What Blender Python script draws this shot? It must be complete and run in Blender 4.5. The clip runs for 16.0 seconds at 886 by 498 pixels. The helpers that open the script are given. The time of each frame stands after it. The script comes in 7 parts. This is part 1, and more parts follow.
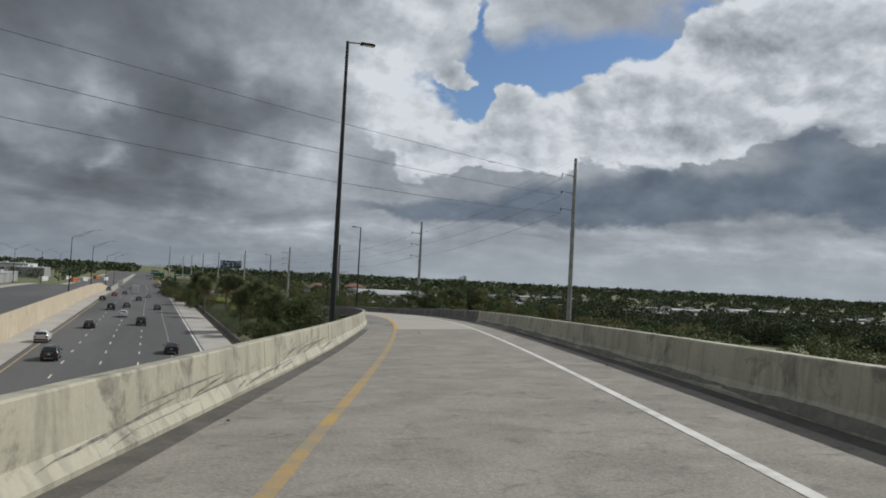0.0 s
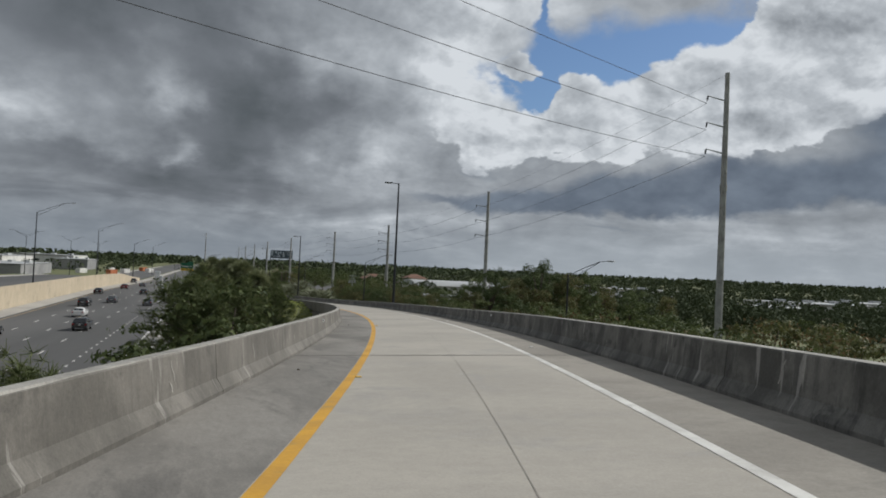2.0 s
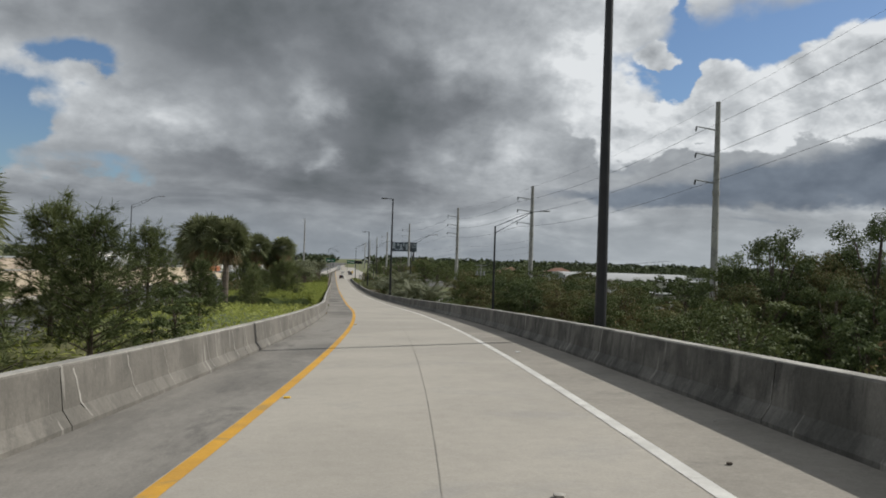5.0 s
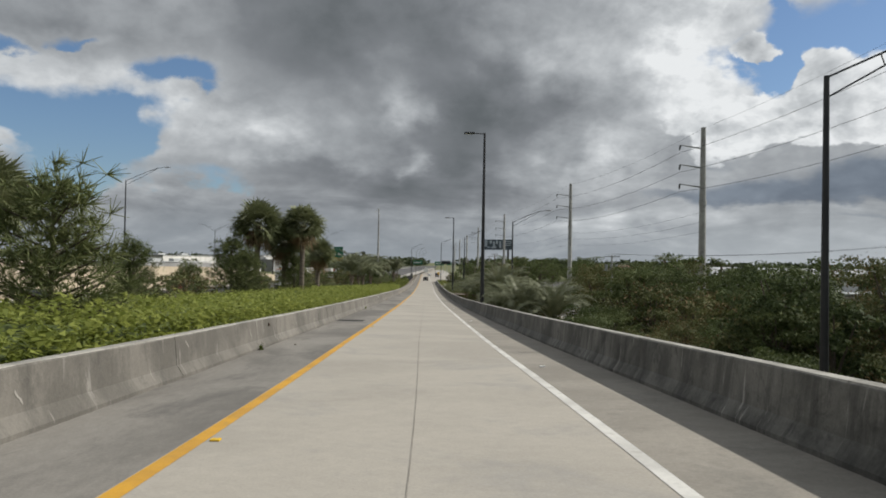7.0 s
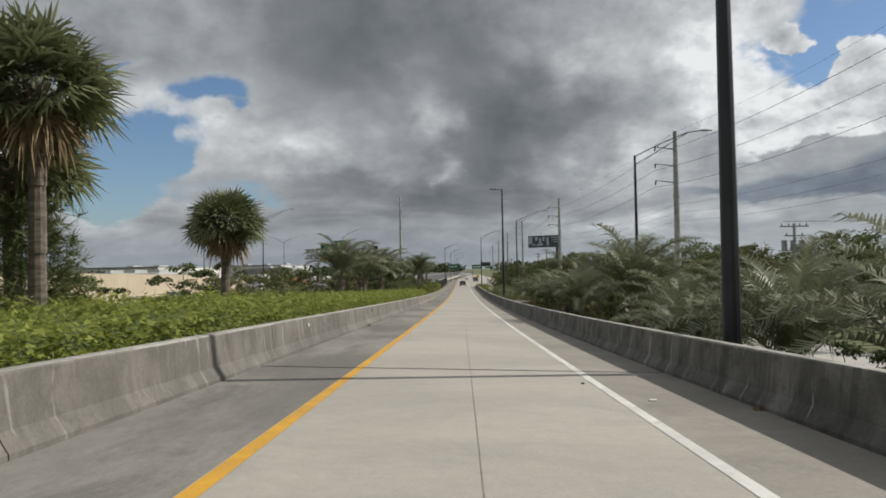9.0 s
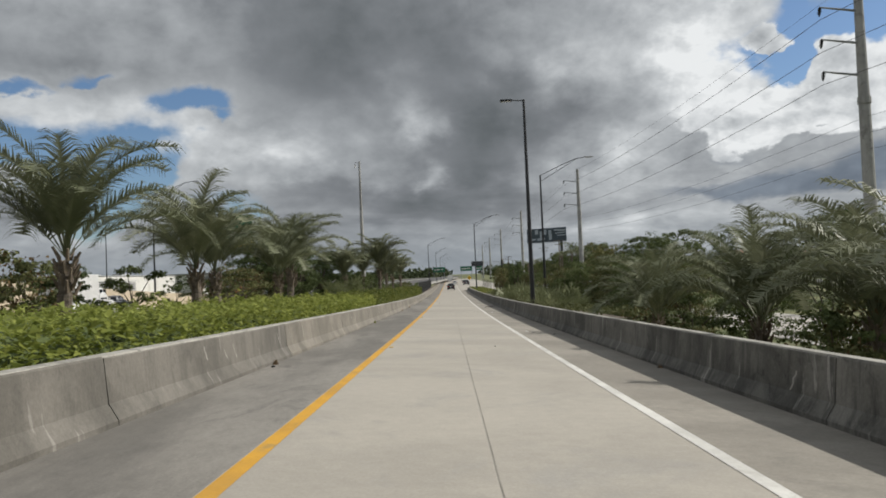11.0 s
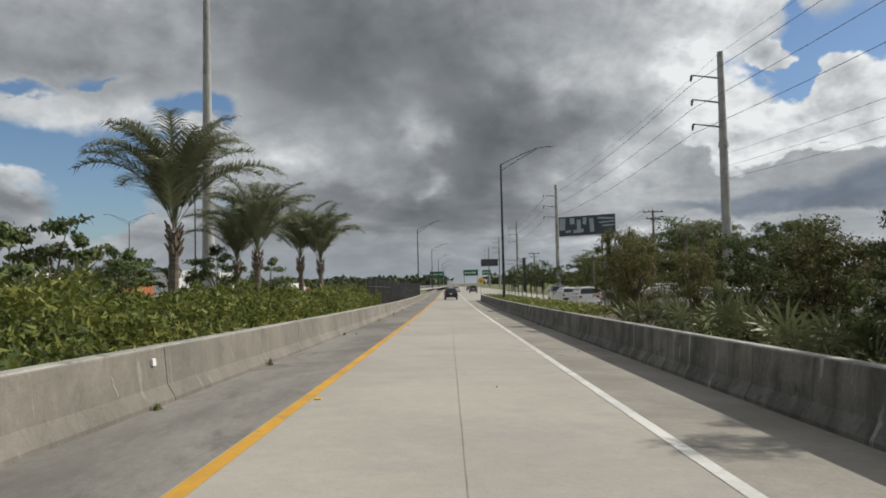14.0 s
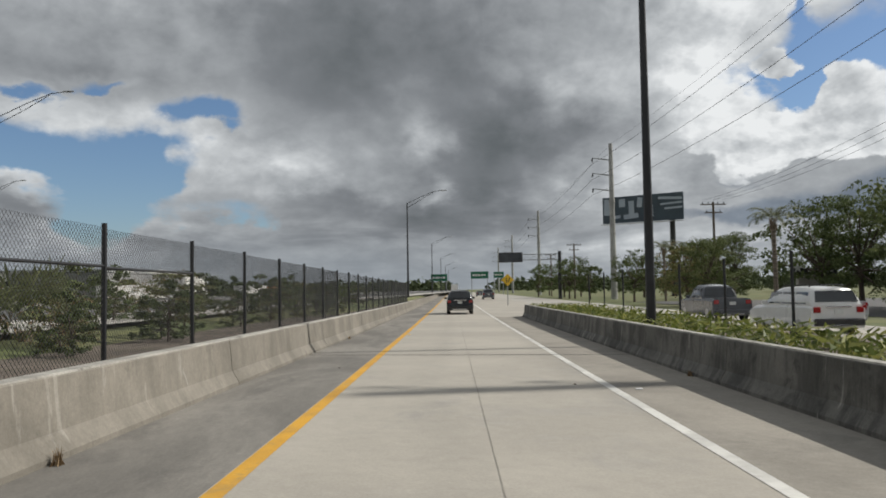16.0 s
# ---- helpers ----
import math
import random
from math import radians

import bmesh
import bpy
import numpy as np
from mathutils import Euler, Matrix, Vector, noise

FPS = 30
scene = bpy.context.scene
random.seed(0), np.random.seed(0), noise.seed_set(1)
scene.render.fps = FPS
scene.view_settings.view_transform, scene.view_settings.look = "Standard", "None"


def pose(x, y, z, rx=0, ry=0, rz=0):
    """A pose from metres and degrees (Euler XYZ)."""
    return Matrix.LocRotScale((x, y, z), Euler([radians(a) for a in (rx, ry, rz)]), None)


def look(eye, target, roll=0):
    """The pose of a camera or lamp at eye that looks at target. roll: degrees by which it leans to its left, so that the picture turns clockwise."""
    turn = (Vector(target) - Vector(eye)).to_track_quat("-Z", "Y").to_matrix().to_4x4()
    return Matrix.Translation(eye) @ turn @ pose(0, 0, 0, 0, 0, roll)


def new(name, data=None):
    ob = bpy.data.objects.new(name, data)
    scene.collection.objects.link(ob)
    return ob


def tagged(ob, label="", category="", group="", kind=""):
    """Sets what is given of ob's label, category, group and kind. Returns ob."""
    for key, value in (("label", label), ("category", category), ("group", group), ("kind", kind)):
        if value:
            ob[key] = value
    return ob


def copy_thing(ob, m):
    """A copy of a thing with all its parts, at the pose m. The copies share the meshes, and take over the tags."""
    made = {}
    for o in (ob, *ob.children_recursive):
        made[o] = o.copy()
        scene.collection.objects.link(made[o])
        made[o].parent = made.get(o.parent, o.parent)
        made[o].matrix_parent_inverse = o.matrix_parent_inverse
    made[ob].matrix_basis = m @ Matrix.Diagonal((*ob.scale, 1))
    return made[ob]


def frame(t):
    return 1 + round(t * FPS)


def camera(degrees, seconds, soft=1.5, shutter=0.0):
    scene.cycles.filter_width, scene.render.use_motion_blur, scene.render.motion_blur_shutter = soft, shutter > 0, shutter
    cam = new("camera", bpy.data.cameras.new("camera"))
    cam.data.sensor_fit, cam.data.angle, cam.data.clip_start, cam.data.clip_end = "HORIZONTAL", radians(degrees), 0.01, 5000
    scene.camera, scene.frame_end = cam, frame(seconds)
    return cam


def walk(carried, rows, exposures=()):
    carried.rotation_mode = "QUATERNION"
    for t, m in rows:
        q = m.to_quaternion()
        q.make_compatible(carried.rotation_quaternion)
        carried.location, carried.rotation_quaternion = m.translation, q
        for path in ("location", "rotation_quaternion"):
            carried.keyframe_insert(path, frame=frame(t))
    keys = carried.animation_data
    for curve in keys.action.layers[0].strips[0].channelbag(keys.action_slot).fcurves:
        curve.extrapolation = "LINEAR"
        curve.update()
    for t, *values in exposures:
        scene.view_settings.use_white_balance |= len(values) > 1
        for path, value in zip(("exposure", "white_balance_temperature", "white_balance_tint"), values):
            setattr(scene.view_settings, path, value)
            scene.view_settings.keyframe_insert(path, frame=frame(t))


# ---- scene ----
# ---- camera ----
cam = camera(59.2, 16.0, soft=1.8)
PATH = [
    (0.0, -39.18, 0.00, 14.13, 92.20, -2.97, -22.77),
    (0.5, -34.29, 12.02, 13.77, 91.91, -2.88, -21.80),
    (1.0, -29.48, 24.07, 13.40, 91.63, -2.82, -20.76),
    (1.5, -24.96, 36.22, 13.02, 91.50, -2.59, -19.61),
    (2.0, -20.84, 48.49, 12.61, 91.40, -2.66, -17.98),
    (2.5, -17.07, 60.85, 12.16, 91.09, -2.42, -16.52),
    (3.0, -13.64, 73.31, 11.66, 90.89, -2.31, -15.00),
    (3.5, -10.58, 85.88, 11.13, 90.80, -2.05, -13.22),
    (4.0, -7.91, 98.53, 10.58, 90.74, -1.81, -11.40),
    (4.5, -5.58, 111.23, 10.03, 90.79, -1.78, -9.80),
    (5.0, -3.66, 124.00, 9.49, 90.85, -1.84, -7.99),
    (5.5, -2.14, 136.86, 8.95, 90.90, -1.88, -6.16),
    (6.0, -1.00, 149.80, 8.41, 90.92, -1.80, -4.44),
    (6.5, -0.24, 162.85, 7.87, 90.92, -1.49, -2.87),
    (7.0, 0.17, 176.01, 7.34, 90.95, -0.97, -1.25),
    (7.5, 0.30, 189.27, 6.81, 91.01, -0.65, 0.07),
    (8.0, 0.23, 202.63, 6.30, 91.22, -0.13, 0.93),
    (8.5, 0.06, 216.05, 5.83, 91.35, 0.43, 1.51),
    (9.0, -0.14, 229.57, 5.38, 91.46, 1.07, 1.36),
    (9.5, -0.29, 243.20, 4.94, 91.59, 1.82, 0.97),
    (10.0, -0.37, 256.91, 4.52, 91.76, 2.32, 0.72),
    (10.5, -0.38, 270.66, 4.13, 91.81, 2.51, 0.54),
    (11.0, -0.34, 284.46, 3.76, 91.87, 2.48, 0.40),
    (11.5, -0.27, 298.31, 3.42, 91.97, 2.31, 0.32),
    (12.0, -0.21, 312.20, 3.10, 92.13, 2.06, 0.27),
    (12.5, -0.16, 326.13, 2.81, 92.29, 1.83, 0.27),
    (13.0, -0.18, 340.12, 2.54, 92.35, 1.69, 0.34),
    (13.5, -0.13, 354.13, 2.30, 92.39, 1.46, 0.38),
    (14.0, -0.11, 368.08, 2.09, 92.54, 1.31, 0.43),
    (14.5, -0.17, 381.99, 1.91, 92.71, 1.20, 0.53),
    (15.0, -0.19, 395.87, 1.76, 92.76, 1.11, 0.57),
    (15.5, -0.24, 409.72, 1.62, 92.90, 1.01, 0.66),
    (16.0, -0.37, 423.57, 1.50, 92.99, 0.92, 0.69),
]
walk(cam, [(r[0], pose(*r[1:])) for r in PATH], [(0.0, -0.2, 6050, 9), (4.2, -0.1, 6200, 9), (6.5, 0.08, 6340, 9), (16.0, 0.10, 6370, 9)])

# ---- world, sun ----
SUN_AZ, SUN_EL = 74.0, 39.0   # degrees clockwise from +y, and above the horizon


class Graph:
    """Short hand for building node trees."""

    def __init__(self, tree):
        self.tree = tree

    def node(self, kind):
        return self.tree.nodes.new(kind)

    def link(self, a, b):
        self.tree.links.new(a, b)

    def put(self, socket, value):
        if isinstance(value, bpy.types.NodeSocket):
            self.link(value, socket)
        else:
            socket.default_value = value

    def math(self, op, a, b=0.0, c=0.0, clamp=False):
        n = self.node("ShaderNodeMath")
        n.operation, n.use_clamp = op, clamp
        for s, v in zip(n.inputs, (a, b, c)):
            self.put(s, v)
        return n.outputs[0]

    def mix(self, fac, a, b, blend="MIX"):
        n = self.node("ShaderNodeMix")
        n.data_type, n.blend_type = "RGBA", blend
        self.put(n.inputs[0], fac)
        self.put(n.inputs[6], a if isinstance(a, bpy.types.NodeSocket) else (*a, 1)[:4])
        self.put(n.inputs[7], b if isinstance(b, bpy.types.NodeSocket) else (*b, 1)[:4])
        return n.outputs[2]

    def noise(self, vector, scale, detail=4.0, rough=0.55, dist=0.0):
        n = self.node("ShaderNodeTexNoise")
        if vector is not None:
            self.link(vector, n.inputs["Vector"])
        n.inputs["Scale"].default_value, n.inputs["Detail"].default_value = scale, detail
        n.inputs["Roughness"].default_value, n.inputs["Distortion"].default_value = rough, dist
        return n.outputs["Fac"]

    def ramp(self, fac, stops):
        n = self.node("ShaderNodeValToRGB")
        while len(n.color_ramp.elements) < len(stops):
            n.color_ramp.elements.new(0.5)
        for e, (p, c) in zip(n.color_ramp.elements, stops):
            e.position, e.color = p, (*c, 1)[:4]
        self.link(fac, n.inputs[0])
        return n.outputs[0]

    def remap(self, v, a, b, c=0.0, d=1.0):
        n = self.node("ShaderNodeMapRange")
        n.interpolation_type = "SMOOTHSTEP"
        for s, x in zip(n.inputs, (v, a, b, c, d)):
            self.put(s, x)
        return n.outputs[0]


def build_world():
    world = bpy.data.worlds.new("sky")
    scene.world = world
    world.use_nodes = True
    tree = world.node_tree
    tree.nodes.clear()
    g = Graph(tree)
    sky = g.node("ShaderNodeTexSky")
    sky.sky_type, sky.sun_disc = "NISHITA", False
    sky.sun_elevation, sky.sun_rotation = radians(SUN_EL), radians(SUN_AZ)
    sky.air_density, sky.dust_density = 1.0, 0.6
    where = g.node("ShaderNodeTexCoord").outputs["Generated"]
    part_ = g.node("ShaderNodeSeparateXYZ")
    g.link(where, part_.inputs[0])
    x, y, z = part_.outputs
    az = g.math("MULTIPLY", g.math("ARCTAN2", x, y), 57.2958)
    el = g.math("MULTIPLY", g.math("ARCSINE", z), 57.2958)
    # clouds flatten towards the horizon: noise runs in a space stretched with height
    flat = g.node("ShaderNodeCombineXYZ")
    g.put(flat.inputs[0], g.math("MULTIPLY", az, 0.055))
    g.put(flat.inputs[1], g.math("MULTIPLY", g.math("POWER", g.math("MAXIMUM", el, 0.01), 0.8), 0.16))
    flat.inputs[2].default_value = 3.7
    v = flat.outputs[0]
    def shifted(dx, dy):
        n = g.node("ShaderNodeVectorMath")
        n.operation = "ADD"
        g.link(v, n.inputs[0])
        n.inputs[1].default_value = (dx, dy, 0)
        return n.outputs[0]

    def puffs(vec, scale, detail):
        """Heaped, cauliflower-like forms."""
        n = g.node("ShaderNodeTexVoronoi")
        n.feature, n.normalize = "SMOOTH_F1", True
        nn = g.node("ShaderNodeTexNoise")
        g.link(vec, nn.inputs["Vector"])
        nn.inputs["Scale"].default_value, nn.inputs["Detail"].default_value = scale * 0.9, 5
        warp = g.node("ShaderNodeVectorMath")
        warp.operation = "MULTIPLY_ADD"
        g.link(nn.outputs["Color"], warp.inputs[0])
        warp.inputs[1].default_value = (0.9 / scale,) * 3
        g.link(vec, warp.inputs[2])
        g.link(warp.outputs[0], n.inputs["Vector"])
        n.inputs["Scale"].default_value, n.inputs["Detail"].default_value, n.inputs["Roughness"].default_value = scale, detail, 0.6
        n.inputs["Smoothness"].default_value = 0.25
        return n.outputs["Distance"]

    def heap(vec):
        return g.math("MULTIPLY_ADD", puffs(vec, 3.6, 4.0), -1.1, g.math("MULTIPLY", g.noise(vec, 2.6, 9, 0.56, 0.1), 1.0))

    big = g.noise(v, 1.0, 3, 0.5, 0.2)
    mid = g.noise(v, 2.1, 5, 0.5, 0.15)
    mid2 = g.noise(shifted(7.3, 2.9), 2.1, 5, 0.5, 0.15)
    fine = g.noise(v, 6.0, 8, 0.55, 0.1)
    fine2 = g.noise(shifted(3.1, 8.2), 6.0, 8, 0.55, 0.1)
    here = heap(v)
    # the side of each heap that faces the sun is lit, the other lies in shade
    relief = g.math("SUBTRACT", here, heap(shifted(0.05, 0.06)))

    def bent(base, a, wa, b, wb):
        return g.math("MULTIPLY_ADD", g.math("SUBTRACT", a, 0.5), wa, g.math("MULTIPLY_ADD", g.math("SUBTRACT", b, 0.5), wb, base))

    az2, el2 = bent(az, mid, 9.0, fine, 5.0), bent(el, mid2, 5.0, fine2, 3.0)
    az3, el3 = bent(az, mid2, 3.0, fine2, 4.0), bent(el, mid, 2.0, fine, 3.0)

    def masses(rows, a, e, start):
        """Sums soft masses: azimuth, elevation, half widths, weight."""
        total = start
        for a0, e0, sa, se, w in rows:
            p = g.math("DIVIDE", g.math("SUBTRACT", a, a0), sa)
            q = g.math("DIVIDE", g.math("SUBTRACT", e, e0), se)
            bell = g.math("EXPONENT", g.math("MULTIPLY", g.math("MULTIPLY_ADD", p, p, g.math("MULTIPLY", q, q)), -1.0))
            total = g.math("MULTIPLY_ADD", bell, w, total)
        return total

    # the overcast sheet, with light and dark masses
    soft = g.math("MULTIPLY_ADD", mid, 0.32, g.math("MULTIPLY_ADD", fine, 0.13, g.math("MULTIPLY_ADD", big, 0.20, 0.225)))
    tone = masses(CLOUDS, az2, el2, soft)
    low = g.node("ShaderNodeCombineXYZ")
    g.put(low.inputs[0], g.math("MULTIPLY", az, 0.095))
    g.put(low.inputs[1], g.math("MULTIPLY", el, 0.40))
    low.inputs[2].default_value = 8.1
    bands = g.math("MULTIPLY", g.math("SUBTRACT", g.noise(low.outputs[0], 1.3, 6, 0.55, 0.5), 0.51), g.remap(el, 3.0, 9.0, 0.75, 0.0))
    tone = g.math("ADD", tone, bands)
    tone = g.math("MULTIPLY_ADD", relief, g.math("MULTIPLY_ADD", tone, 1.15, -0.30), tone)
    blue = masses(HOLES, az2, el2, g.math("MULTIPLY_ADD", g.math("SUBTRACT", fine2, 0.5), 0.9, g.math("MULTIPLY_ADD", here, -0.20, 0.0)))
    hole = g.remap(blue, 0.20, 0.62)
    # thin cloud at the openings' rims lets the light through
    tone = g.math("MULTIPLY_ADD", g.remap(blue, -0.4, 0.3), 0.14, tone)
    clear = g.mix(1.0, sky.outputs[0], (SKY_GAIN * 0.84, SKY_GAIN * 0.95, SKY_GAIN * 1.10), "MULTIPLY")
    sight = g.mix(hole, g.ramp(g.math("MULTIPLY", tone, 1.0, clamp=True), CLOUD_TONES), clear)
    # heaped white cumulus
    field = g.math("MINIMUM", masses(CUMULUS, az3, el3, 0.0), 1.15)
    field = g.math("MULTIPLY_ADD", here, 0.55, g.math("MULTIPLY_ADD", g.math("SUBTRACT", fine, 0.5), 0.5, field))
    lit = g.math("MULTIPLY_ADD", relief, 0.95, g.math("MULTIPLY_ADD", g.math("SUBTRACT", mid, 0.5), 0.25, 0.95))
    lit = g.math("MULTIPLY_ADD", g.remap(field, 0.45, 1.1), -0.13, lit)
    sight = g.mix(g.remap(field, 0.36, 0.47), sight, g.ramp(g.math("MULTIPLY", lit, 1.0, clamp=True), CLOUD_TONES))
    # the shaded flat bases under them
    base = masses(BASES, az3, el3, g.math("MULTIPLY_ADD", g.math("SUBTRACT", mid, 0.5), 0.5, g.math("MULTIPLY", g.math("SUBTRACT", fine, 0.5), 0.35)))
    shade = g.mix(g.remap(g.math("MULTIPLY_ADD", fine2, 0.5, g.math("MULTIPLY", mid2, 0.6)), 0.35, 0.8), (0.098, 0.120, 0.155), (0.215, 0.25, 0.295))
    sight = g.mix(g.remap(base, 0.30, 0.85, 0.0, 0.93), sight, shade)
    haze = g.remap(g.math("MULTIPLY_ADD", g.math("SUBTRACT", mid, 0.5), 3.0, el), 0.3, 5.0, 0.68, 0.0)
    haze = g.math("MULTIPLY", haze, g.math("MULTIPLY_ADD", bands, -0.9, 0.9), clamp=True)
    sight = g.mix(haze, sight, g.mix(g.remap(az, 8.0, 28.0), (0.255, 0.283, 0.31), (0.46, 0.49, 0.51)))
    back = g.node("ShaderNodeBackground")
    g.link(sight, back.inputs[0])
    back.inputs[1].default_value = 1.0
    out = g.node("ShaderNodeOutputWorld")
    g.link(back.outputs[0], out.inputs[0])


SKY_GAIN = 0.074
CLOUD_TONES = [(0.0, (0.070, 0.079, 0.086)), (0.22, (0.118, 0.129, 0.136)), (0.42, (0.195, 0.205, 0.217)), (0.62, (0.34, 0.353, 0.365)), (0.82, (0.54, 0.553, 0.56)), (1.0, (0.78, 0.785, 0.78))]
CLOUDS = [
    (-3.6, 17.4, 8.5, 3.5, -0.24), (1.8, 9.5, 6.0, 3.9, -0.26), (-2.0, 5.7, 9.5, 1.7, -0.26), (-8, 14.6, 4.6, 2.1, -0.12), (6.3, 11.8, 5.0, 3.7, -0.16), (4, 22, 12, 4, -0.12),
    (10.4, 14.5, 3.2, 2.2, 0.10), (19.3, 15.7, 3.0, 6.0, 0.30), (18, 10.4, 4.0, 2.5, 0.20), (13, 8.2, 2.6, 1.7, 0.18), (25, 19.0, 6, 1.6, 0.16), (-13, 14.5, 5, 4, -0.12), (-9, 20, 7, 4, -0.14), (-2.8, 11.2, 1.9, 1.4, 0.30), (-1.6, 7.5, 1.0, 0.9, 0.26),
    (-15, 9.4, 4.0, 1.2, 0.10), (-25.7, 11.9, 5.0, 1.0, 0.16), (-19.2, 10.7, 3.6, 1.0, 0.17), (-11, 9.5, 1.9, 1.2, 0.16), (-26.5, 16.1, 7, 1.8, 0.05), (-29.4, 7.6, 4.0, 1.3, 0.22), (-28, 16, 9, 3, -0.15), (-14, 4, 14, 1.5, -0.06), (-28.7, 4.6, 5.0, 0.7, 0.14),
    (39.4, 2.6, 13, 0.7, 0.10), (11, 3.2, 9, 0.8, 0.10), (-14, 7.2, 3.0, 0.7, 0.12), (-10, 6.6, 4, 0.9, -0.10), (-29, 6.0, 4, 0.7, -0.16),
]
HOLES = [
    (23.9, 13.2, 2.6, 3.0, 1.1), (34.2, 15.5, 8.0, 3.0, 1.0), (30.5, 13.5, 4.0, 2.2, 0.8), (-17.7, 12.3, 3.0, 1.1, 1.0), (-28.0, 9.4, 7.0, 1.7, 1.3), (-23.0, 8.0, 3.6, 1.6, 1.3), (-15.5, 5.8, 3.0, 0.8, 0.5), (-24, 5.0, 5.0, 1.0, 0.8), (-28.8, 12.9, 2.6, 0.5, 0.7),
    (-25.1, 13.9, 2.2, 0.5, 0.6), (43, 19.3, 4, 0.9, 0.7), (-24.6, 6.0, 3.0, 0.8, 0.7), (60, 16, 7, 4, 0.8), (24.5, 18.3, 0.7, 2.0, 0.6), (-40, 10, 8, 3, 0.7),
]
CUMULUS = [
    (26.3, 12.3, 1.4, 2.0, 1.0), (25.0, 10.2, 2.8, 1.2, 1.0), (29.5, 10.8, 2.4, 2.6, 1.0), (33.1, 12.0, 2.1, 2.1, 1.0), (36.3, 13.6, 2.5, 2.3, 1.0), (40.2, 12.4, 3.7, 2.3, 1.0), (38.4, 10.4, 4.6, 1.7, 0.9), (41.2, 17.1, 2.4, 1.9, 1.0),
    (44.5, 16.8, 3.3, 2.3, 1.0), (49.0, 16.8, 4.6, 2.7, 1.0), (45.7, 13.8, 2.9, 2.1, 0.9), (51.1, 12.1, 2.5, 2.3, 0.9), (20.4, 9.4, 3.4, 1.7, 0.8), (22.9, 14.6, 1.3, 1.0, 0.75), (56, 14, 4, 3, 1.0),
]
BASES = [
    (41.2, 6.2, 11.5, 2.0, 0.9), (31.4, 5.6, 6.8, 1.4, 0.8), (24.0, 4.9, 5.8, 0.9, 0.7), (50.0, 8.4, 6.5, 2.2, 0.7), (37.3, 8.1, 3.2, 1.1, 0.5), (47.8, 10.9, 3.2, 1.2, 0.6), (17.0, 5.0, 3.8, 0.7, 0.5), (29.5, 3.2, 3.9, 0.4, 0.55), (60, 6, 9, 2.0, 0.9), (20, 7.4, 3.5, 0.9, 0.4),
]
build_world()

sun = new("sun", bpy.data.lights.new("sun", "SUN"))
sun.data.energy, sun.data.angle, sun.data.color = 3.9, radians(0.9), (1.0, 0.94, 0.85)
sun.matrix_world = look((math.sin(radians(SUN_AZ)) * math.cos(radians(SUN_EL)) * 500, math.cos(radians(SUN_AZ)) * math.cos(radians(SUN_EL)) * 500, math.sin(radians(SUN_EL)) * 500), (0, 0, 0))
scene.view_settings.exposure = 0.0

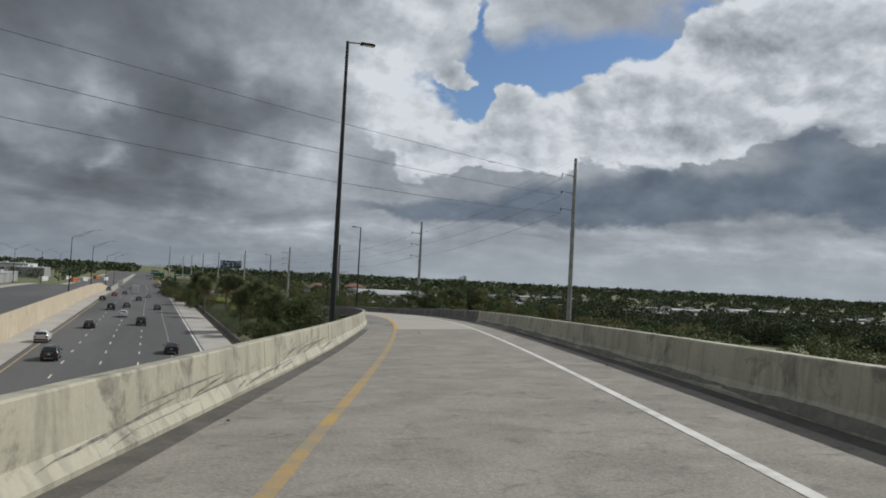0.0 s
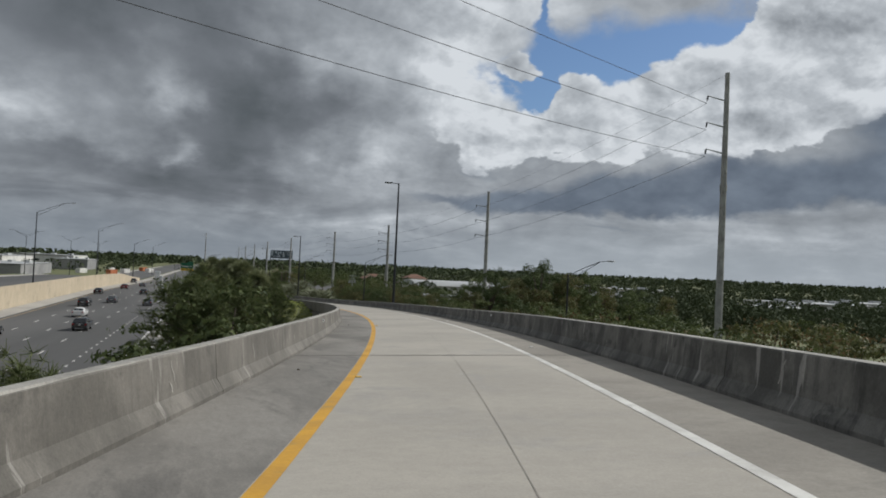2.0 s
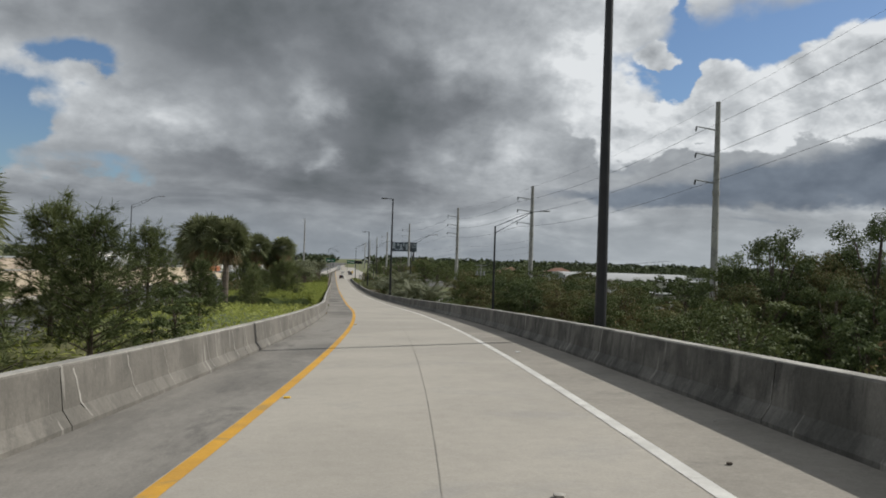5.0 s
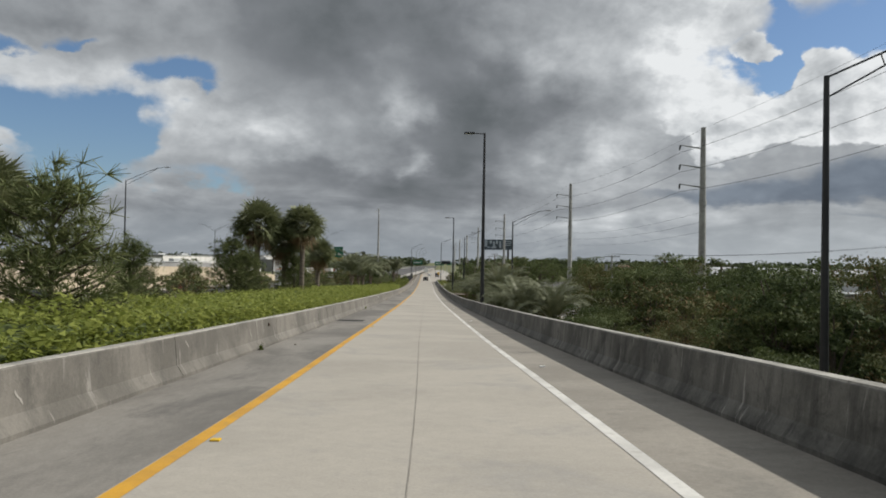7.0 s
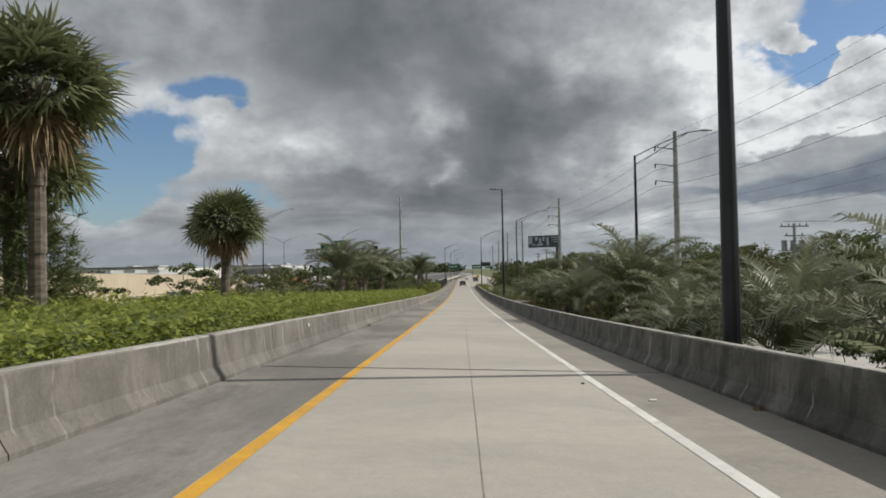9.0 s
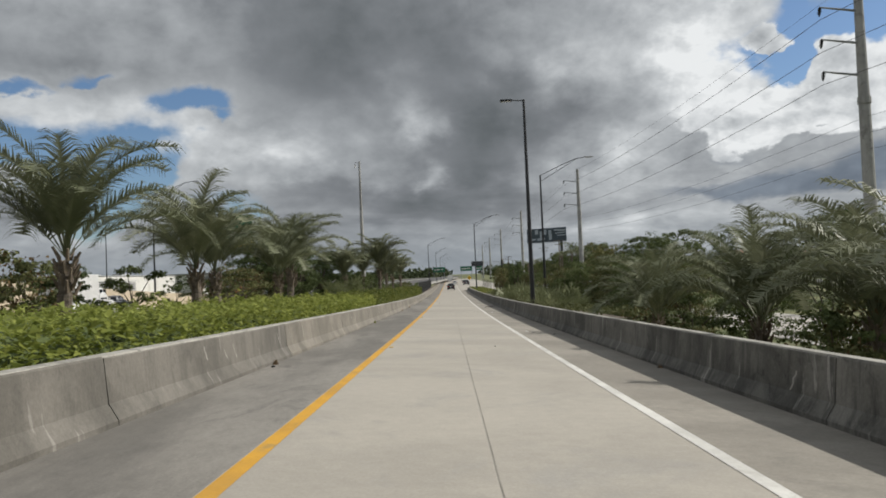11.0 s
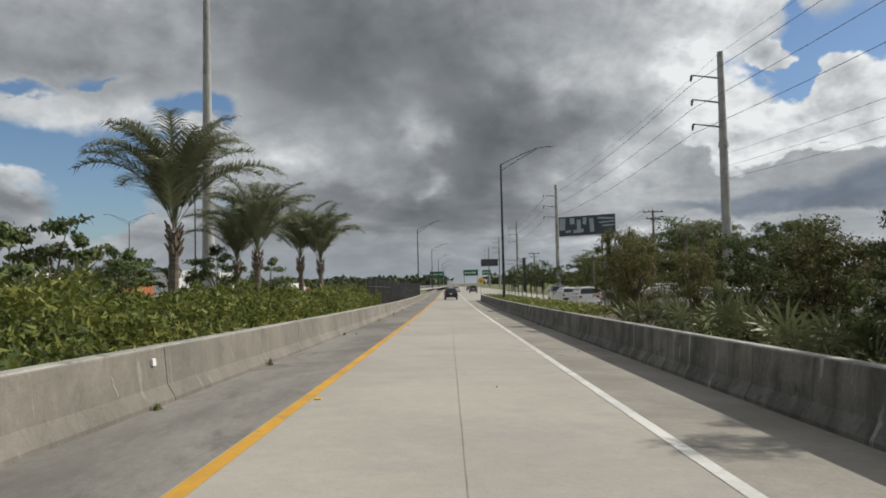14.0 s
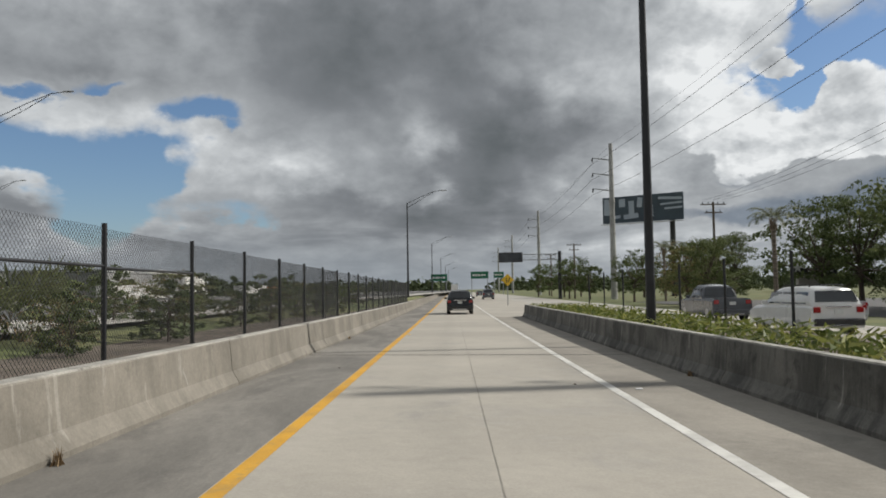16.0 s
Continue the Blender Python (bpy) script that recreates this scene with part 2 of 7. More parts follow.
# ---- materials ----
def surface(name, a, b, rough=0.8, scale=1.0, bump=0.0, metal=0.0, spread=(0.35, 0.65), dirt=None, streak=0.0, per=0.0, coat=0.0, grain=0.15, stretch=(1, 1, 1), spec=0.5, micro=0.0):
    """A worn surface: two tones by a broad noise, a fine grain, optional dirt colour with its own shape, optional streaks that run down."""
    m = bpy.data.materials.new(name)
    m.use_nodes = True
    g = Graph(m.node_tree)
    bsdf = m.node_tree.nodes["Principled BSDF"]
    pos = g.node("ShaderNodeNewGeometry").outputs["Position"]
    mp = g.node("ShaderNodeMapping")
    mp.inputs["Scale"].default_value = stretch
    g.link(pos, mp.inputs[0])
    v = mp.outputs[0]
    broad = g.noise(v, scale, 5, 0.6, 0.4)
    fine = g.noise(v, scale * 23.0, 4, 0.65)
    col = g.mix(g.remap(broad, *spread), a, b)
    if dirt:
        spots = g.remap(g.noise(v, scale * 2.3, 9, 0.72, 0.6), 0.52, 0.68, 0.0, 0.8)
        col = g.mix(spots, col, dirt)
    if streak:
        mp2 = g.node("ShaderNodeMapping")
        mp2.inputs["Scale"].default_value = (0.25, 1.5, 0.22)
        g.link(pos, mp2.inputs[0])
        run = g.remap(g.noise(mp2.outputs[0], 1.7, 7, 0.7, 0.2), 0.47, 0.62, 0.0, streak)
        col = g.mix(run, col, dirt or (0.08, 0.075, 0.065))
        pale = g.remap(g.noise(mp2.outputs[0], 2.9, 4, 0.6, 0.5), 0.62, 0.68, 0.0, streak * 0.75)
        col = g.mix(pale, col, (0.5, 0.48, 0.44))
    k = g.math("MULTIPLY_ADD", g.math("SUBTRACT", fine, 0.5), 2 * grain, 1.0)
    if micro:
        k = g.math("MULTIPLY", k, g.math("MULTIPLY_ADD", g.math("SUBTRACT", g.noise(pos, 38.0, 3, 0.7), 0.5), 2 * micro, 1.0))
    if per:
        rnd = g.node("ShaderNodeObjectInfo").outputs["Random"]
        k = g.math("MULTIPLY", k, g.math("MULTIPLY_ADD", rnd, per, 1.0 - per / 2))
    hsv = g.node("ShaderNodeHueSaturation")
    g.link(k, hsv.inputs["Value"])
    g.link(col, hsv.inputs["Color"])
    g.link(hsv.outputs[0], bsdf.inputs["Base Color"])
    bsdf.inputs["Metallic"].default_value = metal
    bsdf.inputs["Coat Weight"].default_value = coat
    bsdf.inputs["Specular IOR Level"].default_value = spec
    g.link(g.math("MULTIPLY_ADD", g.math("SUBTRACT", broad, 0.5), 0.25, rough, clamp=True), bsdf.inputs["Roughness"])
    if bump:
        bp = g.node("ShaderNodeBump")
        bp.inputs["Strength"].default_value, bp.inputs["Distance"].default_value = bump, 0.02
        g.link(g.math("MULTIPLY_ADD", broad, 0.6, fine), bp.inputs["Height"])
        g.link(bp.outputs[0], bsdf.inputs["Normal"])
    return m


def leafy(name, a, b, c, rough=0.68, glow=0.24):
    """Foliage: tone by island and object, with light passing through the blades."""
    m = bpy.data.materials.new(name)
    m.use_nodes = True
    g = Graph(m.node_tree)
    bsdf = m.node_tree.nodes["Principled BSDF"]
    geo = g.node("ShaderNodeNewGeometry")
    rnd = g.node("ShaderNodeObjectInfo").outputs["Random"]
    n = g.noise(geo.outputs["Position"], 0.55, 4, 0.6)
    t = g.math("MULTIPLY_ADD", geo.outputs["Random Per Island"], 0.55, g.math("MULTIPLY_ADD", n, 0.6, g.math("MULTIPLY_ADD", rnd, 0.3, -0.25)))
    col = g.ramp(t, [(0.1, a), (0.5, b), (0.95, c)])
    g.link(col, bsdf.inputs["Base Color"])
    bsdf.inputs["Roughness"].default_value = rough
    bsdf.inputs["Specular IOR Level"].default_value = 0.16
    tr = g.node("ShaderNodeBsdfTranslucent")
    g.link(col, tr.inputs[0])
    mix = g.node("ShaderNodeMixShader")
    mix.inputs[0].default_value = glow
    g.link(bsdf.outputs[0], mix.inputs[1])
    g.link(tr.outputs[0], mix.inputs[2])
    g.link(mix.outputs[0], m.node_tree.nodes["Material Output"].inputs[0])
    return m


def glossy(name, color, rough=0.25, metal=0.0, coat=0.6):
    return surface(name, color, tuple(c * 0.88 for c in color), rough, 0.7, 0, metal, coat=coat, grain=0.03)


M_lane = surface("concrete_lane", (0.395, 0.366, 0.318), (0.335, 0.311, 0.271), 0.85, 0.22, 0.25, dirt=(0.31, 0.295, 0.27), grain=0.13, micro=0.22)
M_should = surface("concrete_shoulder", (0.24, 0.225, 0.202), (0.14, 0.132, 0.119), 0.88, 0.4, 0.3, dirt=(0.115, 0.109, 0.1), grain=0.25, micro=0.35, stretch=(1, 0.35, 1))
M_should_r = surface("concrete_shoulder_brown", (0.295, 0.271, 0.233), (0.225, 0.207, 0.178), 0.88, 0.35, 0.3, dirt=(0.20, 0.187, 0.163), grain=0.2, micro=0.3)
# Pale base holds the sunlight that falls on the barrier tops.
M_sunlit_top = surface("sunlit_barrier_top", (0.40, 0.385, 0.35), (0.27, 0.26, 0.235), 0.9, 0.8, 0.3, dirt=(0.13, 0.125, 0.11), grain=0.3, micro=0.3)
M_deck = surface("grooved_deck", (0.275, 0.252, 0.215), (0.21, 0.194, 0.168), 0.9, 0.9, 0.6, dirt=(0.13, 0.12, 0.105), grain=0.45, micro=0.5)
M_seam = surface("seam_filler", (0.32, 0.297, 0.26), (0.22, 0.205, 0.18), 0.9, 1.5)
M_gutter = surface("gutter_dirt", (0.07, 0.064, 0.055), (0.11, 0.10, 0.088), 0.95, 1.2, 0.4, dirt=(0.15, 0.14, 0.12), grain=0.4)
M_joint = surface("joint_seal", (0.055, 0.052, 0.05), (0.04, 0.04, 0.04), 0.8, 2.0)
M_patch = surface("asphalt_patch", (0.014, 0.014, 0.014), (0.026, 0.025, 0.024), 0.9, 2.0, 0.5, grain=0.3)
# Stained concrete; base darkened further for the shade on the right barrier's face.
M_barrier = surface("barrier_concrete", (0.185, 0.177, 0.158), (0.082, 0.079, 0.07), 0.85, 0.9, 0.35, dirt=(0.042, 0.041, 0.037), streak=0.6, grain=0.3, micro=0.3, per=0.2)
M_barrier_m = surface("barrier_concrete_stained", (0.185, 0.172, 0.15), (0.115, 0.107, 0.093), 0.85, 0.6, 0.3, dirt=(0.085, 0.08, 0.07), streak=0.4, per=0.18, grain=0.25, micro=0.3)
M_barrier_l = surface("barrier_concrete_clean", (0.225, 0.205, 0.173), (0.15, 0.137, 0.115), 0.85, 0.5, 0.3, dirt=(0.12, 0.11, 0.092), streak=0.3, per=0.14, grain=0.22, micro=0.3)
M_cream = surface("barrier_cream_coat", (0.425, 0.4, 0.305), (0.345, 0.322, 0.245), 0.75, 0.6, 0.2, dirt=(0.12, 0.11, 0.09), streak=0.35, per=0.06)
M_yellow = surface("yellow_line", (0.62, 0.33, 0.025), (0.50, 0.27, 0.035), 0.7, 0.8, 0.2, dirt=(0.36, 0.24, 0.08))
M_yellow_worn = surface("yellow_line_worn", (0.42, 0.275, 0.085), (0.265, 0.225, 0.165), 0.8, 0.9, 0.2, dirt=(0.235, 0.21, 0.17))
M_white = surface("white_line", (0.68, 0.67, 0.63), (0.52, 0.51, 0.48), 0.7, 0.8, 0.2, dirt=(0.38, 0.36, 0.33))
M_asphalt = surface("asphalt_highway", (0.105, 0.103, 0.10), (0.075, 0.074, 0.073), 0.85, 0.06, 0.1, stretch=(1, 0.12, 1), grain=0.1)
M_pale = surface("pale_concrete", (0.42, 0.40, 0.36), (0.34, 0.32, 0.29), 0.85, 0.12, 0.1)
M_wallb = surface("beige_wall", (0.52, 0.44, 0.32), (0.45, 0.38, 0.275), 0.85, 0.15, 0.1, streak=0.15, dirt=(0.30, 0.26, 0.20))
M_black = surface("black_pole_paint", (0.020, 0.021, 0.024), (0.032, 0.033, 0.036), 0.45, 0.8, 0.0, 0.2)
M_galv = surface("galvanised_steel", (0.36, 0.37, 0.38), (0.28, 0.29, 0.30), 0.45, 0.8, 0.0, 0.6)
M_mesh = surface("dull_fence_wire", (0.085, 0.088, 0.09), (0.12, 0.12, 0.12), 0.6, 1.5, 0.0, 0.4)
M_cpole = surface("spun_concrete", (0.40, 0.40, 0.385), (0.30, 0.30, 0.29), 0.8, 0.5, 0.2, streak=0.3, dirt=(0.17, 0.17, 0.16))
M_wire = surface("cable", (0.03, 0.03, 0.032), (0.05, 0.05, 0.05), 0.5, 1.0)
M_wood = surface("weathered_wood", (0.16, 0.13, 0.10), (0.11, 0.09, 0.07), 0.9, 1.0, 0.4, stretch=(3, 3, 0.3))
M_bark = surface("bark", (0.13, 0.105, 0.08), (0.075, 0.06, 0.048), 0.95, 2.0, 0.8, stretch=(1, 1, 0.4))
M_trunk = surface("palm_trunk", (0.21, 0.175, 0.14), (0.12, 0.098, 0.08), 0.95, 2.6, 0.9, stretch=(0.6, 0.6, 2.5))
M_boots = surface("palm_leaf_base", (0.24, 0.19, 0.14), (0.13, 0.10, 0.075), 0.9, 2.0, 0.5)
M_leaf1 = leafy("leaf_broad", (0.04, 0.056, 0.02), (0.095, 0.12, 0.044), (0.19, 0.215, 0.085), )
M_leaf2 = leafy("leaf_olive", (0.06, 0.07, 0.028), (0.13, 0.142, 0.058), (0.25, 0.24, 0.1), )
M_leaf3 = leafy("leaf_dark", (0.042, 0.06, 0.024), (0.10, 0.13, 0.05), (0.19, 0.225, 0.09), )
M_brown = leafy("leaf_dry", (0.09, 0.062, 0.03), (0.18, 0.125, 0.06), (0.27, 0.2, 0.105), 0.8, 0.1)
M_pine = leafy("needles", (0.055, 0.072, 0.03), (0.125, 0.15, 0.06), (0.25, 0.27, 0.12), )
M_hedge = leafy("hedge_leaf", (0.165, 0.2, 0.045), (0.315, 0.35, 0.085), (0.48, 0.5, 0.16), 0.6, 0.42)
M_fern = leafy("fern_leaf", (0.042, 0.062, 0.015), (0.125, 0.158, 0.036), (0.40, 0.39, 0.12), 0.5, 0.32)
M_frond = leafy("date_frond", (0.085, 0.098, 0.058), (0.175, 0.19, 0.115), (0.34, 0.345, 0.235), 0.45, 0.2)
M_fan = leafy("fan_frond", (0.08, 0.096, 0.048), (0.18, 0.2, 0.1), (0.36, 0.37, 0.22), 0.45, 0.2)
M_dead = leafy("dead_frond", (0.120, 0.078, 0.042), (0.240, 0.168, 0.096), (0.372, 0.288, 0.180), 0.8, 0.15)
M_grass = surface("grass", (0.085, 0.11, 0.036), (0.15, 0.15, 0.062), 0.95, 0.09, 0.6, dirt=(0.15, 0.125, 0.085), grain=0.45)
M_soil = surface("gravelly_soil", (0.19, 0.155, 0.125), (0.13, 0.105, 0.085), 0.95, 0.8, 0.8, dirt=(0.08, 0.09, 0.035), grain=0.5)
# Leaf tones lifted so that the colour itself carries the distance haze.
M_farwood = leafy("far_woods", (0.042, 0.056, 0.03), (0.078, 0.098, 0.052), (0.13, 0.146, 0.08), 0.9, 0.05)
M_white_wall = surface("white_wall", (0.70, 0.69, 0.66), (0.60, 0.59, 0.56), 0.8, 0.08, streak=0.12, dirt=(0.4, 0.39, 0.36))
M_tan_wall = surface("tan_wall", (0.46, 0.38, 0.30), (0.38, 0.31, 0.25), 0.85, 0.1, streak=0.15, dirt=(0.25, 0.2, 0.16))
M_grey_wall = surface("grey_wall", (0.30, 0.30, 0.30), (0.22, 0.22, 0.225), 0.8, 0.1)
M_roof = surface("metal_roof", (0.48, 0.49, 0.49), (0.38, 0.39, 0.39), 0.5, 0.1, 0, 0.2)
M_tile = surface("clay_roof", (0.22, 0.115, 0.075), (0.16, 0.085, 0.06), 0.85, 0.8, 0.5)
M_glass = surface("window_glass", (0.03, 0.035, 0.04), (0.02, 0.022, 0.025), 0.08, 0.5, coat=0.5, grain=0.02)
M_tyre = surface("tyre_rubber", (0.018, 0.018, 0.018), (0.03, 0.03, 0.03), 0.8, 3.0)
M_rim = glossy("alloy_rim", (0.45, 0.45, 0.46), 0.3, 0.9)
M_chrome = glossy("chrome_trim", (0.7, 0.7, 0.7), 0.12, 1.0)
M_tail = glossy("tail_lamp_lens", (0.30, 0.012, 0.012), 0.15)
M_head = glossy("head_lamp_lens", (0.75, 0.76, 0.78), 0.1)
M_plate = surface("number_plate", (0.62, 0.64, 0.62), (0.55, 0.56, 0.55), 0.5, 3.0)
M_plastic = surface("black_plastic", (0.025, 0.025, 0.026), (0.035, 0.035, 0.035), 0.6, 2.0)
PAINTS = {
    "black": glossy("paint_black", (0.010, 0.011, 0.014), 0.22, 0.3), "white": glossy("paint_white", (0.72, 0.72, 0.71), 0.3),
    "grey": glossy("paint_grey", (0.10, 0.105, 0.115), 0.28, 0.4), "silver": glossy("paint_silver", (0.42, 0.43, 0.45), 0.3, 0.6),
    "red": glossy("paint_red", (0.16, 0.012, 0.014), 0.25), "blue": glossy("paint_blue", (0.02, 0.035, 0.085), 0.25, 0.3),
}
M_green = surface("sign_green", (0.006, 0.13, 0.062), (0.005, 0.11, 0.055), 0.5, 0.6, grain=0.04)
M_signy = surface("sign_yellow", (0.75, 0.47, 0.02), (0.68, 0.42, 0.02), 0.5, 0.6, grain=0.04)
M_signw = surface("sign_white", (0.75, 0.75, 0.74), (0.68, 0.68, 0.67), 0.5, 0.6, grain=0.04)
M_signback = surface("sign_back", (0.022, 0.023, 0.025), (0.035, 0.035, 0.037), 0.6, 0.5)
M_bb1 = surface("billboard_dark", (0.035, 0.05, 0.065), (0.05, 0.075, 0.095), 0.5, 0.2)
M_bb2 = surface("billboard_pale", (0.42, 0.47, 0.52), (0.34, 0.39, 0.45), 0.5, 0.2)
M_orange = surface("container_orange", (0.42, 0.14, 0.05), (0.35, 0.12, 0.045), 0.7, 0.4)

M_rust = surface("rusty_iron", (0.13, 0.085, 0.055), (0.07, 0.05, 0.038), 0.85, 6.0, 0.4, 0.3, dirt=(0.05, 0.045, 0.04))

# ---- mesh helpers ----
def part(name, bm, material, parent=None, label="", smooth=False):
    """Links a bmesh as one mesh object, under a thing or a part."""
    me = bpy.data.meshes.new(name)
    if smooth:
        for f in bm.faces:
            f.smooth = True
    bm.to_mesh(me)
    bm.free()
    me.materials.append(material)
    ob = new(name, me)
    if parent is not None:
        ob.parent = parent
    return tagged(ob, label)


def raw(name, verts, faces, material, parent=None, label="", smooth=False):
    me = bpy.data.meshes.new(name)
    me.from_pydata(verts, [], faces)
    me.materials.append(material)
    if smooth:
        me.polygons.foreach_set("use_smooth", [True] * len(me.polygons))
    ob = new(name, me)
    if parent is not None:
        ob.parent = parent
    return tagged(ob, label)


def thing(name, label, category, group="", at=(0, 0, 0), turn=0.0, kind=""):
    ob = new(name)
    ob.empty_display_size = 0.3
    ob.matrix_basis = pose(*at, 0, 0, turn)
    return tagged(ob, label, category, group, kind)


def box(bm, c, s, bevel=0.0, turn=None):
    m = Matrix.Translation(c) @ (turn or Matrix()) @ Matrix.Diagonal((*s, 1))
    vs = bmesh.ops.create_cube(bm, size=1.0, matrix=m)["verts"]
    if bevel:
        es = list({e for v in vs for e in v.link_edges})
        bmesh.ops.bevel(bm, geom=es, offset=bevel, segments=2, affect="EDGES", profile=0.5)
    return bm


def tube(bm, a, b, r0, r1=None, n=10, caps=True):
    a, b = Vector(a), Vector(b)
    q = (b - a).to_track_quat("Z", "Y").to_matrix()
    r1 = r0 if r1 is None else r1
    rings = []
    for p, r in ((a, r0), (b, r1)):
        rings.append([bm.verts.new(p + q @ Vector((r * math.cos(2 * math.pi * i / n), r * math.sin(2 * math.pi * i / n), 0))) for i in range(n)])
    for i in range(n):
        j = (i + 1) % n
        bm.faces.new((rings[0][i], rings[0][j], rings[1][j], rings[1][i]))
    if caps:
        bm.faces.new(rings[0][::-1])
        bm.faces.new(rings[1])
    return bm


def pipe(bm, pts, r, n=6):
    for a, b in zip(pts, pts[1:]):
        tube(bm, a, b, r, r, n)
    return bm


def loft(bm, loops, closed=True, caps=True):
    rows = [[bm.verts.new(p) for p in loop] for loop in loops]
    n = len(rows[0])
    for a, b in zip(rows, rows[1:]):
        for i in range(n if closed else n - 1):
            j = (i + 1) % n
            bm.faces.new((a[i], a[j], b[j], b[i]))
    if caps and closed:
        bm.faces.new(rows[0][::-1])
        bm.faces.new(rows[-1])
    bmesh.ops.recalc_face_normals(bm, faces=bm.faces)
    return bm


# ---- the ramp's line: x, y, height, cross fall in degrees ----
RAMP = [
    (-54.0, -38.5, 13.2, 3.0), (-38.27, -0.37, 12.68, 2.97), (-28.66, 23.75, 11.94, 2.82), (-20.0, 48.27, 11.14, 2.66), (-12.9, 73.2, 10.19, 2.31),
    (-7.38, 98.5, 9.10, 1.81), (-3.45, 124.0, 7.99, 1.84), (-1.12, 149.81, 6.91, 1.80), (-0.02, 176.02, 5.83, 0.97), (0, 202.6, 4.80, 0.13),
    (0, 229.6, 3.88, -1.07), (0, 256.9, 3.02, -2.32), (0, 284.5, 2.26, -2.48), (0, 312.2, 1.60, -2.06), (0, 340.1, 1.04, -1.69), (0, 368.1, 0.59, -1.31),
    (0, 395.9, 0.26, -1.11), (0, 423.6, 0.0, -0.92), (0, 460, -0.2, -0.6), (0, 520, -0.3, 0), (0, 640, -0.3, 0), (0, 800, -0.3, 0), (0, 1200, -0.3, 0),
]


def spline(rows, k, u):
    p0, p1, p2, p3 = (rows[min(max(k + i, 0), len(rows) - 1)] for i in (-1, 0, 1, 2))
    # tangents weighed by the spacing of the rows, so that uneven steps stay smooth
    out = []
    d0, d1, d2 = (max(math.dist(a[:2], b[:2]), 1e-3) for a, b in ((p0, p1), (p1, p2), (p2, p3)))
    for a, b, c, d in zip(p0, p1, p2, p3):
        t1 = ((b - a) / d0 * d1 + (c - b) / d1 * d0) / (d0 + d1) * d1 if k > 0 else c - b
        t2 = ((c - b) / d1 * d2 + (d - c) / d2 * d1) / (d1 + d2) * d1 if k + 2 < len(rows) else c - b
        out.append((2 * u**3 - 3 * u * u + 1) * b + (u**3 - 2 * u * u + u) * t1 + (3 * u * u - 2 * u**3) * c + (u**3 - u * u) * t2)
    return out


LINE = []
for k_ in range(len(RAMP) - 1):
    n_ = max(2, int(math.dist(RAMP[k_][:2], RAMP[k_ + 1][:2]) / 2.0))
    LINE += [spline(RAMP, k_, i / n_) for i in range(n_)]
LINE.append(RAMP[-1])
LINE = np.array(LINE, float)
RUN = np.r_[0, np.cumsum(np.hypot(*np.diff(LINE[:, :2], axis=0).T))]


def on_ramp(s, u=0.0, h=0.0):
    """The place s metres along the ramp, u metres to the right of the lane's middle, h above the surface."""
    x, y, z, bank = (float(np.interp(s, RUN, LINE[:, i])) for i in range(4))
    x2, y2 = (float(np.interp(s + 0.5, RUN, LINE[:, i])) for i in range(2))
    x1, y1 = (float(np.interp(s - 0.5, RUN, LINE[:, i])) for i in range(2))
    d = Vector((x2 - x1, y2 - y1)).normalized()
    u = u(y) if callable(u) else u
    return Vector((x + d.y * u, y - d.x * u, z + u * math.tan(radians(bank)) + h))


def s_at(y):
    return float(np.interp(y, LINE[:, 1], RUN))


def ramp_z(y):
    return float(np.interp(y, LINE[:, 1], LINE[:, 2]))


def ramp_x(y):
    return float(np.interp(y, LINE[:, 1], LINE[:, 0]))


def strip(name, s0, s1, u0, u1, material, h=0.0, depth=0.0, step=2.0, parent=None, label=""):
    """A band of the ramp between two offsets, with a body below it when depth is given."""
    n = max(1, int((s1 - s0) / step))
    vs, fs = [], []
    for i in range(n + 1):
        s = s0 + (s1 - s0) * i / n
        vs += [on_ramp(s, u0, h), on_ramp(s, u1, h)]
        if depth:
            vs += [on_ramp(s, u1, h - depth), on_ramp(s, u0, h - depth)]
    w = 4 if depth else 2
    for i in range(n):
        a, b = i * w, (i + 1) * w
        fs.append((a, a + 1, b + 1, b))
        if depth:
            fs += [(a + 1, a + 2, b + 2, b + 1), (a + 2, a + 3, b + 3, b + 2), (a + 3, a, b, b + 3)]
    if depth:
        fs += [(3, 2, 1, 0), (n * w, n * w + 1, n * w + 2, n * w + 3)]
    return raw(name, [tuple(v) for v in vs], fs, material, parent, label)


# ---- ground and roads ----
def smooth(t):
    t = min(max(t, 0.0), 1.0)
    return t * t * (3 - 2 * t)


def hw_edge(y):
    """The highway's right edge line."""
    return -26.9 + 0.037 * (y - 125)


def hw_z(y):
    return 2.2 - 1.5 * smooth((y - 260) / 180)


def rise(y):
    """How far the opposite carriageway lies above the highway."""
    return 2.6 * (1 - smooth((y - 345) / 85))


def ground_z(x, y):
    rx, rz = ramp_x(min(max(y, -38), 1199)), ramp_z(min(max(y, -38), 1199))
    e = hw_edge(y)
    right = -0.25
    if x > rx + 3.0:
        return right if y < 420 else min(right, rz - 0.1)
    hwz = hw_z(y) - 0.15
    bank = hwz + (max(rz + 0.1, hwz) - hwz) * smooth((y - 118) / 45)
    if y > 400:
        bank = rz + 0.45
    if x > rx - 4.6:
        return min(bank, rz - 0.6)
    if x > e + 7:
        k = smooth(((rx - 13.5) - x) / max(1.5, (rx - 13.5) - (e + 7))) if x < rx - 13.5 else 0.0
        return bank + (hwz - bank) * k
    if x > e - 29.5:
        return hwz
    if x > e - 60:
        return hwz + rise(y)
    return hwz + rise(y) * smooth((x - (e - 160)) / 100) - 0.3


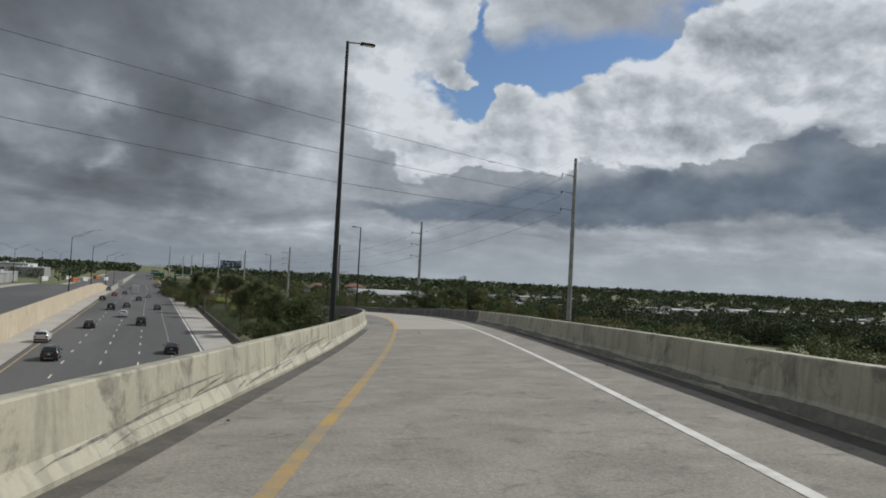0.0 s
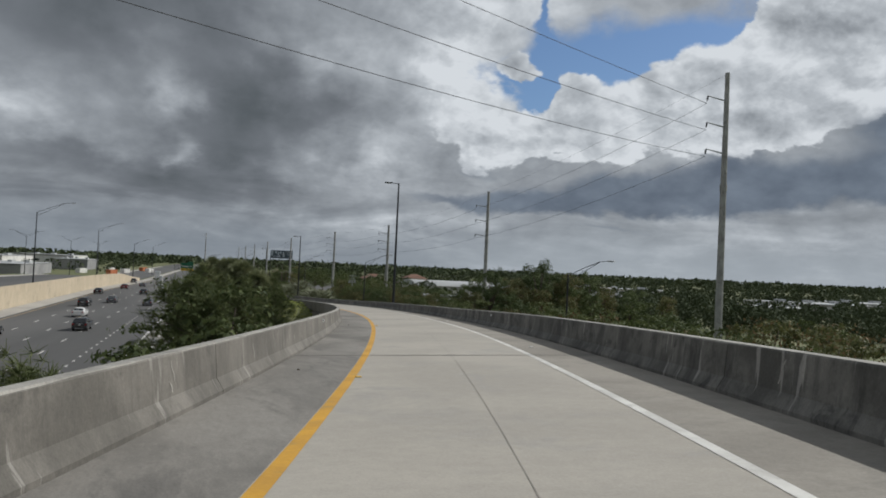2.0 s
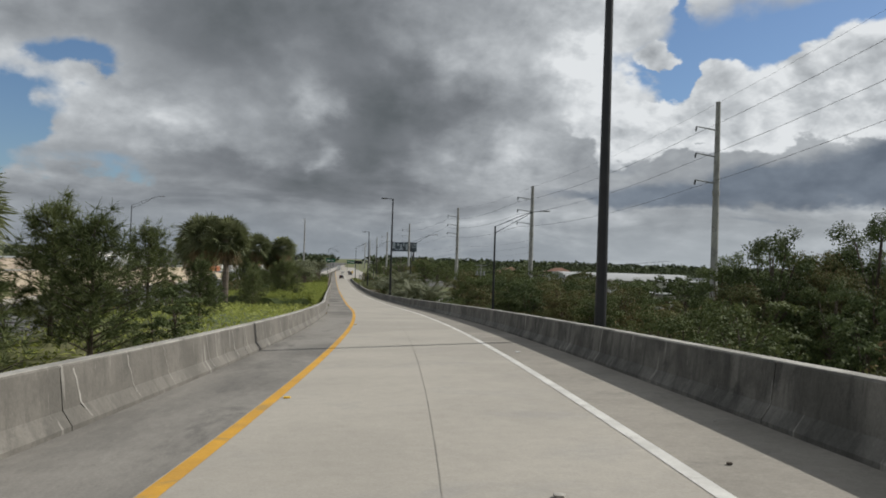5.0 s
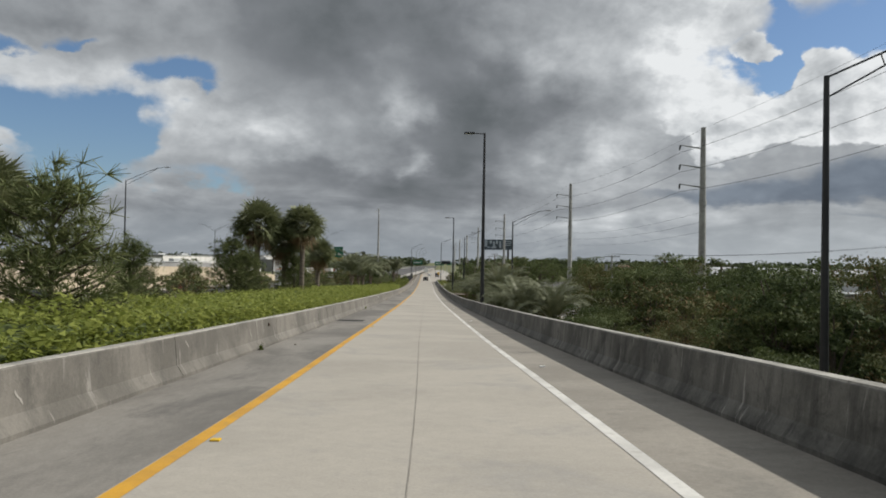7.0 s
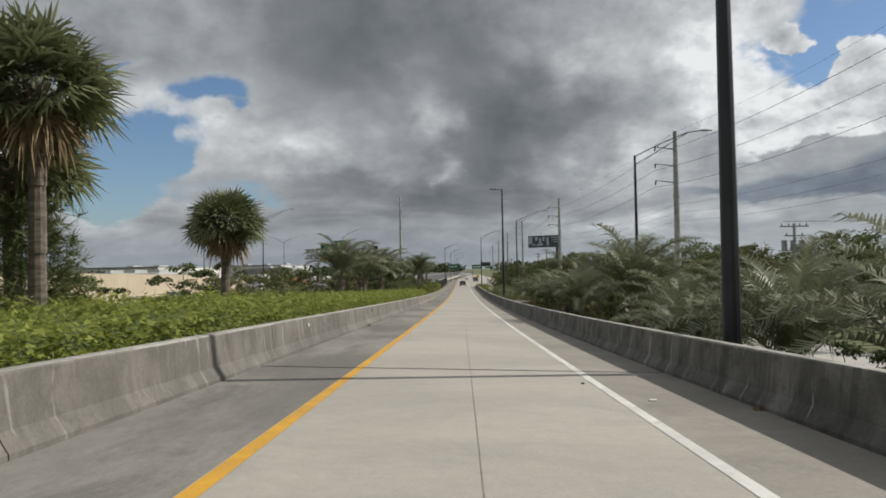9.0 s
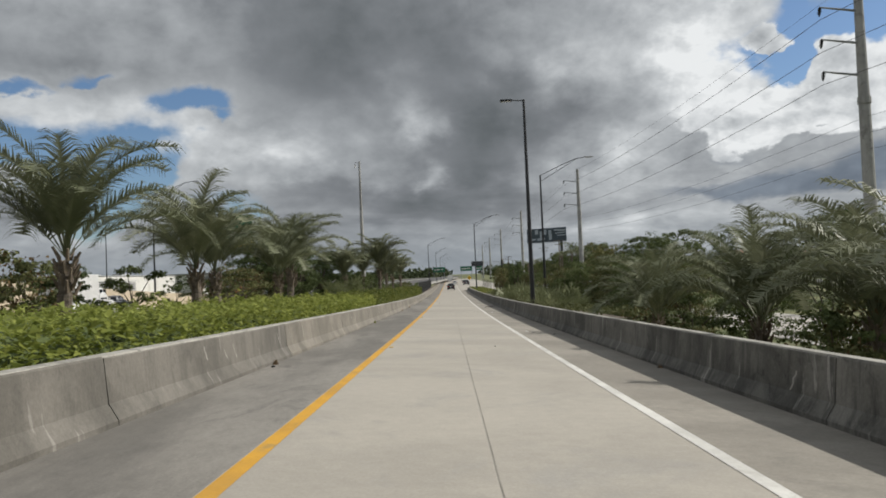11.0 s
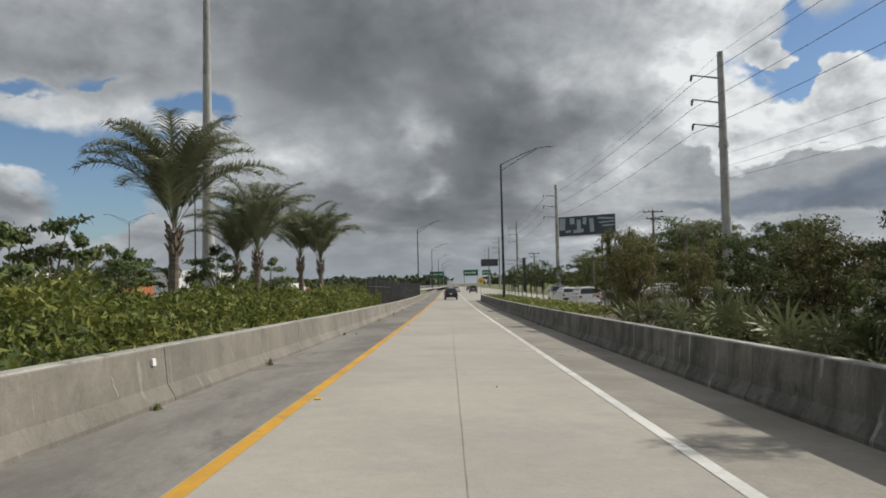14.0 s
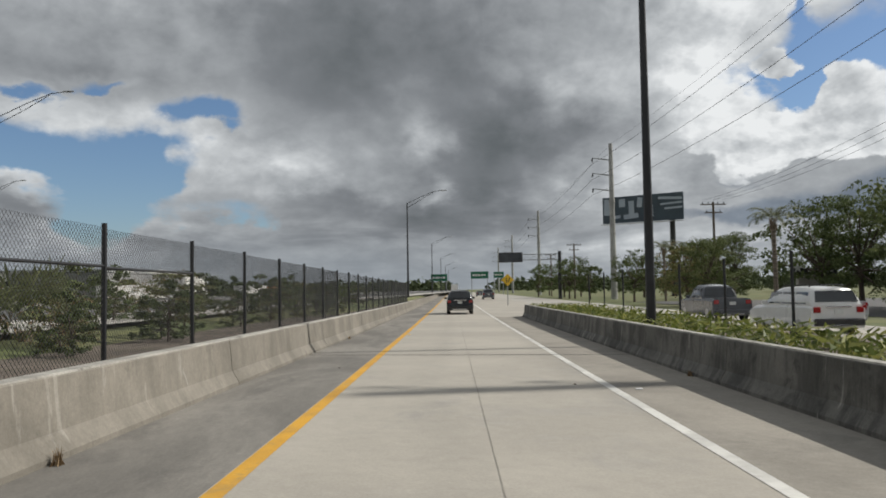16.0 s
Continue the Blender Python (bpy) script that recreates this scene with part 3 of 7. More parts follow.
def axis(lo, hi, fine_lo, fine_hi, step, grow=1.35):
    out = list(np.arange(fine_lo, fine_hi + 0.01, step))
    d, a = step, fine_hi
    while a < hi:
        d *= grow
        a += d
        out.append(a)
    d, a = step, fine_lo
    while a > lo:
        d *= grow
        a -= d
        out.insert(0, a)
    return out


GX = axis(-4200, 4200, -120, 60, 1.5)
GY = axis(-900, 4600, -60, 640, 4.0)
raw("ground", [(x, y, ground_z(x, y)) for y in GY for x in GX],
    [(j * len(GX) + i, j * len(GX) + i + 1, (j + 1) * len(GX) + i + 1, (j + 1) * len(GX) + i) for j in range(len(GY) - 1) for i in range(len(GX) - 1)], M_grass)
tagged(bpy.data.objects["ground"], "flat grassy land with patches of bare sandy soil", "ground", "", "structure")


def ribbon(name, left, right, zf, y0, y1, material, h=0.0, step=6.0, label="", kind="structure", category="road", parent=None):
    n = max(1, int((y1 - y0) / step))
    vs, fs = [], []
    for i in range(n + 1):
        y = y0 + (y1 - y0) * i / n
        vs += [(left(y), y, zf(y) + h), (right(y), y, zf(y) + h)]
    for i in range(n):
        fs.append((2 * i, 2 * i + 1, 2 * i + 3, 2 * i + 2))
    ob = raw(name, vs, fs, material, parent)
    return ob if parent is not None else tagged(ob, label, category, "", kind)


# the highway beside the ramp, its markings and its walls
LANE = 4.1
highway = ribbon("road_highway", lambda y: hw_edge(y) - 26, lambda y: hw_edge(y) + 0.4, hw_z, -260, 1400, M_asphalt, label="wide grey asphalt highway with several lanes")
ribbon("shoulder", lambda y: hw_edge(y) + 0.4, lambda y: hw_edge(y) + 5.2, hw_z, -260, 1000, M_pale, parent=highway)
ribbon("shoulder", lambda y: hw_edge(y) - 26, lambda y: hw_edge(y) - 22.2, hw_z, -260, 1000, M_pale, 0.004, parent=highway)
ribbon("edge_line", lambda y: hw_edge(y) - 0.15, lambda y: hw_edge(y) + 0.15, hw_z, -200, 900, M_white, 0.008, parent=highway)
ribbon("edge_line", lambda y: hw_edge(y) - 5.2 * LANE - 0.15, lambda y: hw_edge(y) - 5.2 * LANE + 0.1, hw_z, -200, 900, M_yellow_worn, 0.008, parent=highway)
for lane_ in range(1, 5):
    dash_ = 3.0 if lane_ > 1 else 1.0
    gap_ = 12.2 if lane_ > 1 else 3.6
    for k_ in range(int((470 if lane_ > 1 else 190) / gap_)):
        y_ = 60 + k_ * gap_ + lane_ * 0.7
        ribbon("lane_dash", lambda y, c=lane_: hw_edge(y) - c * LANE - 0.09, lambda y, c=lane_: hw_edge(y) - c * LANE + 0.09, hw_z, y_, y_ + dash_, M_white, 0.008, dash_, parent=highway)


def wall_run(name, xf, zf, y0, y1, height, thick, material, label, step=12.0, parent=None, cap=0.0):
    n = max(1, int((y1 - y0) / step))
    vs, fs = [], []
    for i in range(n + 1):
        y = y0 + (y1 - y0) * i / n
        x, z = xf(y), zf(y)
        vs += [(x, y, z - 0.4), (x + thick, y, z - 0.4), (x + thick, y, z + height), (x, y, z + height)]
    for i in range(n):
        a, b = 4 * i, 4 * i + 4
        fs += [(a + 1, b + 1, b + 2, a + 2), (a + 2, b + 2, b + 3, a + 3), (a + 3, b + 3, b, a)]
    fs += [(0, 1, 2, 3), (4 * n + 3, 4 * n + 2, 4 * n + 1, 4 * n)]
    ob = raw(name, vs, fs, material, parent)
    return tagged(ob, label, "wall" if parent is None else "", "", "structure" if parent is None else "")


median = wall_run("wall_median", lambda y: hw_edge(y) - 26.6, lambda y: hw_z(y) + rise(y) - 2.6, -120, 425, 2.9, 0.5, M_wallb, "long beige concrete retaining wall along the highway")
wall_run("parapet", lambda y: hw_edge(y) - 26.5, lambda y: hw_z(y) + rise(y) + 0.7, -120, 425, 0.55, 0.32, M_wallb, "", parent=median)
opposite = ribbon("road_opposite", lambda y: hw_edge(y) - 52, lambda y: hw_edge(y) - 27, lambda y: hw_z(y) + rise(y) + 0.02, -200, 1200, M_asphalt, label="grey asphalt carriageway behind the beige wall")
ribbon("shoulder", lambda y: hw_edge(y) - 52, lambda y: hw_edge(y) - 48, lambda y: hw_z(y) + rise(y) + 0.026, -200, 900, M_pale, parent=opposite)
wall_run("wall_highway_edge", lambda y: hw_edge(y) + 6.2, hw_z, -200, 330, 0.75, 0.25, M_barrier, "low dark concrete wall at the highway's verge")
ribbon("pavement_verge", lambda y: hw_edge(y) + 5.2, lambda y: hw_edge(y) + 6.2, hw_z, -200, 330, M_soil, label="strip of bare soil beside the highway shoulder")

# frontage road on the other side


def fr_left(y):
    return 8.4 + 8.0 * (1 - smooth((y - 335) / 75))


frontage = ribbon("road_frontage", fr_left, lambda y: fr_left(y) + 8.1, lambda y: min(-0.2, ramp_z(y) - 0.05) if y > 430 else -0.2, 262, 900, M_pale, 0.0, label="pale concrete frontage road beside the ramp")
ribbon("edge_line", lambda y: fr_left(y) + 7.6, lambda y: fr_left(y) + 7.75, lambda y: min(-0.2, ramp_z(y) - 0.05) if y > 430 else -0.2, 300, 800, M_white, 0.006, parent=frontage)
road_lot = ribbon("pavement_lot", lambda y: 22, lambda y: 70, lambda y: -0.22 if y < 430 else min(-0.22, ramp_z(y) - 0.07), 410, 520, M_asphalt, 0.0, label="grey asphalt car park behind a hedge")

# ---- the ramp itself ----
S0, S1 = 0.0, s_at(1150)
CREAM = s_at(50.5)
BRIDGE = s_at(37.5)           # the flyover's deck ends here, the walled ramp begins
R_END = s_at(473)


def toe_l(out=0.0):
    """The foot of the left barrier, moved outwards, as a distance from the lane's middle at y."""
    return lambda y: -out + float(np.interp(y, (100, 176, 230, 335, 390), (-3.88, -4.03, -4.15, -4.13, -3.95)))


def toe_r(out=0.0):
    return lambda y: out + float(np.interp(y, (100, 230, 335, 395), (3.70, 3.79, 3.86, 4.02)))



def yellow_u(y):
    return -2.13 - 0.05 * smooth((y - 60) / 20)


def white_u(y):
    return float(np.interp(y, (60, 110, 170, 240, 335, 400), (1.98, 2.05, 2.12, 2.11, 2.06, 2.16)))


def line_strip(name, s0, s1, mid, width, material, parent, h=0.005, mid2=None, label=""):
    """A band along the ramp, its edges given as distances from the middle."""
    n = int((s1 - s0) / 2.0)
    vs = []
    for i in range(n + 1):
        s = s0 + (s1 - s0) * i / n
        y = float(np.interp(s, RUN, LINE[:, 1]))
        a, b = (mid(y) - width / 2, mid(y) + width / 2) if mid2 is None else (mid(y), mid2(y))
        vs += [tuple(on_ramp(s, a, h)), tuple(on_ramp(s, b, h))]
    return raw(name, vs, [(2 * i, 2 * i + 1, 2 * i + 3, 2 * i + 2) for i in range(n)], material, parent, label)


ramp_road = strip("road_ramp", BRIDGE, S1, -1.8, 1.8, M_lane, -0.02, 0.5)
tagged(ramp_road, "single concrete ramp lane, pale and worn", "road", "", "structure")
line_strip("lane_slab", BRIDGE, S1, lambda y: yellow_u(y) - 0.10, 0, M_lane, ramp_road, 0.0, lambda y: white_u(y) + 0.06)
line_strip("shoulder", BRIDGE, S1, toe_l(0.1), 0, M_should, ramp_road, -0.001, lambda y: yellow_u(y) - 0.10, "darker grey concrete shoulder")
line_strip("shoulder", BRIDGE, R_END, lambda y: white_u(y) + 0.06, 0, M_should_r, ramp_road, -0.001, toe_r(0.1), "brownish grey concrete shoulder")
strip("shoulder_bed", BRIDGE, S1, toe_l(0.1), -1.8, M_should, -0.03, 0.5, parent=ramp_road, label="darker grey concrete shoulder")
strip("shoulder_bed", BRIDGE, R_END, 1.8, toe_r(0.1), M_should_r, -0.03, 0.5, parent=ramp_road, label="darker grey concrete shoulder")
strip("shoulder", R_END, S1, 2.16, 9.0, M_lane, -0.004, 0.3, parent=ramp_road, label="pale concrete merging area")
deck = strip("road_deck", S0, BRIDGE - 0.06, toe_l(0.1), toe_r(0.1), M_deck, 0.0, 0.35)
tagged(deck, "grooved grey concrete bridge deck of a flyover", "road", "", "structure")


line_strip("yellow_line", BRIDGE, S1, yellow_u, 0.17, M_yellow, ramp_road)
line_strip("white_line", BRIDGE, S1, white_u, 0.15, M_white, ramp_road)
strip("yellow_line", S0, BRIDGE - 0.1, -2.25, -2.09, M_yellow_worn, 0.005, parent=deck, label="worn yellow edge line")
strip("white_line", S0, BRIDGE - 0.1, 1.91, 2.05, M_white, 0.005, parent=deck)
strip("seam", BRIDGE + 4, S1, -0.007, 0.004, M_seam, 0.004, parent=ramp_road, label="dark seam between two pours of concrete")
for y_ in (37.4, 67.0, 97.5, 118.0, 245.0, 340.5, 443.0):
    strip("joint", s_at(y_) - 0.04, s_at(y_) + 0.04, toe_l(0.05), toe_r(0.05), M_joint, 0.007, 0.0, parent=ramp_road)
for u0_, u1_ in ((toe_l(0.05), toe_l(-0.34)), (toe_r(-0.30), toe_r(0.05))):
    strip("gutter_dirt", S0, BRIDGE - 0.1, u0_, u1_, M_gutter, 0.004, parent=deck, label="dark strip of dirt along the barrier")
strip("patch", s_at(213.3), s_at(214.8), -4.05, -2.8, M_patch, 0.006, parent=ramp_road, label="dark asphalt patch")
strip("body", BRIDGE, s_at(425), toe_l(0.4), toe_r(0.4), M_barrier_l, -0.55, 14.0, parent=ramp_road, label="concrete retaining wall of the ramp")
strip("girder", S0, BRIDGE - 0.2, toe_l(-0.6), toe_r(-0.5), M_barrier_l, -0.36, 1.6, parent=deck, label="concrete bridge girder")
bm_ = bmesh.new()
tube(bm_, (*on_ramp(8, 0)[:2], -0.3), (*on_ramp(8, 0)[:2], on_ramp(8, 0).z - 1.9), 0.9, 0.9, 20)
part("pier", bm_, M_barrier_l, deck, "round concrete bridge pier")

PROFILE = [(0.0, -0.02), (0.0, 0.06), (0.11, 0.25), (0.155, 0.775), (0.17, 0.80), (0.35, 0.80), (0.365, 0.775), (0.41, -0.4), (0.02, -0.4)]


def tall_at(s):
    """How much of its full height the barrier has, as the road surface rises and falls against it."""
    y = float(np.interp(s, RUN, LINE[:, 1]))
    return float(np.interp(y, (12, 75, 98, 176, 230, 326, 396), (0.76, 0.77, 0.715, 0.715, 0.75, 0.785, 0.755))) / 0.80


def barrier(name, side, s0, s1, cuts, label):
    """A concrete safety barrier along the ramp, cast in lengths with open joints between them."""
    run = thing(name, label, "barrier", "ramp barriers", kind="structure")
    s, rnd = s0, random.Random(int(s0) + 7)
    while s < s1 - 1:
        e = min(s + cuts * rnd.uniform(0.92, 1.08), s1)
        for cut in (BRIDGE, CREAM):
            if s + 0.01 < cut < e:
                e = cut
        n = max(2, int((e - s) / 2.0))
        loops = []
        for i in range(n + 1):
            a = s + 0.012 + (e - s - 0.024) * i / n
            wob = rnd.uniform(-0.006, 0.006)
            loops.append([on_ramp(a, toe_r(d) if side > 0 else toe_l(d), (h * tall_at(a) if h > 0 else h) + (wob if h > 0.7 else 0)) for d, h in PROFILE])
        bm = loft(bmesh.new(), loops)
        # the right side takes the darker base that has its shade mixed in
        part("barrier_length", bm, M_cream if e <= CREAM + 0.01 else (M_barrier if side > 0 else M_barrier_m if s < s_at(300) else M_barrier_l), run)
        s = e
    return run


def lit_top_strip(side, s0, s1, parent):
    """A barrier's worn top, sunlight painted into its paleness, a few millimetres proud."""
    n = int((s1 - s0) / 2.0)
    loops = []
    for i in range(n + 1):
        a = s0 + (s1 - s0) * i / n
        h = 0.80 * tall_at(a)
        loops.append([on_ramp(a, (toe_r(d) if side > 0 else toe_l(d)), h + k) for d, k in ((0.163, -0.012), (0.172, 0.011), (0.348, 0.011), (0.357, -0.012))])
    return part("cap", loft(bmesh.new(), loops), M_sunlit_top, parent, "weathered top, its sunlit paleness put into the colour")


barrier("barrier_right", 1, S0, R_END, 9.5, "mould-stained concrete safety barrier along the ramp, darkened further for its shaded face")
barrier("barrier_left", -1, S0, s_at(900), 9.5, "weathered grey concrete safety barrier along the ramp")


# strips with the sun's brightness in their colour, on both barriers
lit_top_strip(1, CREAM + 0.05, R_END - 0.1, bpy.data.objects["barrier_right"])
lit_top_strip(-1, CREAM + 0.05, s_at(500), bpy.data.objects["barrier_left"])


def on_barrier(s, side, h, out=0.004):
    """A point on the traffic face of a barrier, h above the road."""
    for (d0, h0), (d1, h1) in zip(PROFILE[1:], PROFILE[2:5]):
        if h <= h1:
            break
    d = d0 + (d1 - d0) * (h - h0) / max(h1 - h0, 1e-6) - out
    return on_ramp(s, toe_r(d) if side > 0 else toe_l(d), h * tall_at(s))


def face_band(name, side, pts, half, material, parent, label=""):
    """A thin band on the barrier's face through (s, h) points, pointed at both ends."""
    vs, fs = [], []
    n = len(pts)
    for i, (s, h) in enumerate(pts):
        w = half * math.sin(math.pi * (0.06 + 0.88 * i / (n - 1)))
        vs += [tuple(on_barrier(s, side, h - w)), tuple(on_barrier(s, side, h + w))]
    for i in range(n - 1):
        fs.append((2 * i, 2 * i + 1, 2 * i + 3, 2 * i + 2))
    return raw(name, vs, fs, material, parent, label)


M_scuff = surface("rubber_scuff", (0.085, 0.08, 0.07), (0.24, 0.22, 0.17), 0.8, 6.0, dirt=(0.3, 0.28, 0.2))
M_mould = surface("mould", (0.135, 0.13, 0.112), (0.20, 0.19, 0.155), 0.95, 3.0, dirt=(0.085, 0.083, 0.075), grain=0.4)
left_ = bpy.data.objects["barrier_left"]
right_ = bpy.data.objects["barrier_right"]
rs_ = random.Random(23)
for k_ in range(30):
    s_, ln_, h0_ = s_at(rs_.uniform(4.5, 21.0)), rs_.uniform(0.7, 3.4), rs_.uniform(0.08, 0.40)
    up_ = rs_.uniform(0.03, 0.24)
    face_band("scuff_mark", -1, [(s_ + ln_ * i / 8, h0_ + up_ * (i / 8) ** 0.7 + rs_.uniform(-0.006, 0.006)) for i in range(9)], rs_.uniform(0.005, 0.022), M_scuff, left_, "dark tyre scuff mark")
for k_ in range(16):
    s_ = 1.0 + k_ * (CREAM - 2.0) / 16
    face_band("mould_stain", 1, [(s_ + 6.0 * i / 12, 0.115 + rs_.uniform(-0.014, 0.016)) for i in range(13)], rs_.uniform(0.06, 0.10), M_mould, right_, "dark mould along the barrier's foot")
# slots drawn flat: dark bands give the shade of their recess
for y_, side_, own_ in ((42.0, -1, left_), (33.0, -1, left_), (43.5, 1, right_), (32.0, 1, right_)):
    s_ = s_at(y_)
    for a_, b_, c_, d_ in ((-0.22, 0.22, 0.66, 0.012), (-0.22, 0.22, 0.36, 0.012)):
        face_band("slot_shade", side_, [(s_ + a_ + (b_ - a_) * i / 4, c_) for i in range(5)], d_, M_joint, own_, "flat dark band for the shade in a recessed slot")
    vs_ = [tuple(on_barrier(s_ + a_, side_, h_)) for h_ in (0.36, 0.66) for a_ in (-0.02, 0.02)]
    raw("slot_shade", vs_, [(0, 1, 3, 2)], M_joint, own_, "flat dark band for the shade in a recessed slot")
# pale trickles of lime from fine cracks
M_lime = surface("lime_trickle", (0.38, 0.365, 0.33), (0.29, 0.275, 0.25), 0.9, 4.0, dirt=(0.22, 0.21, 0.19))
rl_ = random.Random(17)
for k_ in range(26):
    y_ = 99.0 + 2.1 * k_ + rl_.uniform(-0.5, 0.5)
    pts_ = [(s_at(y_) + rl_.uniform(-0.03, 0.03) + 0.035 * i, 0.79 - 0.70 * i / 7) for i in range(8)]
    w_ = rl_.uniform(0.006, 0.02)
    vs_ = []
    for i, (a_, b_) in enumerate(pts_):
        q_ = w_ * rl_.uniform(0.6, 1.3)
        vs_ += [tuple(on_barrier(a_ - q_, -1, b_)), tuple(on_barrier(a_ + q_, -1, b_))]
    raw("lime_trickle", vs_, [(2 * i, 2 * i + 1, 2 * i + 3, 2 * i + 2) for i in range(7)], M_lime, left_)
for k_ in range(100):
    side_ = -1 if k_ % 5 else 1
    y_ = rl_.uniform(52, 440)
    s_, h_ = s_at(y_), rl_.uniform(0.45, 0.74)
    drop_ = rl_.uniform(0.12, 0.38)
    pts_ = [(s_ + rl_.uniform(-0.03, 0.03) + 0.03 * i, max(0.1, h_ - drop_ * i / 5)) for i in range(6)]
    w_ = rl_.uniform(0.010, 0.028)
    vs_ = []
    for i, (a_, b_) in enumerate(pts_):
        q_ = w_ * (0.35 + 0.65 * math.sin(math.pi * (0.1 + 0.75 * i / 5)))
        vs_ += [tuple(on_barrier(a_ - q_, side_, b_)), tuple(on_barrier(a_ + q_, side_, b_))]
    raw("lime_trickle", vs_, [(2 * i, 2 * i + 1, 2 * i + 3, 2 * i + 2) for i in range(5)], M_lime, left_ if side_ < 0 else right_)

# ---- poles, lamps and cables ----
def power_pole(at, top, arms_z, name="power_pole"):
    t = thing(name, "tall grey spun concrete transmission pole with three short arms", "power pole", "transmission line", at)
    h = top - at[2]
    bm = bmesh.new()
    tube(bm, (0, 0, -1), (0, 0, h * 0.62), 0.52, 0.40, 14)
    tube(bm, (0, 0, h * 0.62), (0, 0, h), 0.40, 0.29, 14)
    part("shaft", bm, M_cpole, t, smooth=False)
    bm = bmesh.new()
    tube(bm, (0, 0, h * 0.615), (0, 0, h * 0.635), 0.47, 0.47, 14)
    part("collar", bm, M_cpole, t)
    for z in [a - at[2] for a in arms_z]:
        bm = bmesh.new()
        tube(bm, (-0.2, 0, z - 0.25), (-2.9, 0, z + 0.12), 0.10, 0.06, 8)
        arm = part("arm", bm, M_galv, t)
        bm = bmesh.new()
        tube(bm, (-2.85, 0, z + 0.1), (-2.95, 0, z - 0.55), 0.09, 0.06, 8)
        for k in range(4):
            tube(bm, (-2.87 - 0.02 * k, 0, z - 0.12 * k), (-2.875 - 0.02 * k, 0, z - 0.03 - 0.12 * k), 0.15, 0.13, 8)
        part("insulator", bm, M_plastic, arm)
    return t


POLES = [(43.7, 132.5, 39.4), (44.4, 217.7, 30.9), (34.2, 271.5, 24.5), (30.8, 341.7, 24.5), (26.9, 443.6, 24.1), (24.7, 544.8, 23.9), (24.9, 650, 24.0), (24.9, 750, 24.0), (25.0, 850, 24.0)]
ARMS = []
for x_, y_, z_ in POLES:
    drop_ = (2.6, 5.0, 7.4) if y_ > 250 else (3.65, 7.05, 10.45)
    power_pole((x_, y_, -0.25), z_, [z_ + 0.25 - d for d in drop_])
    ARMS.append([(x_ - 2.95, y_, z_ - 0.6 - d) for d in drop_])


def cable(a, b, sag, r, label="black overhead power cable"):
    a, b = Vector(a), Vector(b)
    pts = [a.lerp(b, i / 16) - Vector((0, 0, sag * 4 * (i / 16) * (1 - i / 16))) for i in range(17)]
    q = (b - a).to_track_quat("Z", "Y").to_matrix()
    ob = part("power_cable", loft(bmesh.new(), [[p + q @ Vector((r * math.cos(k * 1.2566), r * math.sin(k * 1.2566), 0)) for k in range(5)] for p in pts]), M_wire)
    return tagged(ob, label, "cable", "overhead cables")


power_pole((-85.6, 56.8, -0.25), 39.4, [36.0, 32.6, 29.2])
for k_, sag_ in enumerate((0.9, 1.6, 2.1)):
    x_, y_, z_ = ARMS[0][k_]
    cable((-88.5, 56.8, z_), (x_, y_, z_), sag_, 0.028)
for a_, b_ in zip(ARMS, ARMS[1:]):
    for p_, q_ in zip(a_, b_):
        cable(p_, q_, 1.1, 0.022)
for a_, b_ in zip(POLES, POLES[1:]):
    cable((a_[0], a_[1], a_[2] - 0.1), (b_[0], b_[1], b_[2] - 0.1), 0.9, 0.012, "thin overhead earth cable")


def ramp_lamp(at, top, toward):
    """Black pole with one flat luminaire on a short arm."""
    t = thing("street_lamp", "tall black light pole with a flat luminaire on a short arm", "street lamp", "ramp lamps", at)
    h = top - at[2]
    bm = bmesh.new()
    tube(bm, (0, 0, 0), (0, 0, h), 0.19, 0.095, 14)
    part("pole", bm, M_black, t, smooth=False)
    bm = bmesh.new()
    box(bm, (0, 0, 0.03), (0.55, 0.55, 0.06), 0.01)
    part("base_plate", bm, M_black, t)
    bm = bmesh.new()
    tube(bm, (0, 0, h - 0.08), (toward * 0.9, 0, h - 0.02), 0.045, 0.04, 8)
    part("arm", bm, M_black, t)
    bm = bmesh.new()
    box(bm, (toward * 1.35, 0, h - 0.02), (0.95, 0.42, 0.16), 0.05)
    head = part("luminaire", bm, M_black, t)
    bm = bmesh.new()
    box(bm, (toward * 1.38, 0, h - 0.105), (0.7, 0.3, 0.02), 0.005)
    part("lens", bm, M_head, head)
    return t


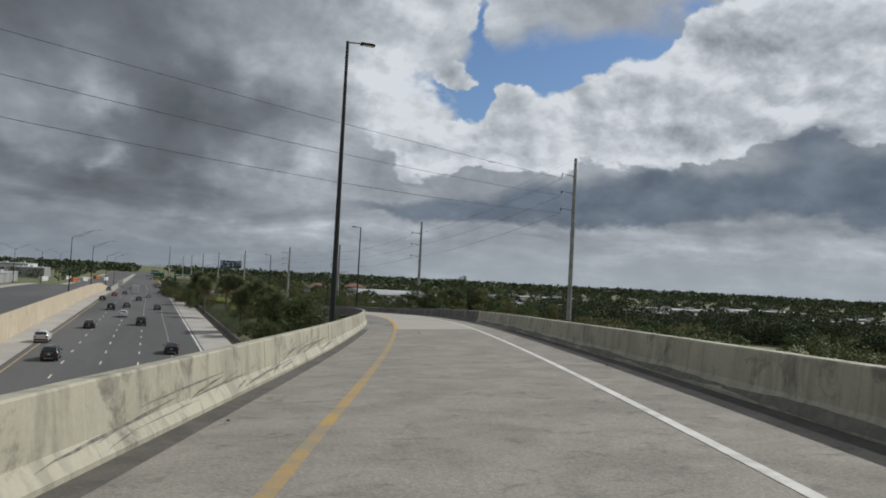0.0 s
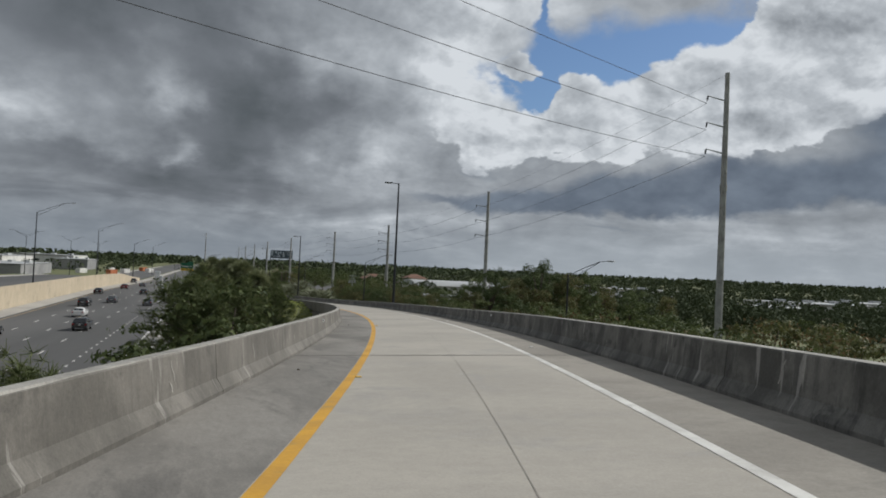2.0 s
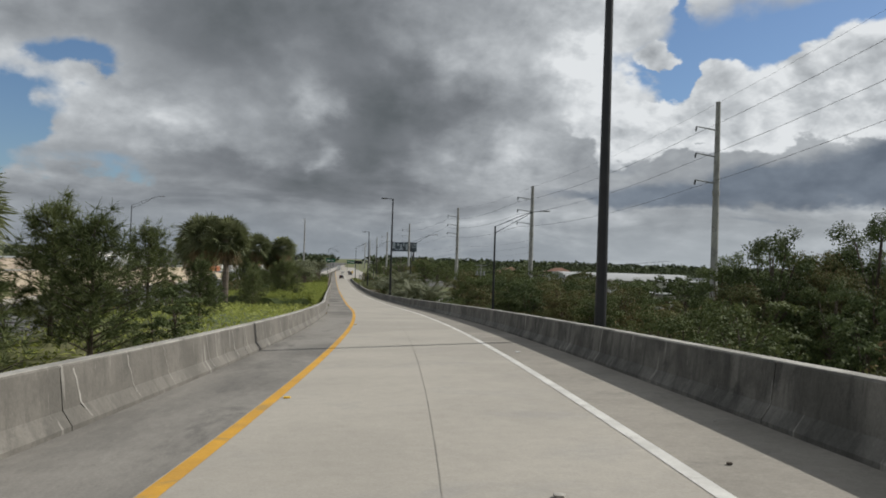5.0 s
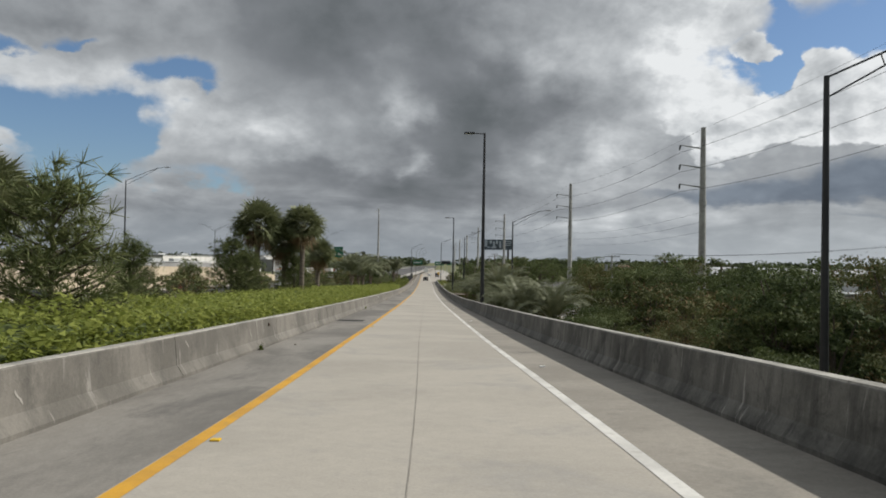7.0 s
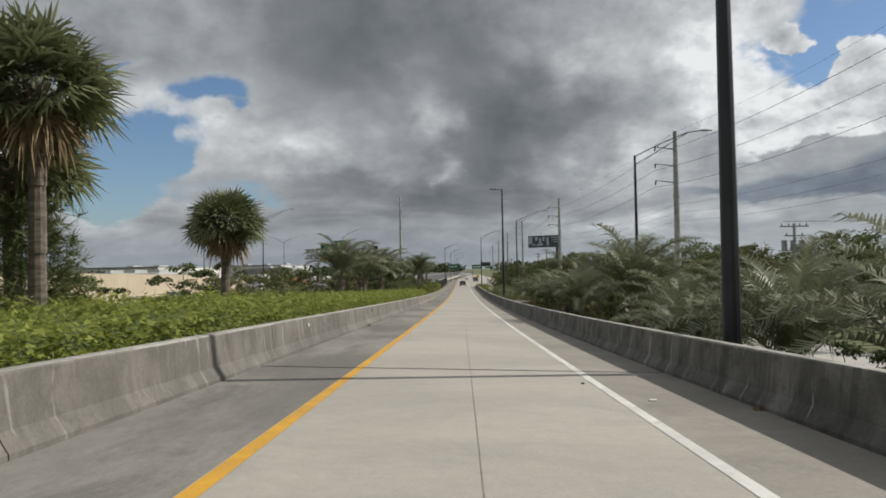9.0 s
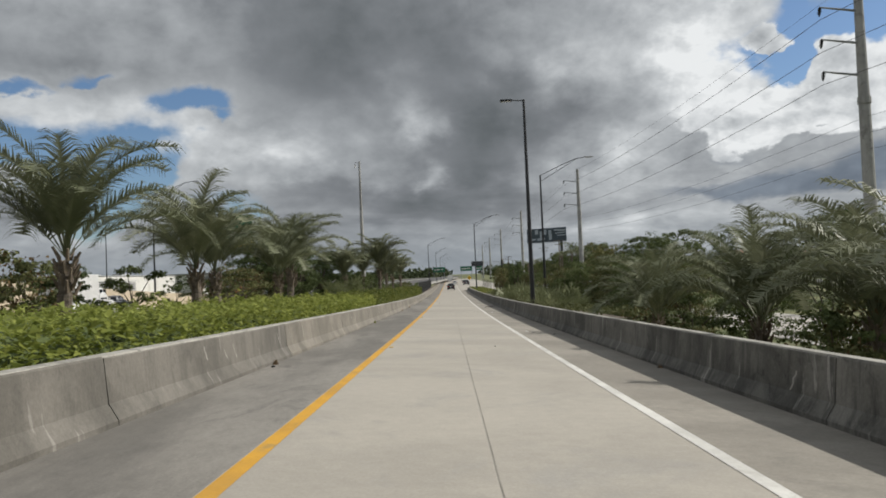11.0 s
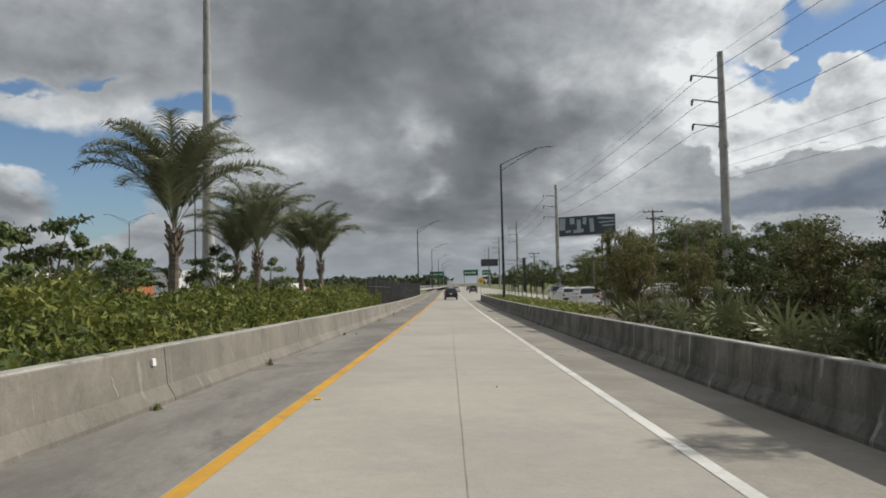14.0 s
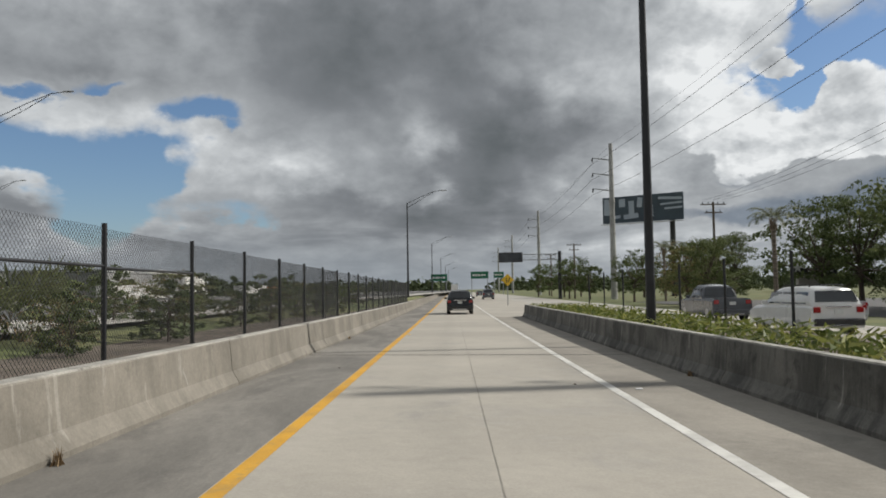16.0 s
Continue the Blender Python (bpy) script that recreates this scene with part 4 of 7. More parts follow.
def truss_lamp(at, top, reach, name="road_lamp", group="road lamps", double=False, base=True):
    """Black tapered pole with a two-bar bracket arm and a cobra head."""
    t = thing(name, "black roadway light pole with a bracket arm and cobra head", "street lamp", group, at)
    h = top - at[2]
    bm = bmesh.new()
    tube(bm, (0, 0, 0), (0, 0, h), 0.15, 0.08, 12)
    part("pole", bm, M_black, t)
    if base:
        bm = bmesh.new()
        box(bm, (0, 0, 0.3), (0.5, 0.5, 0.6), 0.05)
        part("transformer_base", bm, M_black, t)
    for r in ((reach, -reach) if double else (reach,)):
        rise = abs(r) * 0.36
        bm = bmesh.new()
        pts = [(0, 0, h - 0.05), (r * 0.45, 0, h + rise * 0.55), (r * 0.8, 0, h + rise * 0.93), (r, 0, h + rise)]
        low = [(0, 0, h - 0.65), (r * 0.4, 0, h + rise * 0.25), (r * 0.8, 0, h + rise * 0.9)]
        pipe(bm, pts, 0.036)
        pipe(bm, low, 0.030)
        tube(bm, (r * 0.35, 0, h + rise * 0.42), (r * 0.38, 0, h + rise * 0.2), 0.02, 0.02, 6)
        arm = part("bracket_arm", bm, M_black, t)
        bm = bmesh.new()
        s = 1 if r > 0 else -1
        loft(bm, [[(r + s * d, w * math.cos(a) , h + rise + 0.02 + k * math.sin(a)) for a in [i * math.pi / 4 for i in range(8)]] for d, w, k in ((-0.05, 0.06, 0.05), (0.15, 0.13, 0.08), (0.55, 0.15, 0.09), (0.85, 0.08, 0.05))])
        part("luminaire", bm, M_galv, arm)
    return t


ramp_lamp((-26.33, 48.5, ramp_z(47) - 0.7), 29.1, 1)
for x_, y_, top_ in ((4.7, 147.6, 23.45), (5.2, 245.2, 18.87), (6.0, 344.0, 16.9)):
    ramp_lamp((x_, y_, ramp_z(y_) - 0.6 if y_ < 300 else -0.2), top_, -1)
for x_, y_, top_ in ((17.3, 123.0, 12.5), (11.85, 198.6, 13.0), (12.2, 284.6, 13.1), (9.4, 363.5, 13.4)):
    truss_lamp((x_, y_, -0.25), top_, 4.6)
truss_lamp((5.4, 446.4, -0.25), 14.0, 4.6)
for k_ in range(5):
    truss_lamp((-6.4 + 0.9 * k_, 530.1 + 94 * k_, -0.2), 13.45, 4.6)
for x_, y_, top_ in ((-53.4, 218.3, 19.9), (-45.1, 298.5, 19.2), (-42.2, 398.0, 16.8), (-49.3, 490, 17.0)):
    z_ = hw_z(y_) + rise(y_) + 1.2
    truss_lamp((hw_edge(y_) - 26.35, y_, z_), top_, 6.0, "highway_lamp", "highway lamps", base=False)
for k_ in range(5):
    y_ = 190 + k_ * 88
    truss_lamp((hw_edge(y_) - 60, y_, hw_z(y_) + rise(y_) - 0.3), 17.5, 5.0, "highway_lamp", "highway lamps", True)

# camera mast
mast_ = thing("camera_mast", "tall slim grey concrete mast with a small traffic camera", "mast", "", (-14.5, 414.8, 0.3))
bm_ = bmesh.new()
tube(bm_, (0, 0, -0.5), (0, 0, 23.0), 0.42, 0.15, 14)
part("shaft", bm_, M_cpole, mast_)
bm_ = bmesh.new()
pipe(bm_, [(0, 0, 22.7), (-0.7, 0, 22.9), (-0.75, 0, 22.4)], 0.04)
arm_ = part("arm", bm_, M_galv, mast_)
bm_ = bmesh.new()
tube(bm_, (-0.75, 0, 22.4), (-0.75, 0, 21.95), 0.13, 0.09, 10)
part("camera_dome", bm_, M_signw, arm_)
bm_ = bmesh.new()
box(bm_, (0.55, -0.2, 2.3), (0.5, 0.4, 1.0), 0.03)
part("equipment_box", bm_, M_signw, mast_, "white equipment box")

# ---- plants ----
def leaf_quads(rng, centres, size, spread=0.35, up=0.0, aspect=0.55, face=None):
    """Small folded leaves round the given places, as vertices and faces; face: the way each leaf's clump looks outwards."""
    n = len(centres)
    nrm = rng.normal(size=(n, 3))
    if face is not None:
        nrm = nrm * 0.55 + face
    nrm[:, 2] = nrm[:, 2] + up * 1.6
    nrm /= np.linalg.norm(nrm, axis=1)[:, None]
    a = np.cross(nrm, rng.normal(size=(n, 3)))
    a /= np.linalg.norm(a, axis=1)[:, None] + 1e-9
    b = np.cross(nrm, a)
    s = size * rng.uniform(1 - spread, 1 + spread, n)[:, None]
    c = np.asarray(centres)
    k = rng.uniform(-0.3, 0.3, n)[:, None]
    v = np.stack([c - a * s, c + a * s * (0.55 + k) + b * s * aspect, c + a * s * (0.55 - k) - b * s * aspect], 1).reshape(-1, 3)
    f = np.arange(3 * n).reshape(-1, 3)
    return v, f


def quads_object(name, v, f, material, parent=None, label="", kind=""):
    me = bpy.data.meshes.new(name)
    v, f = np.asarray(v, np.float32), np.asarray(f, np.int32)
    me.vertices.add(len(v))
    me.vertices.foreach_set("co", v.ravel())
    me.loops.add(f.size)
    me.loops.foreach_set("vertex_index", f.ravel())
    me.polygons.add(len(f))
    me.polygons.foreach_set("loop_start", np.arange(0, f.size, f.shape[1]))
    me.update(calc_edges=True)
    me.materials.append(material)
    ob = new(name, me)
    if parent is not None:
        ob.parent = parent
    return tagged(ob, label, kind=kind)


def shell(rng, centre, radii, n, lo=0.55):
    d = rng.normal(size=(n, 3))
    d /= np.linalg.norm(d, axis=1)[:, None]
    return np.asarray(centre) + d * np.asarray(radii) * rng.uniform(lo, 1.0, n)[:, None] ** 0.6


def broad_tree(name, label, height, width, blobs, leaf, count, material, seed, group="roadside trees", low=0.3, second=None):
    """A trunk with limbs, and a crown of many small leaves in uneven clumps."""
    rng = np.random.default_rng(seed)
    t = thing(name, label, "tree", group, (0, 0, -60))
    bm = bmesh.new()
    tube(bm, (0, 0, -0.3), (0.1, 0.05, height * 0.42), 0.05 * height * 0.55, 0.03 * height * 0.5, 8)
    spots = []
    for k in range(blobs):
        ang = k * 2.4 + rng.uniform(-0.4, 0.4)
        q = (k + 0.5) / blobs
        z = height * (low + (0.93 - low) * q + rng.uniform(-0.05, 0.05))
        r = width * 0.36 * math.sqrt(max(0.05, 1 - (1.7 * q - 0.75) ** 2 * 0.8)) * rng.uniform(0.5, 1.1)
        spots.append((r * math.cos(ang), r * math.sin(ang), z))
        tube(bm, (0.1, 0.05, height * 0.3 + 0.12 * z), (spots[-1][0] * 0.8, spots[-1][1] * 0.8, z), 0.012 * height, 0.004 * height, 5)
    part("trunk", bm, M_bark, t)
    pts, ways = [], []
    tufts = 9 if count > 5000 else 6
    for c in spots:
        bough = np.array((width * rng.uniform(0.15, 0.24),) * 2 + (height * rng.uniform(0.09, 0.15),))
        for k in range(tufts):
            d = rng.normal(size=3)
            d[2] = abs(d[2]) * 0.9 - 0.25
            d /= np.linalg.norm(d)
            middle = np.asarray(c) + d * bough * rng.uniform(0.45, 1.0)
            p = shell(rng, (0, 0, 0), (1, 1, 0.75), count // blobs // tufts, 0.25)
            pts.append(middle + p * bough * rng.uniform(0.34, 0.58))
            ways.append(p + np.array((0, 0, 0.35)) + 0.4 * d)
    v, f = leaf_quads(rng, np.concatenate(pts), leaf, face=np.concatenate(ways), up=0.1)
    quads_object("crown", v, f, material, t)
    if second:
        pts = np.concatenate([shell(rng, c, (width * 0.22, width * 0.22, height * 0.13), count // blobs // 5) for c in spots])
        quads_object("dry_foliage", *leaf_quads(rng, pts, leaf * 0.9), second, t, "brownish dry leaves")
    return t


def pine_tree(name, label, height, width, seed):
    rng = np.random.default_rng(seed)
    t = thing(name, label, "tree", "young pines", (0, 0, -60))
    bm = bmesh.new()
    tube(bm, (0, 0, -0.3), (0, 0, height * 0.95), 0.022 * height, 0.006 * height, 8)
    vs, fs, base = [], [], 0
    for k in range(54):
        q = 0.08 + 0.90 * k / 54
        ang, ln = k * 2.4 + rng.uniform(-0.5, 0.5), width * 0.5 * (1.08 - q) ** 0.7 * rng.uniform(0.6, 1.15)
        z0 = q * height
        d = np.array([math.cos(ang), math.sin(ang), 0.45])
        tip = np.array([0, 0, z0]) + d * ln
        tube(bm, (0, 0, z0), tip, 0.006 * height, 0.003 * height, 4)
        for j in range(9):
            c = np.array([0, 0, z0]) + d * ln * (0.3 + 0.78 * j / 9) + rng.normal(size=3) * 0.12 * width * 0.4
            n = 20
            dirs = rng.normal(size=(n, 3)) + np.array([d[0], d[1], 0.5]) * 0.9
            dirs /= np.linalg.norm(dirs, axis=1)[:, None]
            side = np.cross(dirs, rng.normal(size=(n, 3)))
            side /= np.linalg.norm(side, axis=1)[:, None]
            ln2 = rng.uniform(0.22, 0.46, n)[:, None] * height / 5
            w = 0.012 * height / 5
            v = np.stack([c - side * w, c + side * w, c + dirs * ln2 + side * w * 0.4, c + dirs * ln2 - side * w * 0.4], 1).reshape(-1, 3)
            vs.append(v)
            fs.append(np.arange(4 * n).reshape(-1, 4) + base)
            base += 4 * n
    part("trunk", bm, M_bark, t)
    quads_object("foliage", np.concatenate(vs), np.concatenate(fs), M_pine, t)
    return t


def frond_strip(vs, fs, rng, root, yaw, lift, length, droop, leaflets, leaf_len, width, vee=0.8):
    """One feather frond: a bent midrib and two rows of narrow leaflets that grow from it."""
    ca, sa = math.cos(yaw), math.sin(yaw)
    n = leaflets
    p, rib = np.zeros(2), []
    for i in range(n + 1):
        a = lift - droop * (i / n) ** 1.8
        rib.append((p.copy(), a))
        p = p + np.array([math.cos(a), math.sin(a)]) * length / n

    def world(q, off=0.0):
        return np.array(root) + np.array([q[0] * ca - off * sa, q[0] * sa + off * ca, q[1]])

    for i, (q, a) in enumerate(rib):
        w = 0.020 * length / 3 * (1 - 0.7 * i / n)
        vs += [world(q, -w), world(q, w)]
        if i:
            k = 2 * i
            fs.append((k - 2, k - 1, k + 1, k))
    for i in range(int(n * 0.2), n):
        u, (q, a) = i / n, rib[i]
        ll = leaf_len * (0.55 + 0.9 * math.sin(math.pi * min(1, 0.15 + u * 0.8))) * rng.uniform(0.8, 1.1)
        along = np.array([math.cos(a) * ca, math.cos(a) * sa, math.sin(a)]) * width
        for side in (-1, 1):
            lean = rng.uniform(0.45, 0.8)
            d = np.array([math.cos(a) * lean, side * 0.85, math.sin(a) * lean + vee - 0.55 * rng.uniform(0.6, 1.4)])
            d /= np.linalg.norm(d)
            base = world(q)
            tip = base + np.array([d[0] * ca - d[1] * sa, d[0] * sa + d[1] * ca, d[2]]) * ll
            mid = (base + tip) / 2 + np.array([0, 0, 0.03 * ll])
            tip[2] -= (0.12 + 0.25 * u) * ll
            k = len(vs)
            e = 0 if side < 0 else 1
            vs += [mid + along, mid - along, tip]
            fs += [(2 * i + e, 2 * i + 2 + e, k, k + 1), (k + 1, k, k + 2, k + 2)]


def clean(fs):
    return [f[:3] if f[2] == f[3] else f for f in fs]


def date_palm(name, label, trunk, spread, fronds, seed, group="date palms", rise=1.38, splay=0.72):
    rng = np.random.default_rng(seed)
    t = thing(name, label, "palm tree", group, (0, 0, -60))
    bm = bmesh.new()
    lean = rng.uniform(-0.08, 0.08)
    for k in range(6):
        z0, z1 = trunk * k / 6, trunk * (k + 1) / 6
        tube(bm, (lean * z0, 0, z0 - (0.3 if k == 0 else 0)), (lean * z1, 0, z1), 0.15 + 0.02 * (k % 2), 0.18, 10)
    part("trunk", bm, M_trunk, t)
    bm = bmesh.new()
    top = np.array([lean * trunk, 0, trunk])
    for k in range(26):
        a, z = k * 2.4, trunk - 0.75 + 0.9 * k / 26
        tube(bm, (top[0] + 0.15 * math.cos(a), 0.15 * math.sin(a), z), (top[0] + 0.30 * math.cos(a), 0.30 * math.sin(a), z + 0.28), 0.05, 0.03, 4)
    part("boot_sheath", bm, M_boots, t, "pale rough sheath of cut leaf stalks")
    for k in range(fronds):
        q = (k + 0.5) / fronds
        vs, fs = [], []
        frond_strip(vs, fs, rng, top + np.array([0, 0, 0.1]), k * 2.399 + rng.uniform(-0.2, 0.2), rise - splay * (1 - q) ** 1.3 + rng.uniform(-0.10, 0.10) + 0.08, spread * rng.uniform(0.85, 1.1), rng.uniform(1.25, 1.9), 62, 0.46 * spread / 2.6, 0.0085 * spread / 2.6)
        raw("frond", [tuple(v) for v in vs], clean(fs), M_frond, t)
    return t


def fan(vs, fs, rng, root, direction, stalk, size, blades=25, droop=0.35):
    d = np.asarray(direction, float)
    d /= np.linalg.norm(d)
    side = np.cross(d, (0, 0, 1.0)) + 1e-6
    side /= np.linalg.norm(side)
    up = np.cross(side, d)
    roll = rng.uniform(-1.2, 1.2)
    side, up = side * math.cos(roll) + up * math.sin(roll), up * math.cos(roll) - side * math.sin(roll)
    hub = np.asarray(root) + d * stalk
    h = len(vs)
    w = 0.018
    vs += [np.asarray(root) - side * w, np.asarray(root) + side * w, hub]
    fs.append((h, h + 1, h + 2, h + 2))
    for j in range(blades):
        a = (j / (blades - 1) - 0.5) * 4.3
        e = d * math.cos(a) + side * math.sin(a) + up * rng.uniform(-0.12, 0.28)
        e /= np.linalg.norm(e)
        ln = size * rng.uniform(0.8, 1.08) * (1 - 0.16 * abs(a) / 2.1)
        mid = hub + e * ln * 0.55
        tip = hub + e * ln + np.array([0, 0, -droop * ln * rng.uniform(0.4, 1.2)])
        cr = np.cross(e, up)
        cr = cr / (np.linalg.norm(cr) + 1e-6) * size * 0.043
        k = len(vs)
        vs += [mid + cr, mid - cr, tip]
        fs += [(h + 2, k, k + 1, k + 1), (k + 1, k, k + 2, k + 2)]


def sabal_palm(name, label, trunk, crown, seed, dead=16, group="cabbage palms"):
    rng = np.random.default_rng(seed)
    t = thing(name, label, "palm tree", group, (0, 0, -60))
    bm = bmesh.new()
    for k in range(8):
        z0, z1 = trunk * k / 8, trunk * (k + 1) / 8
        tube(bm, (0.03 * math.sin(z0), 0, z0 - (0.3 if k == 0 else 0)), (0.03 * math.sin(z1), 0, z1), 0.25, 0.22 + 0.02 * (k % 2), 10)
    part("trunk", bm, M_trunk, t)
    bm = bmesh.new()
    for k in range(34):
        a, z = k * 2.4, trunk - 1.5 + 1.5 * k / 34
        tube(bm, (0.16 * math.cos(a), 0.16 * math.sin(a), z), (0.40 * math.cos(a), 0.40 * math.sin(a), z + 0.35), 0.07, 0.03, 4)
    part("boot_sheath", bm, M_boots, t, "criss-crossed pale sheath of leaf stalks")
    for k in range(72):
        vs, fs = [], []
        q = (k + 0.5) / 72
        el = math.asin(max(-0.55, min(0.98, -0.5 + 1.5 * q)))
        a = k * 2.399
        d = (math.cos(a) * math.cos(el), math.sin(a) * math.cos(el), math.sin(el))
        fan(vs, fs, rng, (0, 0, trunk), d, crown * 0.5 * rng.uniform(0.8, 1.15), crown * 0.55, droop=0.24)
        raw("frond", [tuple(v) for v in vs], clean(fs), M_fan, t)
    if dead:
        for k in range(dead):
            vs, fs = [], []
            a = k * 2.399 + 0.5
            d = (math.cos(a) * 0.55, math.sin(a) * 0.55, -0.85)
            fan(vs, fs, rng, (0, 0, trunk - 0.2), d, crown * rng.uniform(0.25, 0.5), crown * 0.45, 17, 0.6)
            raw("dead_frond", [tuple(v) for v in vs], clean(fs), M_dead, t, "drooping brown dead frond")
    return t


def palmetto(name, label, size, seed, count=22):
    rng = np.random.default_rng(seed)
    t = thing(name, label, "palm shrub", "palmetto shrubs", (0, 0, -60))
    for k in range(count):
        vs, fs = [], []
        a, el = k * 2.399, rng.uniform(0.25, 1.35)
        d = (math.cos(a) * math.cos(el), math.sin(a) * math.cos(el), math.sin(el))
        fan(vs, fs, rng, (0.2 * math.cos(a), 0.2 * math.sin(a), 0.1), d, size * rng.uniform(0.5, 0.8), size * 0.45, 13, 0.15)
        raw("frond", [tuple(v) for v in vs], clean(fs), M_fan, t)
    for k in range(6):
        vs, fs = [], []
        a = k * 2.399 + 1
        fan(vs, fs, rng, (0, 0, 0.1), (math.cos(a) * 0.8, math.sin(a) * 0.8, 0.35), size * 0.5, size * 0.4, 11, 0.6)
        raw("dead_frond", [tuple(v) for v in vs], clean(fs), M_dead, t, "dry tan frond")
    bm = bmesh.new()
    tube(bm, (0, 0, -0.4), (0, 0, 0.35), 0.22, 0.14, 8)
    part("stem", bm, M_boots, t)
    return t


USED = set()


def plant(model, x, y, z=None, size=1.0, turn=0.0, tall=1.0):
    """Stands a copy of a plant on the ground; the first one is the model itself."""
    z = ground_z(x, y) - 0.05 if z is None else z
    m = pose(x, y, z, 0, 0, turn) @ Matrix.Diagonal((size, size, size * tall, 1))
    if model.name in USED:
        return copy_thing(model, m)
    USED.add(model.name)
    model.matrix_basis = m
    return model


def plant_all(model, rows):
    for r in rows[1:]:
        m_ = pose(r[0], r[1], ground_z(r[0], r[1]) - 0.05 if r[2] is None else r[2], 0, 0, r[4]) @ Matrix.Diagonal((r[3],) * 3 + (1,))
        copy_thing(model, m_)
    r = rows[0]
    model.matrix_basis = pose(r[0], r[1], ground_z(r[0], r[1]) - 0.05 if r[2] is None else r[2], 0, 0, r[4]) @ Matrix.Diagonal((r[3],) * 3 + (1,))


# broad-leaved woods on both sides; every model is 8 m tall before it is sized
WOODS = [
    ("bushy green broad-leaved tree in a roadside thicket", 7.5, 13, M_leaf1, 1, None, 0.3), ("dense dark green broad-leaved tree in a roadside thicket", 6.5, 11, M_leaf3, 2, None, 0.3),
    ("olive green broad-leaved tree with dry brownish leaves", 8.0, 14, M_leaf2, 3, M_brown, 0.3), ("spreading green tree with an uneven open crown", 9.5, 17, M_leaf1, 4, None, 0.4),
]
TREES = [broad_tree("broadleaf_tree", l, 8, w, n + 3, 0.165, 3600, m, sd, second=d, low=lo * 0.6) for l, w, n, m, sd, d, lo in WOODS]
NEAR = [broad_tree("broadleaf_tree", l, 8, w, n + 9, 0.096, 13500, m, sd + 40, second=d, low=lo * 0.4) for l, w, n, m, sd, d, lo in WOODS]
COLUMN = [broad_tree("broadleaf_tree", "dense upright tree with olive and reddish brown leaves", 8, 4.8, 18, 0.075, 15000, M_leaf2, 51, second=M_brown, low=0.08),
          broad_tree("broadleaf_tree", "dense upright dark green tree", 8, 4.6, 18, 0.075, 15000, M_leaf3, 52, low=0.08)]
SHRUBS = [
    broad_tree("shrub", "rounded green shrub with small leaves", 3, 3.6, 9, 0.088, 2100, M_leaf1, 11, "roadside shrubs", 0.12),
    broad_tree("shrub", "olive green shrub with dry brown tips", 3, 4.0, 10, 0.088, 2100, M_leaf2, 12, "roadside shrubs", 0.12, M_brown),
    broad_tree("shrub", "dark green leafy shrub", 3, 3.4, 9, 0.088, 2100, M_leaf3, 13, "roadside shrubs", 0.12),
]
plan_ = {m: [] for m in TREES + NEAR + COLUMN + SHRUBS}
rng_ = random.Random(5)


def stand(kind, x, y, height, z=None):
    model = kind[rng_.randrange(len(kind))] if isinstance(kind, list) else kind
    if model in TREES and abs(x - ramp_x(y)) < 17.5 and y > 70 and len(plan_[NEAR[0]]) + len(plan_[NEAR[1]]) + len(plan_[NEAR[2]]) + len(plan_[NEAR[3]]) < 38:
        model = NEAR[TREES.index(model)]
    full = 3.0 if model in SHRUBS else 8.0
    plan_[model].append((x, y, z, height / full, rng_.uniform(0, 360)))


def clear_right(x, y):
    """Keeps the woods off the poles, the frontage road and the buildings."""
    if any(abs(x - p[0]) < 2.2 and abs(y - p[1]) < 3.0 for p in POLES):
        return False
    return not (y > 255 and fr_left(y) - 2.5 < x < fr_left(y) + 9)


# the low wood beside the flyover
for k_ in range(150):
    y_ = 24 + (k_ * 0.618034 % 1.0) * 236
    d_ = 8.5 + 44 * rng_.random() ** 1.7
    x_ = ramp_x(y_) + d_ + 1.5
    if clear_right(x_, y_):
        top_ = ramp_z(y_) + rng_.uniform(-2.2, 0.3) + (1.2 if d_ > 15 else -0.8) + max(0, (y_ - 180) * 0.02)
        stand(TREES, x_, y_, max(4.6, min(top_, 9.5)))
for k_ in range(26):
    y_ = rng_.uniform(150, 262)
    stand(SHRUBS, ramp_x(y_) + rng_.uniform(6.5, 14), y_, rng_.uniform(2.0, 3.8))
for k_ in range(30):
    y_ = rng_.uniform(252, 425)
    x_ = rng_.uniform(25, 58)
    if clear_right(x_, y_) and y_ < 405:
        stand(TREES, x_, y_, rng_.uniform(5.5, 8.2))
for x_, y_, h_ in ((26, 176, 8.0), (31, 170, 8.2), (21, 168, 7.2), (30, 262, 9.0), (38, 300, 9.0), (30, 318, 8.0), (27, 246, 7.0), (50, 330, 9.5), (35, 352, 8.5), (42, 372, 9.0)):
    stand(TREES, x_, y_, h_)
for x_, y_, h_ in ((17.6, 214, 7.8), (20.4, 219, 8.3), (23.8, 214, 8.6), (23.4, 207, 8.1), (20.6, 203, 7.5), (27, 216, 8.6), (26.8, 205, 7.9), (30.5, 211, 8.4), (21.8, 196, 7.2), (34, 218, 8.2), (17.4, 253, 7.0), (18.6, 245, 7.7), (21.6, 246, 7.8), (24.5, 251, 7.6), (20.8, 239, 7.4), (27.5, 243, 7.7)):
    plan_[NEAR[int(x_ * 7 + y_) % 3]].append((x_, y_, None, h_ / 8.0, 53.0 * x_ % 360))
